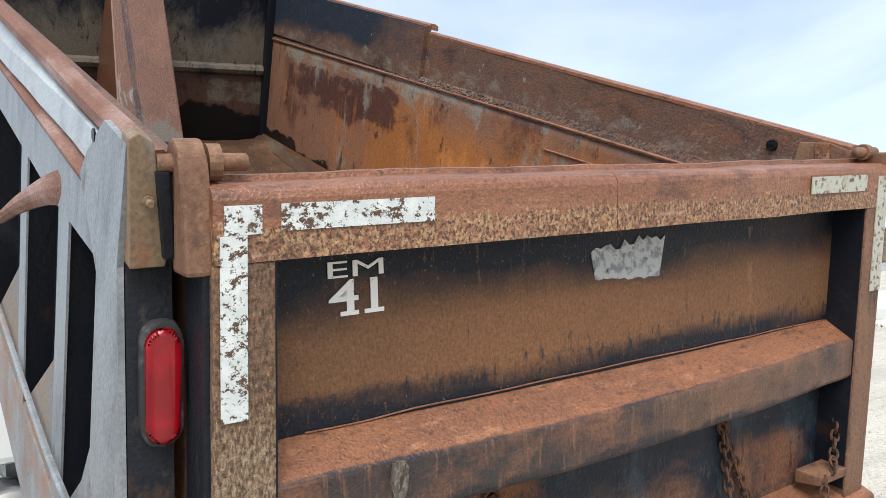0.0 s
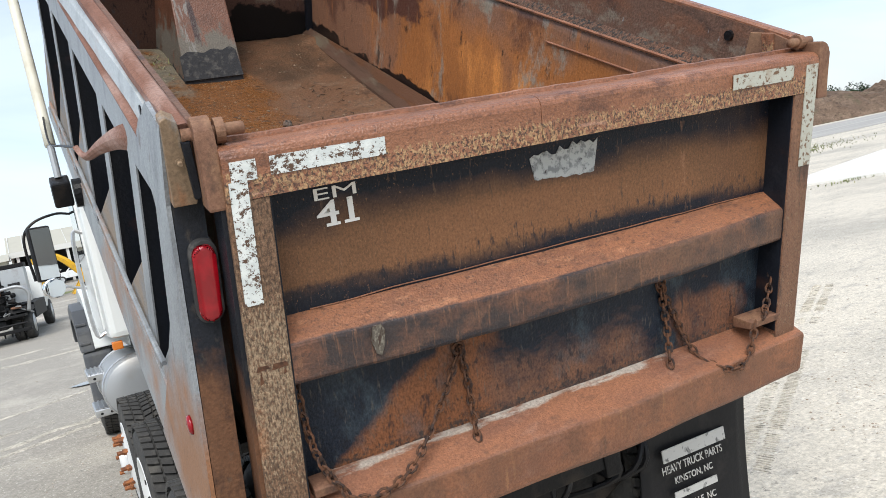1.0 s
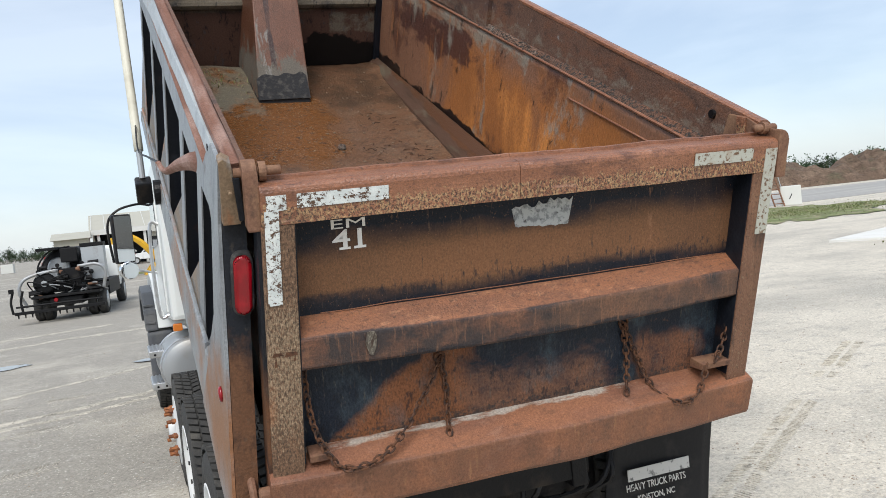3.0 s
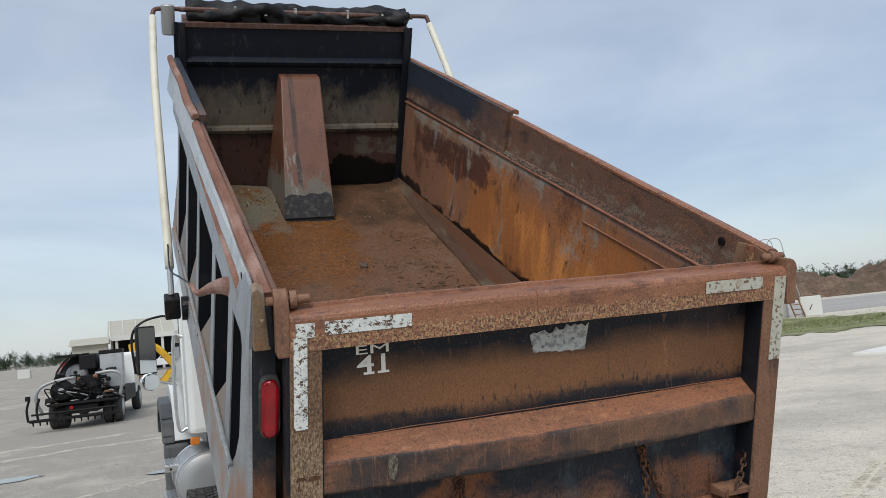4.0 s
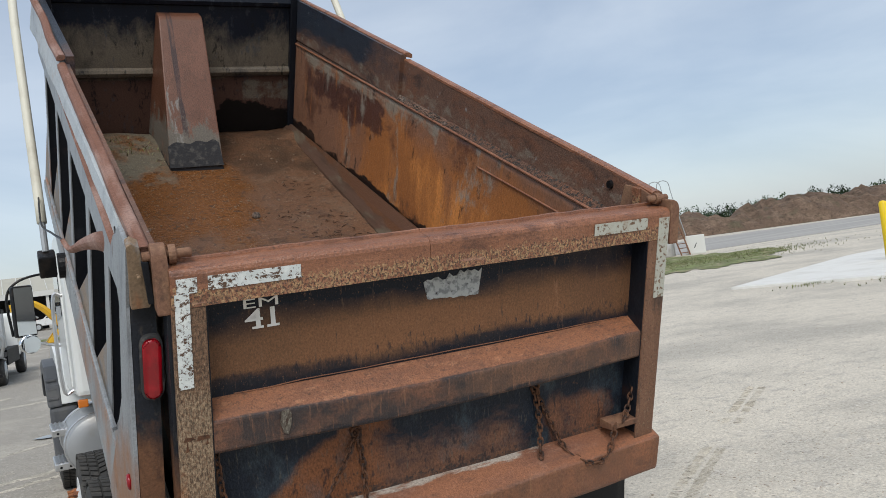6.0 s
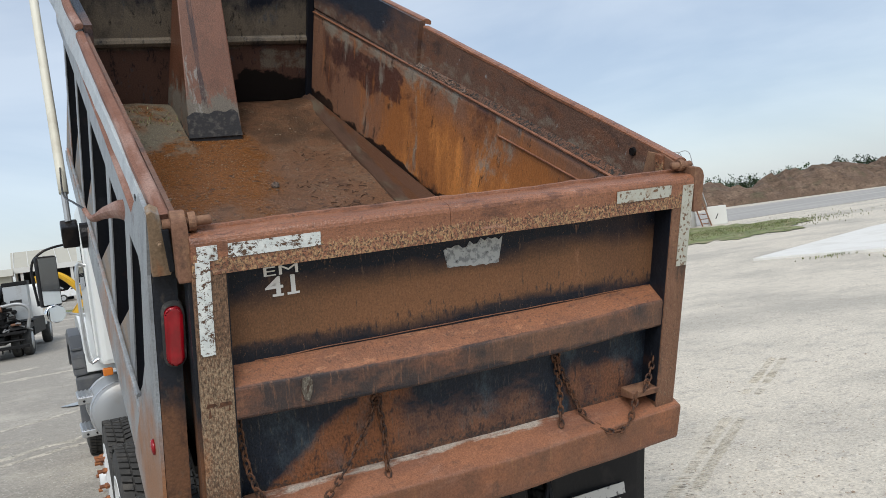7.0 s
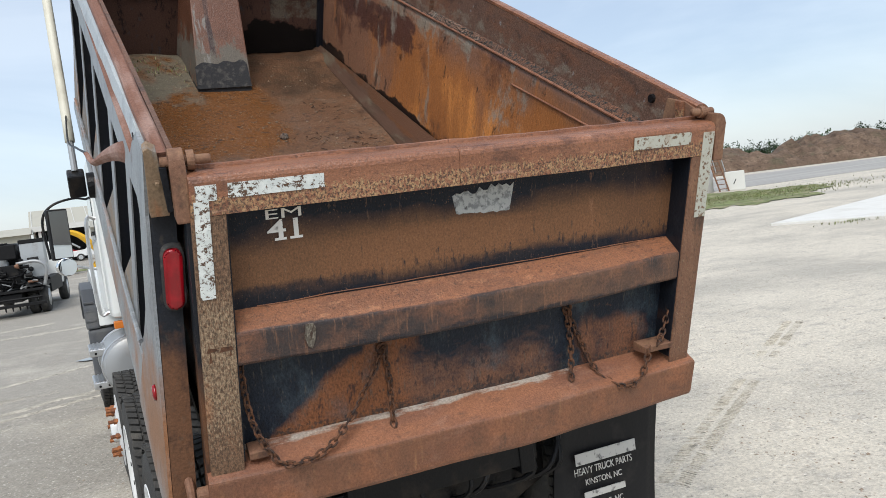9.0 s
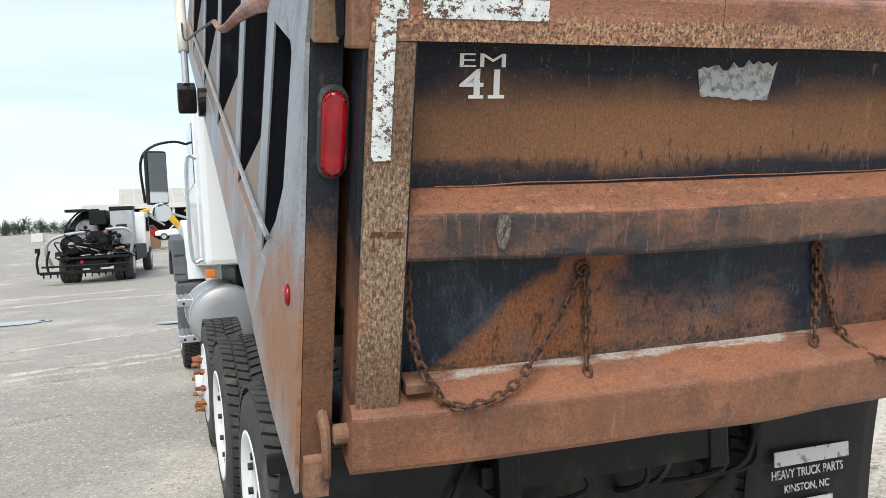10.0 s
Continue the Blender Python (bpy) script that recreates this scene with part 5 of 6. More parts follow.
for s in (-1, 1):
    # black paint on sheet and rib sides also carries the pockets' shadow
    body_part("side_skin", slab(s, [(0.06, -0.25), (FRONT, -0.25), (FRONT, -1.5), (0.06, -1.3)], -0.1, -0.085), side_paint, "black outer side sheet")
    for u in RIB_AT:
        lean = 0.06
        rib = body_part("side_rib", slab(s, [(u + 0.01, -0.27), (u + 0.13, -0.27), (u + 0.13 - lean, foot_line(u) - 0.02), (u + 0.01 - lean, foot_line(u) - 0.02)], -0.096, -0.004), side_paint, "black upright rib")
        part("rib_face", slab(s, [(u, -0.27), (u + 0.14, -0.27), (u + 0.14 - lean, foot_line(u) - 0.01), (u - lean, foot_line(u) - 0.01)], -0.006, 0.0), rib_paint, rib, "chalky grey rib face", BM)
    body_part("belt_band", slab(s, [(0.1, -0.135), (FRONT, -0.135), (FRONT, -0.3), (0.7, -0.285), (0.1, -0.25)], -0.03, 0.001), rib_paint, "chalky grey band under the belt")
    ends = [0.1] + [r + 0.14 for r in RIB_AT]
    for k, u in enumerate(ends):
        hi = (RIB_AT + [FRONT])[k]
        low = foot_line(hi)
        # a folded gusset that fills the pocket's rear half: an upper facet that catches the light and a long lower one
        bm = bmesh.new()
        def skin_at(uu, vv, o):
            return bm.verts.new((s * (1.2 - 0.055 * vv + o), uu, vv))
        w = min(0.24, (hi - u) * 0.5)
        a, b, c = skin_at(u, -0.4 - 0.04 * (k > 0), -0.004), skin_at(u, -0.66 - 0.05 * (k > 0), -0.004), skin_at(u + w, -0.56, -0.09)
        d, e = skin_at(u - 0.02, -0.42, -0.094), skin_at(u - 0.02, -0.7, -0.094)
        for f in ((a, c, b), (a, d, c), (b, c, e), (a, b, e, d), (d, e, c)):
            bm.faces.new(f)
        body_part("pocket_gusset", bm, dust_tan, "dusty folded gusset in the pocket")
        body_part("pocket_foot", slab(s, [(u - 0.03, -0.64 - 0.05 * (k > 0)), (hi - 0.05, low), (hi - 0.05, low - 0.05), (u - 0.06, low - 0.03)], -0.03, -0.002), dust_tan if k else rib_paint, "sloping plate in the pocket's foot")
    body_part("bottom_rail", slab(s, [(0.06, -1.02), (FRONT, foot_line(FRONT) + 0.02), (FRONT, -1.56), (2.6, -1.46), (0.9, -1.42), (-0.1, -1.36)], -0.12, 0.004), rib_paint, "broad bottom rail in chalky grey")
    body_part("belt_rail", a_prism([(s * 1.105, -0.14), (s * 1.212, -0.14), (s * 1.214, -0.128), (s * 1.15, -0.095), (s * 1.105, -0.095)], 1, 0.12, FRONT), rail_side, "rusted belt ledge")
    bm = bmesh.new()
    for k in range(23):
        u = 0.14 + (FRONT - 0.14) * k / 22
        dent = 0.012 * noise.noise((u * 1.7, 3, s))
        top = -0.047 + 0.033 * u + (0.045 if u > JOIN else 0.0)
        ring = [bm.verts.new((s * x, u, v)) for x, v in ((1.121, -0.097), (1.186 + dent, -0.097), (1.176 + dent, -0.03), (1.15, top), (1.121, top))]
        if k:
            for q in range(5):
                bm.faces.new((last[q], last[(q + 1) % 5], ring[(q + 1) % 5], ring[q]))
        else:
            bm.faces.new(ring)
        last = ring
    bm.faces.new(last[::-1])
    body_part("board_plate", bm, board_paint, "chalky white sloping board plate")
    bar_line = [(0.26, -0.9), (0.6, -0.95), (1.27, -1.0), (1.87, -1.04), (3.0, -1.13), (4.4, -1.25)]
    body_part("trim_bar", a_tube(bow([(s * (1.214 - 0.055 * v), u, v) for u, v in bar_line], 5), 0.01, 6), rib_paint, "thin bent bar across the ribs")


# rear corner posts, their rear faces running beside the gate
def rear(v):
    return -0.01 + 0.345 * (v + 0.2)


for s in (-1, 1):
    if s > 0:
        body_part("corner_post", a_prism([(rear(-0.19) + 0.06, -0.19), (0.1, -0.19), (0.11, -1.3), (rear(-1.3) + 0.1, -1.3)], 0, 0.96, 1.06, bevel=0.006), post_paint, "black corner post with rubbed rust")
        continue
    post = body_part("corner_post", slab(s, [(rear(-0.19), -0.19), (0.1, -0.19), (0.11, -1.3), (-0.1, -1.36), (rear(-1.34), -1.34)], -0.088, -0.006), post_paint, "black corner post with rubbed rust")
    body_part("post_head", a_prism([(s * 1.205, 0.045), (s * 1.19, 0.055), (s * 1.165, 0.04), (s * 1.14, -0.165), (s * 1.146, -0.19), (s * 1.206, -0.19)], 1, -0.05, 0.02, bevel=0.003), head_tan, "tan hinge plate on the post head")
    body_part("head_strap", a_prism([(s * 1.165, -0.01), (s * 1.142, -0.01), (s * 1.132, -0.17), (s * 1.152, -0.172)], 1, -0.064, -0.048, bevel=0.003), post_paint, "dark retaining strap")
    body_part("post_side", slab(s, [(rear(-0.2), -0.2), (-0.03, 0.03), (0.16, 0.035), (0.3, -0.06), (0.36, -0.12), (0.15, -0.27), (0.11, -0.65), (0.3, -1.03), (0.5, -1.4), (0.0, -1.4), (rear(-1.34), -1.345)], -0.004, 0.008), post_grey, "chalky grey side plate of the post")
    body_part("plate_hole", a_lathe([(s * 1.209 - 0.002, 0.014), (s * 1.209 + 0.002, 0.014)], (0, 0.24, -0.012), 10), black_frame)
    # tail lamp with its rubber ring, set into the post's rear face
    def oval(w, h, y0, y1, bev, n=28):
        pts = [(s * 1.158 + w * math.copysign(abs(math.cos(t)) ** 0.8, math.cos(t)), -0.405 + (h - w) * math.copysign(1, math.sin(t)) * (abs(math.sin(t)) > 1e-6) + w * math.sin(t)) for t in (2 * math.pi * k / n + 0.01 for k in range(n))]
        bm = a_prism(pts, 1, y0, y1, bevel=bev)
        for v in bm.verts:
            v.co.y += rear(v.co.z)
            v.co.x += s * -0.055 * (v.co.z + 0.405)
        return bm
    lamp = body_part("tail_lamp", oval(0.039, 0.11, -0.018, 0.03, 0.006), lamp_ring, "weathered black rubber lamp ring")
    part("lens", oval(0.031, 0.1, -0.032, 0.0, 0.01), red_lens, lamp, "glossy red oval lens", BM, True)
    body_part("side_marker", a_lathe([(s * 1.256, 0.032), (s * 1.266, 0.029), (s * 1.27, 0.014)], (0, -0.085, -0.895), 18), red_lens, "small round red marker", True)
    # latch hook below the post
    body_part("latch_box", slab(s, [(rear(-1.24) - 0.03, -1.24), (rear(-1.24) + 0.05, -1.24), (rear(-1.34) + 0.05, -1.34), (rear(-1.34) - 0.03, -1.34)], -0.08, -0.012), hinge_rust, "rusted latch box")
    body_part("latch_hook", a_tube(bow([(s * 1.2, rear(-1.13) + 0.02, -1.13), (s * 1.2, rear(-1.15) - 0.035, -1.15), (s * 1.2, rear(-1.2) - 0.05, -1.21), (s * 1.198, rear(-1.28) - 0.035, -1.28)], 4), [0.017 - 0.0005 * k for k in range(13)], 8), hinge_rust, "curved rusted latch hook")
body_part("rear_sill", a_box(-1.06, 1.06, -0.02, 0.06, SILL - 0.2, SILL + 0.0), hinge_rust, "rusted rear sill of the bed")

# small fittings at the left and right rail ends
for s in (-1,):
    body_part("bolt", a_lathe([(-0.1, 0.006), (-0.097, 0.007), (-0.085, 0.007), (-0.084, 0.011), (-0.06, 0.011)], (s * 1.175, 0.03, -0.065), 8, axis=1), head_tan, "pale bolt")
body_part("hinge_bracket", a_prism([(-0.07, -0.26), (0.2, -0.24), (0.2, -0.02), (0.1, 0.0), (-0.07, -0.02)], 0, 1.095, 1.112, bevel=0.003), hinge_rust, "brown hinge bracket plate")
body_part("bracket_strap", a_prism([(0.02, -0.2), (0.06, -0.22), (0.14, -0.01), (0.09, 0.0)], 0, 1.083, 1.0945, bevel=0.002), rail_rust, "diagonal rusted strap")
body_part("rail_hole", a_lathe([(OUT - 0.03, 0.02), (OUT - 0.016, 0.022)], (0, 0.3, -0.055), 12), black_frame)
horn_line = bow([(-1.2, 0.6, -0.22), (-1.235, 0.74, -0.27), (-1.28, 0.92, -0.36), (-1.32, 1.08, -0.45), (-1.34, 1.2, -0.45)], 5)


def horn(a, b):
    p = horn_line[round(a * (len(horn_line) - 1))]
    w = 0.08 * (1 - a) ** 1.2 + 0.012
    return (p.x - 0.012 * math.sin(math.pi * b), p.y + w * (b - 0.5) * 0.45, p.z + w * (b - 0.5))


body_part("tarp_horn", sheet(bmesh.new(), horn, len(horn_line) - 1, 4, (0.008, 0, 0)), rail_side, "curved rusted blade on the body side")

body_part("cable", a_tube(bow([(-1.34, 1.2, -0.45), (-1.37, 1.7, -0.62), (-1.4, 2.4, -0.85), (-1.385, 3.1, -0.93)], 6), 0.006, 5), rubber_black, "thin black cable to the tarp arm")

# --- tarp gear: swing arms, pivots, roller and bunched tarp
for s in (-1, 1):
    px = -1.385 if s < 0 else 1.31
    body_part("arm_pivot", a_box(px - 0.055, px + 0.055, 2.74, 2.88, -1.4, -1.24, bevel=0.016), black_frame, "dark spring housing of the tarp arm")
    body_part("pivot_bracket", a_lathe([(s * 1.26, 0.09), (s * 1.32, 0.09)], (0, 2.82, -1.35), 18), black_frame, "black pivot disc")
    body_part("swing_arm", a_tube([(px, 2.84, -1.24), (px, 2.96, -1.06)], 0.022, 10), steel_grey, "bare steel end of the tarp arm")
    body_part("swing_arm", a_tube(bow([(px, 2.95, -1.07), (px, 3.7, -0.42), (px - s * 0.005, 4.4, 0.13), (px - s * 0.03, 4.98, 0.56)], 6), 0.033, 10), arm_cream, "cream painted tarp arm", True)
    body_part("arm_elbow", a_tube(bow([(px - s * 0.03, 4.97, 0.55), (px - s * 0.05, 5.02, 0.62), (s * 1.25, 5.05, 0.63), (s * 1.1, 5.06, 0.63)], 4), 0.021, 8), steel_rod, "brown pipe end", True)
body_part("roller_tube", a_tube([(-1.12, 5.06, 0.63), (1.12, 5.06, 0.62)], 0.024, 10), steel_rod, "brown tarp roller pipe")
body_part("tarp_housing", a_prism([(FRONT - 0.02, 0.48), (FRONT - 0.02, 0.52), (5.25, 0.57), (5.3, 0.48), (5.2, 0.44)], 0, -1.09, 1.06), steel_rod, "pale top edge of the headboard")
body_part("wind_motor", a_lathe([(0.4, 0.05), (0.415, 0.06), (0.66, 0.06), (0.67, 0.05)], (-1.22, 5.03, 0.0), 16, axis=2), tank_paint, "grey tarp motor")


def crumple(a, b):
    x = -1.05 + 2.12 * a
    t = 2 * math.pi * b
    r = 0.085 + 0.05 * noise.noise((x * 2.6, math.cos(t) * 0.8, math.sin(t) * 0.8)) + 0.03 * noise.noise((x * 8, math.cos(t) * 2, math.sin(t) * 2))
    drop = 0.06 * max(0, noise.noise((x * 3.1, 5, 1))) * (1 - math.sin(t))
    return (x, 5.14 + 1.5 * r * math.cos(t), 0.61 + r * math.sin(t) - drop)


bm = bmesh.new()
ring = [[bm.verts.new(crumple(i / 90, j / 20)) for j in range(20)] for i in range(91)]
for a, b in zip(ring, ring[1:]):
    for j in range(20):
        bm.faces.new((a[j], a[(j + 1) % 20], b[(j + 1) % 20], b[j]))
bm.faces.new(ring[0])
bm.faces.new(ring[-1][::-1])
body_part("tarp", bm, tarp_black, "bunched black tarp on its roller", True)
for x in (-0.62, -0.34, -0.06, 0.45, 0.8):
    body_part("tarp_clip", a_box(x - 0.012, x + 0.012, 5.03, 5.09, 0.59, 0.67, bevel=0.003), alloy)
for k, x in enumerate((-0.5, -0.28, -0.22, 0.72)):
    body_part("tarp_fold", a_prism([(x - 0.09, 0.59), (x + 0.1, 0.62), (x + 0.12, 0.49 + 0.04 * (k % 2)), (x + 0.02, 0.42 + 0.05 * (k % 3))], 1, 5.02, 5.05, bevel=0.008), tarp_black, "hanging fold of the tarp")


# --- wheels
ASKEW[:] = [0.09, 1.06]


def wheel(x, y, r=0.51, width=0.27, out=-1, front=False, lift=0.0):
    """A tyre with tread blocks, its rim and hub; out: the side that its face looks to."""
    w = width / 2
    outline = [(-0.01, r * 0.57), (-w + 0.02, r * 0.58), (-w, r * 0.6), (-w - 0.005, r * 0.72), (-w + 0.01, r * 0.9), (-w + 0.045, r * 0.965), (w - 0.045, r * 0.965), (w - 0.01, r * 0.9), (w + 0.005, r * 0.72), (w, r * 0.6), (w - 0.02, r * 0.58), (0.01, r * 0.57)]
    tyre = part("wheel", a_lathe([(x + a, b) for a, b in outline], (0, y, r - 0.012), 48), rubber, truck, "worn black truck tyre", smooth=True)
    bm = bmesh.new()
    n = 58
    for k in range(n):
        for row, off in ((-0.36, 0.0), (-0.12, 0.5), (0.12, 0.0), (0.36, 0.5)):
            if front and row in (-0.12, 0.12) and k % 1:
                continue
            a = 2 * math.pi * (k + off) / n
            turn = Matrix.Translation((x, y, r - 0.012)) @ Matrix.Rotation(-a, 4, "X")
            skew = 0.009 if row > 0 else -0.009
            half = 2 * math.pi * r / n * 0.36
            vs = []
            for z in (r * 0.955, r):
                for u, v in ((-1, -1), (1, -1), (1, 1), (-1, 1)):
                    vs.append(bm.verts.new(turn @ Vector((row * width + u * width * 0.098, v * half + u * skew, z))))
            for f in ((4, 5, 6, 7), (0, 1, 5, 4), (1, 2, 6, 5), (2, 3, 7, 6), (3, 0, 4, 7)):
                bm.faces.new([vs[i] for i in f])
    part("tread", bm, rubber, tyre)
    face = x + out * w
    deep = -0.02 if lift else 0.07
    dish = [(face - out * deep, r * 0.2), (face - out * deep, r * 0.42), (face - out * 0.02, r * 0.53), (face + out * 0.004, r * 0.575), (face + out * 0.004, r * 0.615), (face - out * 0.03, r * 0.61)]
    part("rim", a_lathe(dish, (0, y, r - 0.012), 40), dusty_white, tyre, "dusty white steel rim", smooth=True)
    hub = part("hub", a_lathe([(face - out * (deep + 0.02), r * 0.2), (face - out * (deep - 0.03), r * 0.19), (face - out * (deep - 0.045), r * 0.12)], (0, y, r - 0.012), 24), dusty_white if lift else black_frame, tyre, "wheel hub", smooth=True)
    for k in range(10):
        a = 2 * math.pi * k / 10
        part("wheel_nut", a_lathe([(face - out * (deep + 0.01), 0.024), (face - out * (deep - 0.022), 0.024), (face - out * (deep - 0.024), 0.016), (face - out * (deep - 0.06), 0.016)], (0, y + r * 0.4 * math.cos(a), r - 0.012 + r * 0.4 * math.sin(a)), 6), bolt_orange if lift else black_frame, tyre, "rusted orange wheel nut" if lift else "")
    if lift:
        tyre.location.z += lift
    return tyre


for s in (-1, 1):
    for y in (1.4, 2.76):
        wheel(s * 1.06, y, out=s)
        wheel(s * 0.735, y, out=s)
    wheel(s * 1.05, 4.05, 0.47, 0.25, out=s, lift=0.03)
    wheel(s * 1.04, 7.55, 0.52, 0.3, out=s, front=True)

# --- frame, axles, hinge and hoist
for s in (-1, 1):
    part("frame_rail", a_box(*sorted((s * 0.38, s * 0.46)), 0.75, 8.6, 0.62, 0.88, bevel=0.008), black_frame, truck, "black greasy frame rail")
for y, z in ((1.4, 0.5), (2.76, 0.5), (4.05, 0.46), (7.55, 0.5)):
    part("axle", a_tube([(-1.0, y, z), (-0.3, y, z), (0.0, y, z), (0.3, y, z), (1.0, y, z)], [0.06, 0.07, 0.17, 0.07, 0.06], 14), black_frame, truck, "greasy axle housing", smooth=True)
for y in (0.82, 2.1, 3.5, 5.2):
    part("cross_member", a_box(-0.4, 0.4, y - 0.06, y + 0.06, 0.66, 0.86, bevel=0.006), black_frame, truck)
part("rear_hinge", a_tube([(-0.62, 0.92, 0.98), (0.62, 0.92, 0.98)], 0.05, 12), black_frame, truck, "greasy rear hinge shaft")
for s in (-1, 1):
    part("hinge_block", a_prism([(0.75, 0.86), (1.15, 0.86), (1.0, 1.1), (0.86, 1.1)], 0, *sorted((s * 0.36, s * 0.5)), bevel=0.01), black_frame, truck)
    part("body_rail", a_box(*sorted((s * 0.36, s * 0.5)), 0.55, FRONT, BED - 0.28, BED - 0.051, bevel=0.006), black_frame, body, "black long sill under the bed", BM)
for k in range(9):
    part("cross_sill", a_box(-1.03, 1.03, 0.3 + 0.5 * k, 0.38 + 0.5 * k, BED - 0.2, BED - 0.051), black_frame, body, "", BM)
part("hoist_cylinder", a_tube([(0, 4.6, 0.85), (0, 4.75, 2.2), (0, 4.83, 3.1)], [0.11, 0.11, 0.07], 16), steel_grey, truck, "telescopic lift cylinder")
# mud clods and hoses about the rear axle
rnd = random.Random(31)
for k in range(7):
    x = rnd.uniform(-0.5, 0.7)
    part("air_hose", a_tube(bow([(x, 0.85, 0.85), (x + rnd.uniform(-0.2, 0.2), 0.78, 0.6), (x + rnd.uniform(-0.3, 0.3), 1.1, 0.5), (x + 0.1, 1.45, 0.62)], 6), 0.013, 6), rubber_black, truck, "drooping black air hose")
part("brake_chamber", a_lathe([(1.0, 0.05), (1.02, 0.1), (1.1, 0.11), (1.13, 0.1), (1.2, 0.1), (1.24, 0.05)], (0.38, 0.0, 0.55), 20, axis=1), black_frame, truck, "round black brake chamber", smooth=True)
part("brake_chamber", a_lathe([(1.0, 0.05), (1.02, 0.1), (1.1, 0.11), (1.13, 0.1), (1.2, 0.1), (1.24, 0.05)], (-0.38, 0.0, 0.55), 20, axis=1), black_frame, truck, "round black brake chamber", smooth=True)
part("rear_plate", a_prism([(-0.7, 0.9), (0.62, 0.9), (0.6, 0.5), (0.3, 0.36), (-0.3, 0.34), (-0.66, 0.46)], 1, 0.93, 0.97, bevel=0.01), black_frame, truck, "black greasy rear frame plate")
part("rear_light_bar", a_box(-0.5, 0.5, 0.8, 0.84, 0.66, 0.74, bevel=0.006), black_frame, truck, "black rear light bar")

# --- mud flaps with lettering
def flap(x0, x1, y, z0, z1):
    def at(a, b):
        z = z0 + (z1 - z0) * b
        return (x0 + (x1 - x0) * a + 0.14 * (z - 0.74), y + 0.015 * math.sin(3 * b) + 0.012 * math.sin(5 * a), z)
    ob = part("mud_flap", sheet(bmesh.new(), at, 10, 12, (0, 0.012, 0)), rubber_black, truck, "black rubber mud flap with white lettering", smooth=True)
    part("flap_hanger", a_box(x0 - 0.03, x1 + 0.02, y - 0.01, y + 0.03, z1 - 0.03, z1 + 0.03, bevel=0.005), black_frame, ob, "steel flap hanger")
    w = (x1 - x0) * 0.6
    xa = (x0 + x1) / 2 - w / 2 - 0.01
    part("name_bar", a_box(xa - 0.025, xa + w - 0.025, y - 0.006, y - 0.001, 0.558, 0.62), flap_white, ob, "white painted bar")
    for text, low, ww, hh in (("HEAVY TRUCK PARTS", 0.503, w * 1.02, 0.038), ("KINSTON, NC", 0.437, w * 0.64, 0.037), ("MAYSVILLE, NC", 0.302, w * 0.72, 0.039)):
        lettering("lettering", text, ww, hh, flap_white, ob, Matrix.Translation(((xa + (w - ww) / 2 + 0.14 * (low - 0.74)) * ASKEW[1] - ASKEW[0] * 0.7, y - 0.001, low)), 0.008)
    for low in (0.372, 0.238):
        part("number_bar", a_box(xa + w * 0.16 + 0.14 * (low - 0.74), xa + w * 0.84 + 0.14 * (low - 0.74), y - 0.006, y - 0.001, low, low + 0.034), flap_white, ob, "white painted bar")
    return ob


flap(0.62, 1.22, 0.8, 0.14, 0.86)
flap(-1.18, -0.58, 0.8, 0.14, 0.86)

# --- fuel tank, steps, side coils
tank = part("fuel_tank", a_lathe([(4.98, 0.14), (4.985, 0.26), (5.0, 0.275), (5.95, 0.275), (5.965, 0.26)], (-0.92, 0, 0.84), 36, axis=1), tank_paint, truck, "dusty round fuel tank", smooth=True)
for y in (5.12, 5.8):
    part("tank_strap", a_tube([(-0.92 + 0.28 * math.cos(t), y, 0.84 + 0.28 * math.sin(t)) for t in (2 * math.pi * k / 32 for k in range(32))], 0.012, 6, closed=True), alloy, tank, "metal tank strap")
part("fuel_tank", a_lathe([(4.98, 0.14), (4.985, 0.225), (5.0, 0.24), (6.45, 0.24), (6.465, 0.225)], (0.86, 0, 0.915), 36, axis=1), tank_paint, truck, "dusty round fuel tank", smooth=True)
for y, z in ((5.4, 0.96), (5.6, 0.6)):
    st = part("step", a_box(-1.28, -1.1, y, y + 0.5, z - 0.04, z + 0.03, bevel=0.008), alloy, truck, "ribbed aluminium cab step")
    for k in range(5):
        part("tread_rib", a_box(-1.27 + 0.035 * k, -1.255 + 0.035 * k, y + 0.02, y + 0.48, z + 0.028, z + 0.04), alloy, st)
    for h in (0.05, 0.45):
        part("step_hole", a_lathe([(y - 0.004, 0.012), (y + 0.004, 0.012)], (-1.19 + (h - 0.25) * 0.2, 0, z - 0.01), 8, axis=1), black_frame, st)
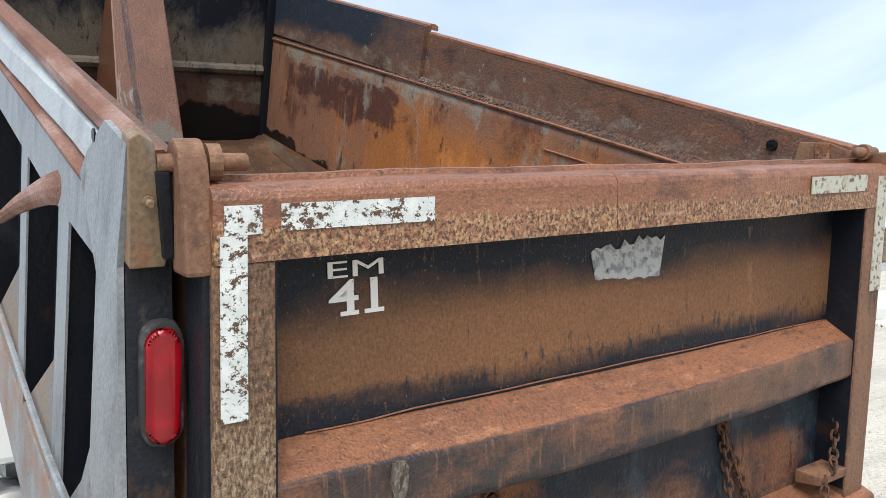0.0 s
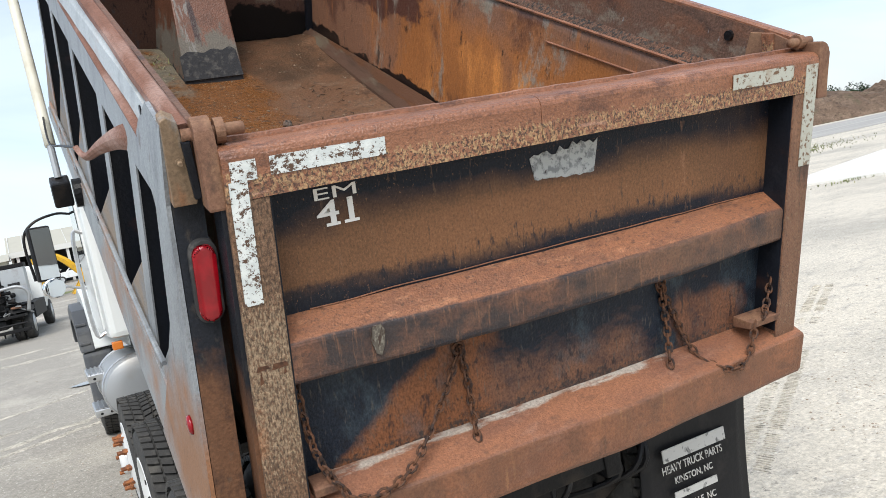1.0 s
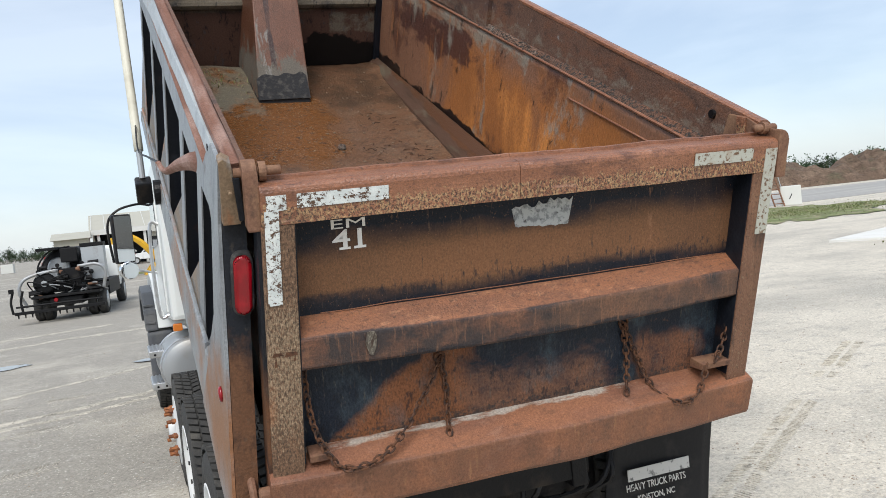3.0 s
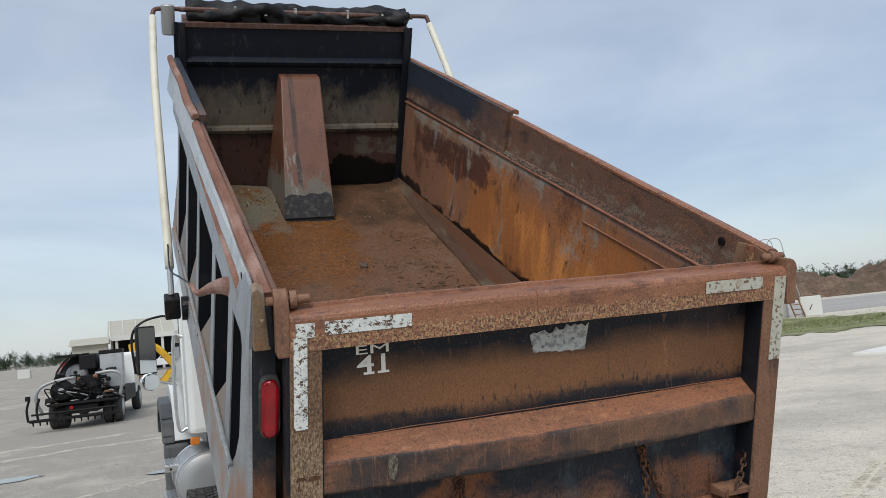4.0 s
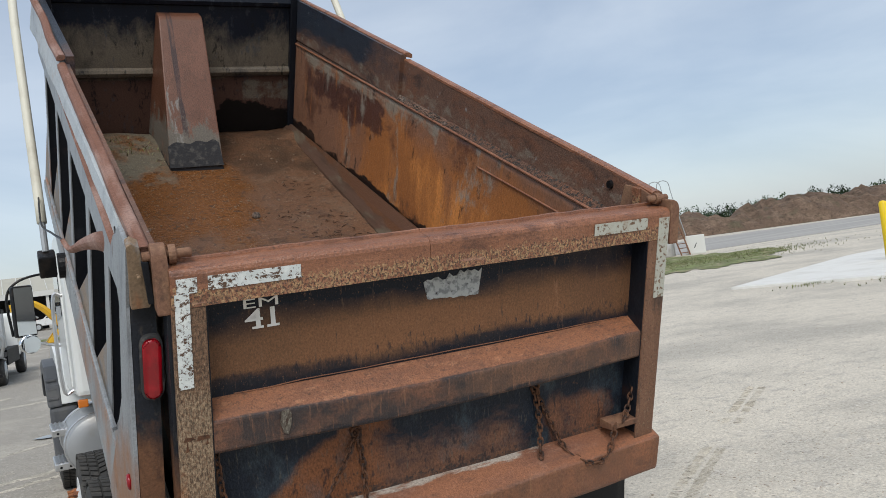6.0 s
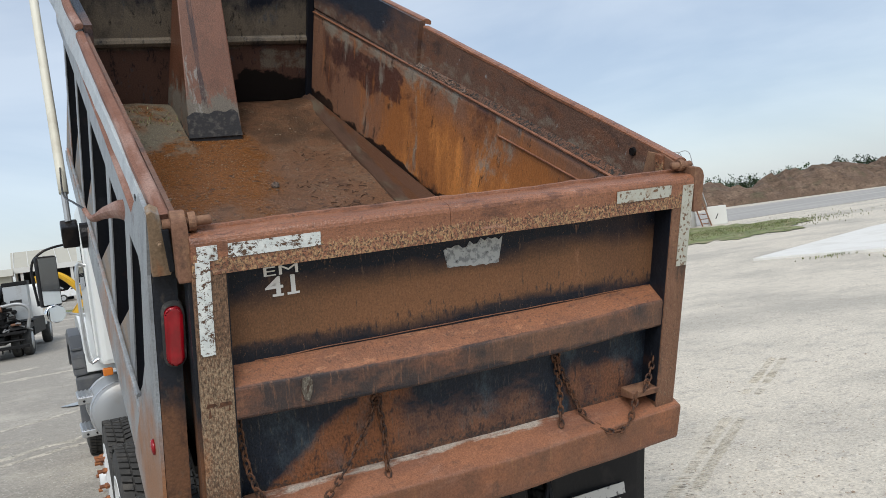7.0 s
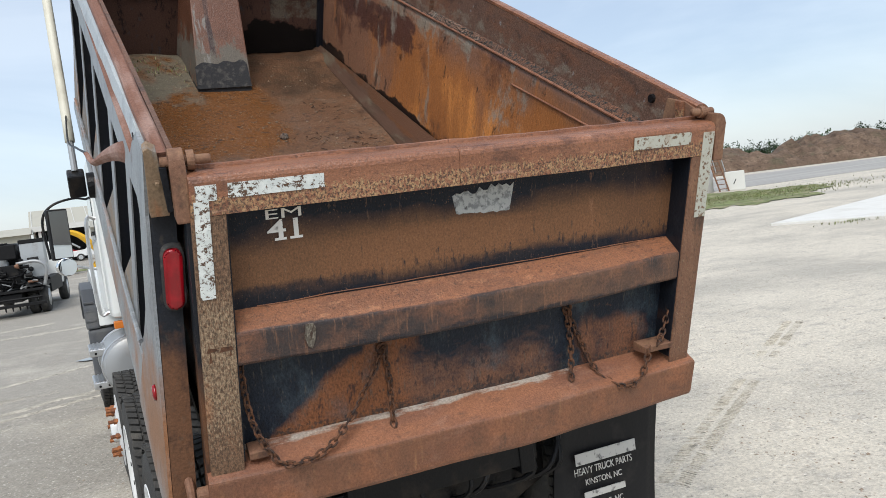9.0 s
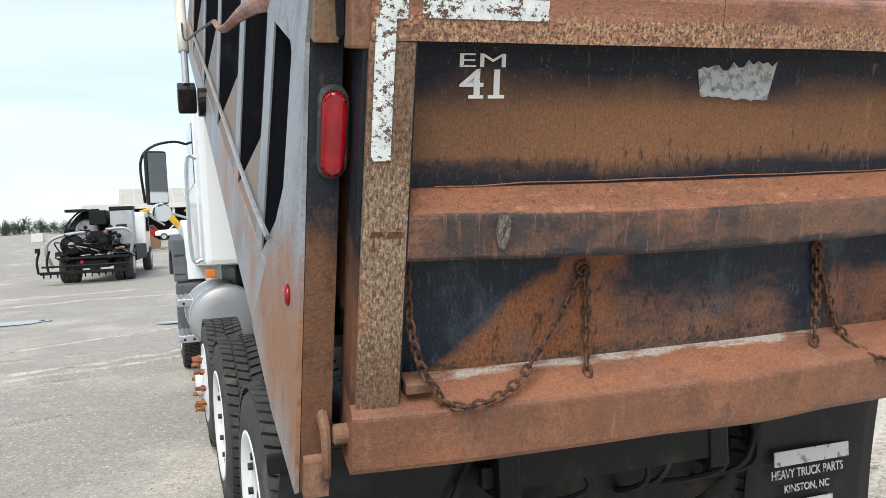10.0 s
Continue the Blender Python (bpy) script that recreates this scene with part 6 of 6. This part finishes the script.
# --- cab
cab = part("cab", a_prism([(5.0, 1.3), (6.62, 1.22), (6.75, 1.5), (6.72, 1.95), (6.35, 2.72), (6.1, 2.86), (5.08, 2.88), (5.0, 2.75)], 0, -1.06, 1.06, bevel=0.05), cab_white, truck, "white truck cab")
# black block added so that the gap under the cab stays dark
part("engine", a_box(-0.8, 0.8, 5.35, 7.0, 0.88, 1.28, bevel=0.04), black_frame, truck, "black engine block added to fill the dark gap under the cab")
part("hood", a_prism([(6.6, 1.0), (8.7, 0.95), (8.75, 1.5), (8.3, 1.78), (6.6, 2.0)], 0, -0.82, 0.82, bevel=0.06), cab_white, truck, "white sloping bonnet")
for s in (-1, 1):
    part("door", a_prism([(5.45, 1.36), (6.55, 1.3), (6.62, 1.6), (6.58, 2.0), (6.28, 2.62), (5.45, 2.66)], 0, *sorted((s * 1.058, s * 1.072))), cab_white, cab, "white cab door")
    part("door_window", a_prism([(5.55, 2.05), (6.5, 2.0), (6.24, 2.56), (5.55, 2.6)], 0, *sorted((s * 1.07, s * 1.078))), dark_glass, cab, "dark side window")
    part("grab_rail", a_tube(bow([(s * 1.07, 5.2, 1.35), (s * 1.15, 5.2, 1.4), (s * 1.15, 5.2, 2.2), (s * 1.07, 5.2, 2.25)], 5), 0.017, 8), alloy, cab, "bright grab rail")
    part("marker_lamp", a_box(*sorted((s * 0.98, s * 1.06)), 5.02, 5.1, 1.2, 1.27, bevel=0.01), amber, cab, "amber side marker")
    # fender and its grey flare
    part("fender", a_prism([(6.63, 1.08), (6.68, 1.4), (6.92, 1.62), (7.4, 1.72), (8.0, 1.64), (8.3, 1.2), (8.2, 1.1), (7.9, 1.45), (7.4, 1.52), (7.02, 1.42), (6.82, 1.08)], 0, *sorted((s * 0.78, s * 1.13)), bevel=0.012), cab_white, truck, "white front fender")
    flare = part("fender_flare", a_prism([(6.62, 1.06), (6.66, 1.3), (6.86, 1.5), (7.4, 1.56), (8.0, 1.48), (8.28, 1.1), (8.1, 1.05), (7.86, 1.34), (7.4, 1.42), (7.0, 1.34), (6.84, 1.06)], 0, *sorted((s * 1.12, s * 1.25)), bevel=0.02), grey_plastic, truck, "grey plastic fender flare")
    for h in (1.14, 1.24, 1.34):
        part("flare_rib", a_box(*sorted((s * 1.15, s * 1.248)), 6.6 + (h - 1.06) * 0.28, 6.7 + (h - 1.06) * 0.28, h, h + 0.025, bevel=0.006), grey_plastic, flare)
    part("splash_panel", a_box(*sorted((s * 0.98, s * 1.24)), 6.6, 6.82, 0.42, 1.05, bevel=0.035), grey_plastic, truck, "grey plastic panel behind the wheel")
    # mirror
    swing = Matrix.Translation((s * 1.37, 6.32, 0)) @ Matrix.Rotation(radians(s * -20), 4, "Z")
    m = part("mirror", a_box(-0.1, 0.1, -0.04, 0.04, 1.88, 2.42, bevel=0.025, turn=swing), black_frame, truck, "tall black door mirror")
    part("mirror_glass", a_box(-0.085, 0.085, -0.046, -0.041, 1.9, 2.4, turn=swing), mirror_glass, m, "mirror glass")
    bm = a_lathe([(-0.055, 0.085), (-0.05, 0.1), (0.01, 0.09), (0.04, 0.04)], (0.01, 0, 1.8), 24, axis=1)
    bmesh.ops.transform(bm, matrix=swing, verts=bm.verts)
    part("convex_mirror", bm, mirror_glass, m, "round convex mirror", smooth=True)
    part("mirror_arm", a_tube(bow([(s * 1.06, 6.5, 2.5), (s * 1.2, 6.4, 2.52), (s * 1.4, 6.34, 2.46), (s * 1.5, 6.34, 2.3), (s * 1.48, 6.34, 1.9)], 6), 0.013, 8), black_frame, m, "thin mirror arm")
    part("mirror_arm", a_tube([(s * 1.06, 6.5, 1.72), (s * 1.4, 6.34, 1.84)], 0.013, 8), alloy, m, "thin mirror arm")
part("rear_window", a_box(-0.55, 0.55, 4.985, 5.001, 2.1, 2.6, bevel=0.004), dark_glass, cab, "dark rear window")
part("windscreen", a_prism([(6.71, 2.0), (6.36, 2.68), (6.37, 2.69), (6.73, 2.0)], 0, -0.95, 0.95), dark_glass, cab, "dark windscreen")
part("bumper", a_box(-1.15, 1.15, 8.72, 8.86, 0.45, 0.8, bevel=0.04), alloy, truck, "bright front bumper")

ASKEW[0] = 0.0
FAR[0] = TURN
# ---------------------------------------------------------------- tack truck parked behind
TM = Matrix.Translation((-2.75, 23.6, 0)) @ Matrix.Rotation(radians(-7), 4, "Z") @ Matrix.Scale(0.91, 4)
spray = empty_thing("spray_truck", (-2.75, 25.0, 0), "black tar-stained spray tank truck with a white cab", "truck")


def sp(name, bm, material, label="", parent=None, smooth=False):
    return part(name, bm, material, parent or spray, label, TM, smooth)


tank_b = sp("tank", a_lathe([(0.95, 0.5), (1.0, 0.72), (1.04, 0.78), (4.6, 0.78), (4.66, 0.6)], (-0.1, 0, 1.72), 32, axis=1), tar_black, "glossy black tar tank", smooth=True)
sp("tank_door", a_lathe([(0.9, 0.34), (0.94, 0.38), (0.98, 0.38)], (-0.3, 0, 1.78), 24, axis=1), steel_grey, "pale round tank end plate", tank_b)
for x in (-0.85, -0.72):
    sp("tank_hoop", a_tube(bow([(x, 0.7, 1.4), (x - 0.05, 0.6, 1.9), (x + 0.35, 0.7, 2.4), (x + 0.8, 1.1, 2.5)], 6), 0.03, 8), tar_black, "black hoop pipe", tank_b)
sp("control_cabinet", a_box(0.55, 1.28, 0.35, 0.95, 1.25, 2.42, bevel=0.02), steel_grey, "tall pale grey control cabinet")
sp("cabinet_lid", a_box(0.53, 1.3, 0.33, 0.97, 2.42, 2.56, bevel=0.02), tar_black, "black cabinet lid")
sp("walkway", a_box(-0.9, -0.25, 0.5, 1.2, 2.42, 2.52, bevel=0.01), tar_black, "black top walkway")
sp("valve_block", a_box(-0.12, 0.42, 0.35, 0.8, 1.95, 2.45, bevel=0.03), tar_black, "oily black valve block")
sp("engine", a_box(-0.5, 0.5, 0.15, 0.95, 0.95, 1.45, bevel=0.05), tar_black, "oily pump engine")
fan = sp("fan_shroud", a_lathe([(0.0, 0.28), (0.03, 0.36), (0.2, 0.36), (0.24, 0.3)], (-0.65, 0, 1.3), 28, axis=1), tar_black, "round black fan shroud", smooth=True)
sp("fan_hub", a_lathe([(-0.03, 0.1), (0.02, 0.12)], (-0.65, 0, 1.3), 16, axis=1), steel_grey, "grey hub", fan)
sp("radiator", a_box(-0.2, 0.6, 0.1, 0.25, 1.35, 1.75, bevel=0.02), tar_black)
rnd = random.Random(77)
for k in range(34):
    x, z = rnd.uniform(-1.0, 1.0), rnd.uniform(0.75, 1.9)
    sp("pump_fitting", a_lathe([(0.1, rnd.uniform(0.03, 0.08)), (rnd.uniform(0.2, 0.45), rnd.uniform(0.04, 0.11))], (x, rnd.uniform(-0.05, 0.2), z), 10, axis=k % 2), tar_black if k % 7 else hinge_rust)
for k in range(16):
    x = rnd.uniform(-0.9, 0.9)
    z = rnd.uniform(0.9, 1.6)
    sp("hose", a_tube(bow([(x, 0.1, z), (x + rnd.uniform(-0.3, 0.3), -0.1, z + rnd.uniform(-0.1, 0.35)), (x + rnd.uniform(-0.7, 0.7), 0.05, z + rnd.uniform(-0.3, 0.2)), (x + rnd.uniform(-0.8, 0.8), 0.2, z - 0.3)], 6), 0.022, 6), tar_black if k % 4 else tank_paint, "oily hose")
sp("hose", a_tube(bow([(-1.25, 0.0, 0.55), (-1.42, -0.1, 1.1), (-1.25, -0.1, 1.5), (-0.7, 0.0, 1.68), (-0.2, 0.1, 1.7)], 8), 0.055, 10), tank_paint, "thick silver sleeved hose", smooth=True)
sp("hose", a_tube(bow([(0.45, 0.0, 1.78), (1.05, -0.1, 1.8), (1.32, -0.1, 1.55), (1.2, 0.0, 0.95)], 8), 0.055, 10), tank_paint, "thick silver sleeved hose", smooth=True)
bar = sp("spray_bar", a_box(-1.55, 1.25, -0.55, -0.42, 0.36, 0.46, bevel=0.01), tar_black, "long black spray bar")
sp("spray_bar_rail", a_tube([(-1.5, -0.45, 0.62), (1.15, -0.45, 0.62)], 0.035, 8), tar_black, "black pipe", bar)
for k in range(13):
    sp("nozzle", a_lathe([(0.24, 0.018), (0.36, 0.03)], (-1.45 + 0.21 * k, -0.48, 0), 8, axis=2), tar_black, "", bar)
for x in (-1.6, -1.3):
    sp("folded_wing", a_tube(bow([(x, -0.45, 0.4), (x - 0.04, -0.42, 0.8), (x + 0.05, -0.4, 1.15)], 4), 0.04, 8), tar_black, "folded spray wing", bar)
# near-black colour for the shade inside bays and doorway
sp("wing_cap", a_box(-1.66, -1.52, -0.5, -0.38, 1.1, 1.25, bevel=0.01), tar_black, "", bar)
sp("rear_shelf", a_box(-1.05, 1.1, -0.3, 0.6, 0.82, 0.9, bevel=0.01), tar_black, "oily rear shelf")
sp("red_lamp", a_lathe([(-0.33, 0.06), (-0.3, 0.07)], (-0.3, 0, 0.72), 14, axis=1), red_lens, "small red lamp")
sp("chassis", a_box(-0.5, 0.5, -0.2, 7.2, 0.5, 0.78, bevel=0.01), tar_black, "black chassis")


def far_wheel(parent, m, x, y, r, w, mat_rim, put):
    t = put("wheel", a_lathe([(x - w, r * 0.62), (x - w, r * 0.92), (x - w * 0.7, r), (x + w * 0.7, r), (x + w, r * 0.92), (x + w, r * 0.62)], (0, y, r - 0.01), 28), rubber, "black tyre", smooth=True)
    side = 1 if x > 0 else -1
    put("rim", a_lathe([(x + side * (w - 0.1), r * 0.2), (x + side * (w - 0.02), r * 0.5), (x + side * (w + 0.005), r * 0.62)], (0, y, r - 0.01), 24), mat_rim, "pale rim", parent=t, smooth=True)
    return t


for x in (-1.0, -0.72, 0.72, 1.05):
    far_wheel(spray, TM, x, 0.75, 0.5, 0.14, dusty_white, sp)
for x in (-1.0, 1.05):
    far_wheel(spray, TM, x, 5.9, 0.5, 0.15, dusty_white, sp)
for s in (-1, 1):
    sp("mud_guard", a_prism([(0.1, 0.95), (0.15, 1.08), (1.35, 1.08), (1.4, 0.95), (1.33, 0.93), (0.2, 0.93)], 0, *sorted((s * 0.6, s * 1.2))), tar_black, "black mud guard")
cab_b = sp("cab", a_prism([(4.85, 0.75), (6.3, 0.7), (6.4, 1.5), (6.1, 2.3), (5.9, 2.42), (4.9, 2.42), (4.85, 2.3)], 0, -1.12, 1.15, bevel=0.06), cab_white, "white cab")
sp("cab_window", a_prism([(5.15, 1.6), (6.15, 1.6), (5.95, 2.2), (5.15, 2.2)], 0, 1.14, 1.156), dark_glass, "dark side window", cab_b)
sp("rear_window", a_box(-0.6, 0.7, 4.838, 4.852, 1.7, 2.2, bevel=0.004), dark_glass, "dark rear window", cab_b)
sp("hood", a_prism([(6.3, 0.65), (7.6, 0.65), (7.55, 1.25), (6.35, 1.5)], 0, -0.85, 0.88, bevel=0.06), cab_white, "white bonnet")
sp("side_box", a_box(0.6, 1.18, 1.6, 4.7, 0.6, 1.15, bevel=0.02), tar_black, "black side locker")

# ---------------------------------------------------------------- shed, machines and cars beyond
shed = empty_thing("shed", (10, 100, 0), "long pale tan metal shed with open dark bays", "building")
part("wall", a_box(-3.0, 34, 103, 103.3, 0, 4.3), shed_tan, shed, "tan sheet rear wall")
part("roof", a_prism([(92.0, 4.35), (99.5, 6.4), (107.0, 4.35), (107.0, 4.2), (99.5, 6.22), (92.0, 4.2)], 0, -3.4, 34.5), shed_tan, shed, "low-pitched pale metal roof")
part("fascia", a_box(-3.4, 34.5, 91.9, 92.1, 3.75, 4.35), shed_white, shed, "white eave fascia")
part("gable_wall", a_prism([(92.3, 0), (106.6, 0), (106.6, 4.2), (99.5, 6.2), (92.3, 4.25)], 0, -3.1, -2.9), shed_tan, shed, "tan gable wall")
# sheet added in the open bays, their inner shade as its colour
part("inner_wall", a_box(-2.9, 34, 99, 99.2, 0, 4.2), shed_dark, shed, "dark sheet for the shade inside the bays")
for k in range(8):
    part("column", a_box(-2.6 + 5 * k, -2.3 + 5 * k, 92.1, 92.4, 0, 3.8), shed_white, shed, "white steel column")
for k in range(26):
    part("roof_seam", a_prism([(92.0, 4.36), (99.5, 6.41), (99.5, 6.47), (92.0, 4.42)], 0, -3.2 + 1.45 * k, -3.12 + 1.45 * k), shed_white, shed)
annex = empty_thing("annex", (-6.5, 90, 0), "low tan annex beside the shed", "building")
part("wall", a_box(-6.9, -3.4, 88, 94, 0, 3.5), shed_tan, annex, "tan sheet wall")
part("roof", a_prism([(87.4, 3.5), (91, 4.3), (94.5, 3.5)], 0, -7.2, -3.2), shed_tan, annex, "pale metal roof")
part("door", a_box(-6.3, -5.0, 87.98, 88.05, 0, 2.4), shed_dark, annex, "dark doorway")

HM = Matrix.Translation((-0.35, 0, 0)) @ Matrix.Diagonal((1, 1, 0.88, 1))
hoe = empty_thing("backhoe", (1.3, 52, 0), "yellow backhoe loader with its boom folded", "backhoe")
part("boom", a_tube(bow([(1.9, 52, 1.2), (0.9, 52, 2.6), (0.1, 52, 3.15), (-0.7, 52, 3.0)], 6), [0.26, 0.25, 0.25, 0.25, 0.24, 0.24, 0.24, 0.23, 0.22, 0.22, 0.21, 0.2, 0.2, 0.2, 0.2, 0.19, 0.18, 0.18, 0.17], 6), plant_yellow, hoe, "yellow curved boom", m=HM)
part("dipper", a_prism([(-0.95, 3.1), (-0.55, 3.2), (-0.35, 1.2), (-0.75, 1.1)], 1, 51.85, 52.15, bevel=0.03), plant_yellow, hoe, "yellow dipper arm", m=HM)
part("bucket", a_prism([(-0.85, 1.2), (-0.3, 1.2), (0.3, 0.7), (0.25, 0.25), (-0.3, 0.12), (-0.6, 0.5)], 1, 51.6, 52.4, bevel=0.04), hinge_rust, hoe, "rusty digging bucket", m=HM)
part("ram", a_tube([(0.6, 52.1, 1.9), (-0.6, 52.1, 2.9)], 0.07, 8), steel_grey, hoe, "bright ram", m=HM)
for s in (51.0, 53.0):
    part("stabiliser", a_prism([(1.5, 0.9), (1.75, 0.9), (1.35, 0.02), (0.9, 0.02)], 1, s - 0.12, s + 0.12, bevel=0.02), plant_yellow, hoe, "yellow stabiliser leg", m=HM)
part("chassis", a_box(1.7, 5.4, 51.3, 52.7, 0.7, 1.5, bevel=0.08), plant_yellow, hoe, "yellow chassis", m=HM)
part("cab", a_box(2.1, 3.6, 51.3, 52.7, 1.5, 2.9, bevel=0.06), dark_glass, hoe, "glazed cab", m=HM)
part("cab_roof", a_box(1.95, 3.75, 51.2, 52.8, 2.9, 3.05, bevel=0.03), plant_yellow, hoe, "yellow cab roof", m=HM)
for x, r in ((2.5, 0.75), (4.9, 0.5)):
    for y in (51.1, 52.9):
        w = part("wheel", a_lathe([(y - 0.2, r * 0.6), (y - 0.2, r), (y + 0.2, r), (y + 0.2, r * 0.6)], (x, 0, r), 24, axis=1), rubber, hoe, "black tyre", m=HM, smooth=True)
        part("rim", a_lathe([(y - 0.21, r * 0.3), (y - 0.205, r * 0.6), (y + 0.205, r * 0.6), (y + 0.21, r * 0.3)], (x, 0, r), 20, axis=1), plant_yellow, w, "yellow rim", m=HM, smooth=True)


def pickup(name, x, y, turn, paint, label, group=""):
    """A plain pickup truck, 5.4 m long, its nose along +x before it is turned."""
    m = Matrix.Translation((x, y, 0)) @ Matrix.Rotation(radians(turn), 4, "Z")
    root = empty_thing(name, (x, y, 0), label, "car", group)

    def cp(n, bm, mat, lab="", parent=None, smooth=False):
        return part(n, bm, mat, parent or root, lab, m, smooth)
    cp("body", a_prism([(-2.6, 0.5), (2.6, 0.5), (2.65, 0.95), (2.4, 1.1), (1.2, 1.2), (-2.6, 1.15)], 1, -0.95, 0.95, bevel=0.07), paint, "painted lower body")
    c = cp("cabin", a_prism([(-0.9, 1.15), (1.2, 1.18), (0.6, 1.78), (-0.7, 1.82)], 1, -0.85, 0.85, bevel=0.06), paint, "painted cabin")
    for s in (-1, 1):
        cp("side_window", a_prism([(-0.75, 1.28), (0.95, 1.28), (0.5, 1.68), (-0.62, 1.7)], 1, *sorted((s * 0.84, s * 0.862))), dark_glass, "dark window", c)
    for wx in (-1.65, 1.7):
        for s in (-1, 1):
            w = cp("wheel", a_lathe([(s * 0.72, 0.25), (s * 0.72, 0.4), (s * 0.97, 0.4), (s * 0.97, 0.25)], (wx, 0, 0.39), 22, axis=1), rubber, "black tyre", smooth=True)
            cp("rim", a_lathe([(s * 0.9, 0.05), (s * 0.975, 0.24)], (wx, 0, 0.39), 18, axis=1), alloy, "bright rim", w)
    return root


pickup("pickup", 2.9, 88.0, 178, dusty_white, "white pickup truck parked before the shed", "parked cars")
pickup("pickup", -0.6, 91.0, 12, car_red, "red pickup truck parked before the shed", "parked cars")
pickup("pickup", 8.5, 89.0, 185, dusty_white, "white pickup truck parked before the shed", "parked cars")
pickup("pickup", -9.0, 112.0, 100, car_red, "red pickup truck far off in the yard", "parked cars")
box_c = part("container", a_box(-16.2, -14.6, 122, 124.0, 0.0, 1.3, bevel=0.05), shed_white)
tagged(box_c, "small white storage container far off in the yard", "container")
flat_patch("grass", grass_mat, 3, 57, 9, 2.2, 0.02, "strip of green grass beyond the yard road", "grass", 14.0)

# ---------------------------------------------------------------- bollard, ladder and white tank beyond the gate
FAR[0] = None
tagged(part("bollard", a_lathe([(0.05, 0.13), (2.0, 0.13), (2.07, 0.1), (2.1, 0.03)], (23.35, 13.85, 0.0), 24, axis=2), post_yellow, smooth=True), "tall yellow painted steel bollard on a concrete pad", "bollard")
kerb = tagged(part("kerb_block", a_box(19.6, 24.0, 9.6, 11.0, 0.06, 0.4, bevel=0.04), concrete), "grey concrete kerb block on the pad", "kerb block")

ladder = empty_thing("ladder_stand", (37.3, 38.2, 0), "tall brown steel access ladder with handrails", "ladder")
LM = Matrix.Translation((37.3, 38.2, 0)) @ Matrix.Rotation(radians(-43), 4, "Z")
for x in (-0.3, 0.3):
    part("stringer", a_tube([(x, 0, 0), (x - 1.0, 0.0, 4.1)], 0.055, 6), hinge_rust, ladder, "brown ladder stringer", LM)
    part("handrail", a_tube(bow([(x - 0.15, 0, 1.4), (x - 0.72, 0, 4.3), (x - 0.95, 0, 5.45), (x - 1.65, 0, 5.4), (x - 1.75, 0, 4.1)], 5), 0.03, 6), steel_grey, ladder, "grey pipe handrail", LM)
for k in range(12):
    part("rung", a_tube([(-0.3 - 0.08 * k, 0, 0.33 * k + 0.2), (0.3 - 0.08 * k, 0, 0.33 * k + 0.2)], 0.03, 6), hinge_rust, ladder, "", LM)
part("platform", a_box(-2.2, -0.85, -0.6, 0.6, 4.05, 4.13), hinge_rust, ladder, "small steel platform", LM)
tank_at = LM @ Vector((-1.75, 1.0, 0))
tank_w = empty_thing("white_tank", tank_at, "white painted upright tank behind the ladder", "tank")
part("shell", a_lathe([(0.0, 1.05), (2.75, 1.05), (2.9, 0.8), (2.95, 0.1)], tank_at, 28, axis=2), dusty_white, tank_w, "white tank shell", smooth=True)
block = tagged(part("concrete_block", a_box(0.1, 1.4, 0.15, 0.95, 0.0, 1.35, bevel=0.05, turn=LM), shed_white), "white painted concrete block with dark marks", "block")
part("mark", a_prism([(0.6, 0.45), (0.66, 0.42), (0.84, 0.78), (0.8, 0.82)], 1, 0.146, 0.149), patch_black, block, "dark scuff", LM)
FAR[0] = TURN


def weeds(name, x, y, spread, count, height, seed):
    rnd = random.Random(seed)
    bm = bmesh.new()
    for k in range(count):
        p = Vector((x + rnd.gauss(0, spread), y + rnd.gauss(0, spread * 0.5), 0))
        for q in range(5):
            a, h = rnd.uniform(0, 6.28), height * rnd.uniform(0.5, 1.2)
            d = Vector((math.cos(a), math.sin(a), 0))
            tip = p + d * h * 0.5 + Vector((0, 0, h))
            side = Vector((-d.y, d.x, 0)) * 0.012
            bm.faces.new([bm.verts.new(v) for v in (p - side, p + side, tip)])
    return tagged(part(name, bm, grass_mat), "low tufts of weeds growing in the sand", "weeds", kind="stuff")


FAR[0] = None
weeds("weeds", 30.5, 29.5, 4.2, 1500, 0.12, 9)
FAR[0] = TURN
weeds("weeds", 30, 25.5, 3.0, 90, 0.12, 7)
FAR[0] = None
weeds("weeds", 18.6, 10.0, 0.9, 90, 0.08, 5)
weeds("weeds", 17.0, 12.0, 0.5, 50, 0.07, 6)
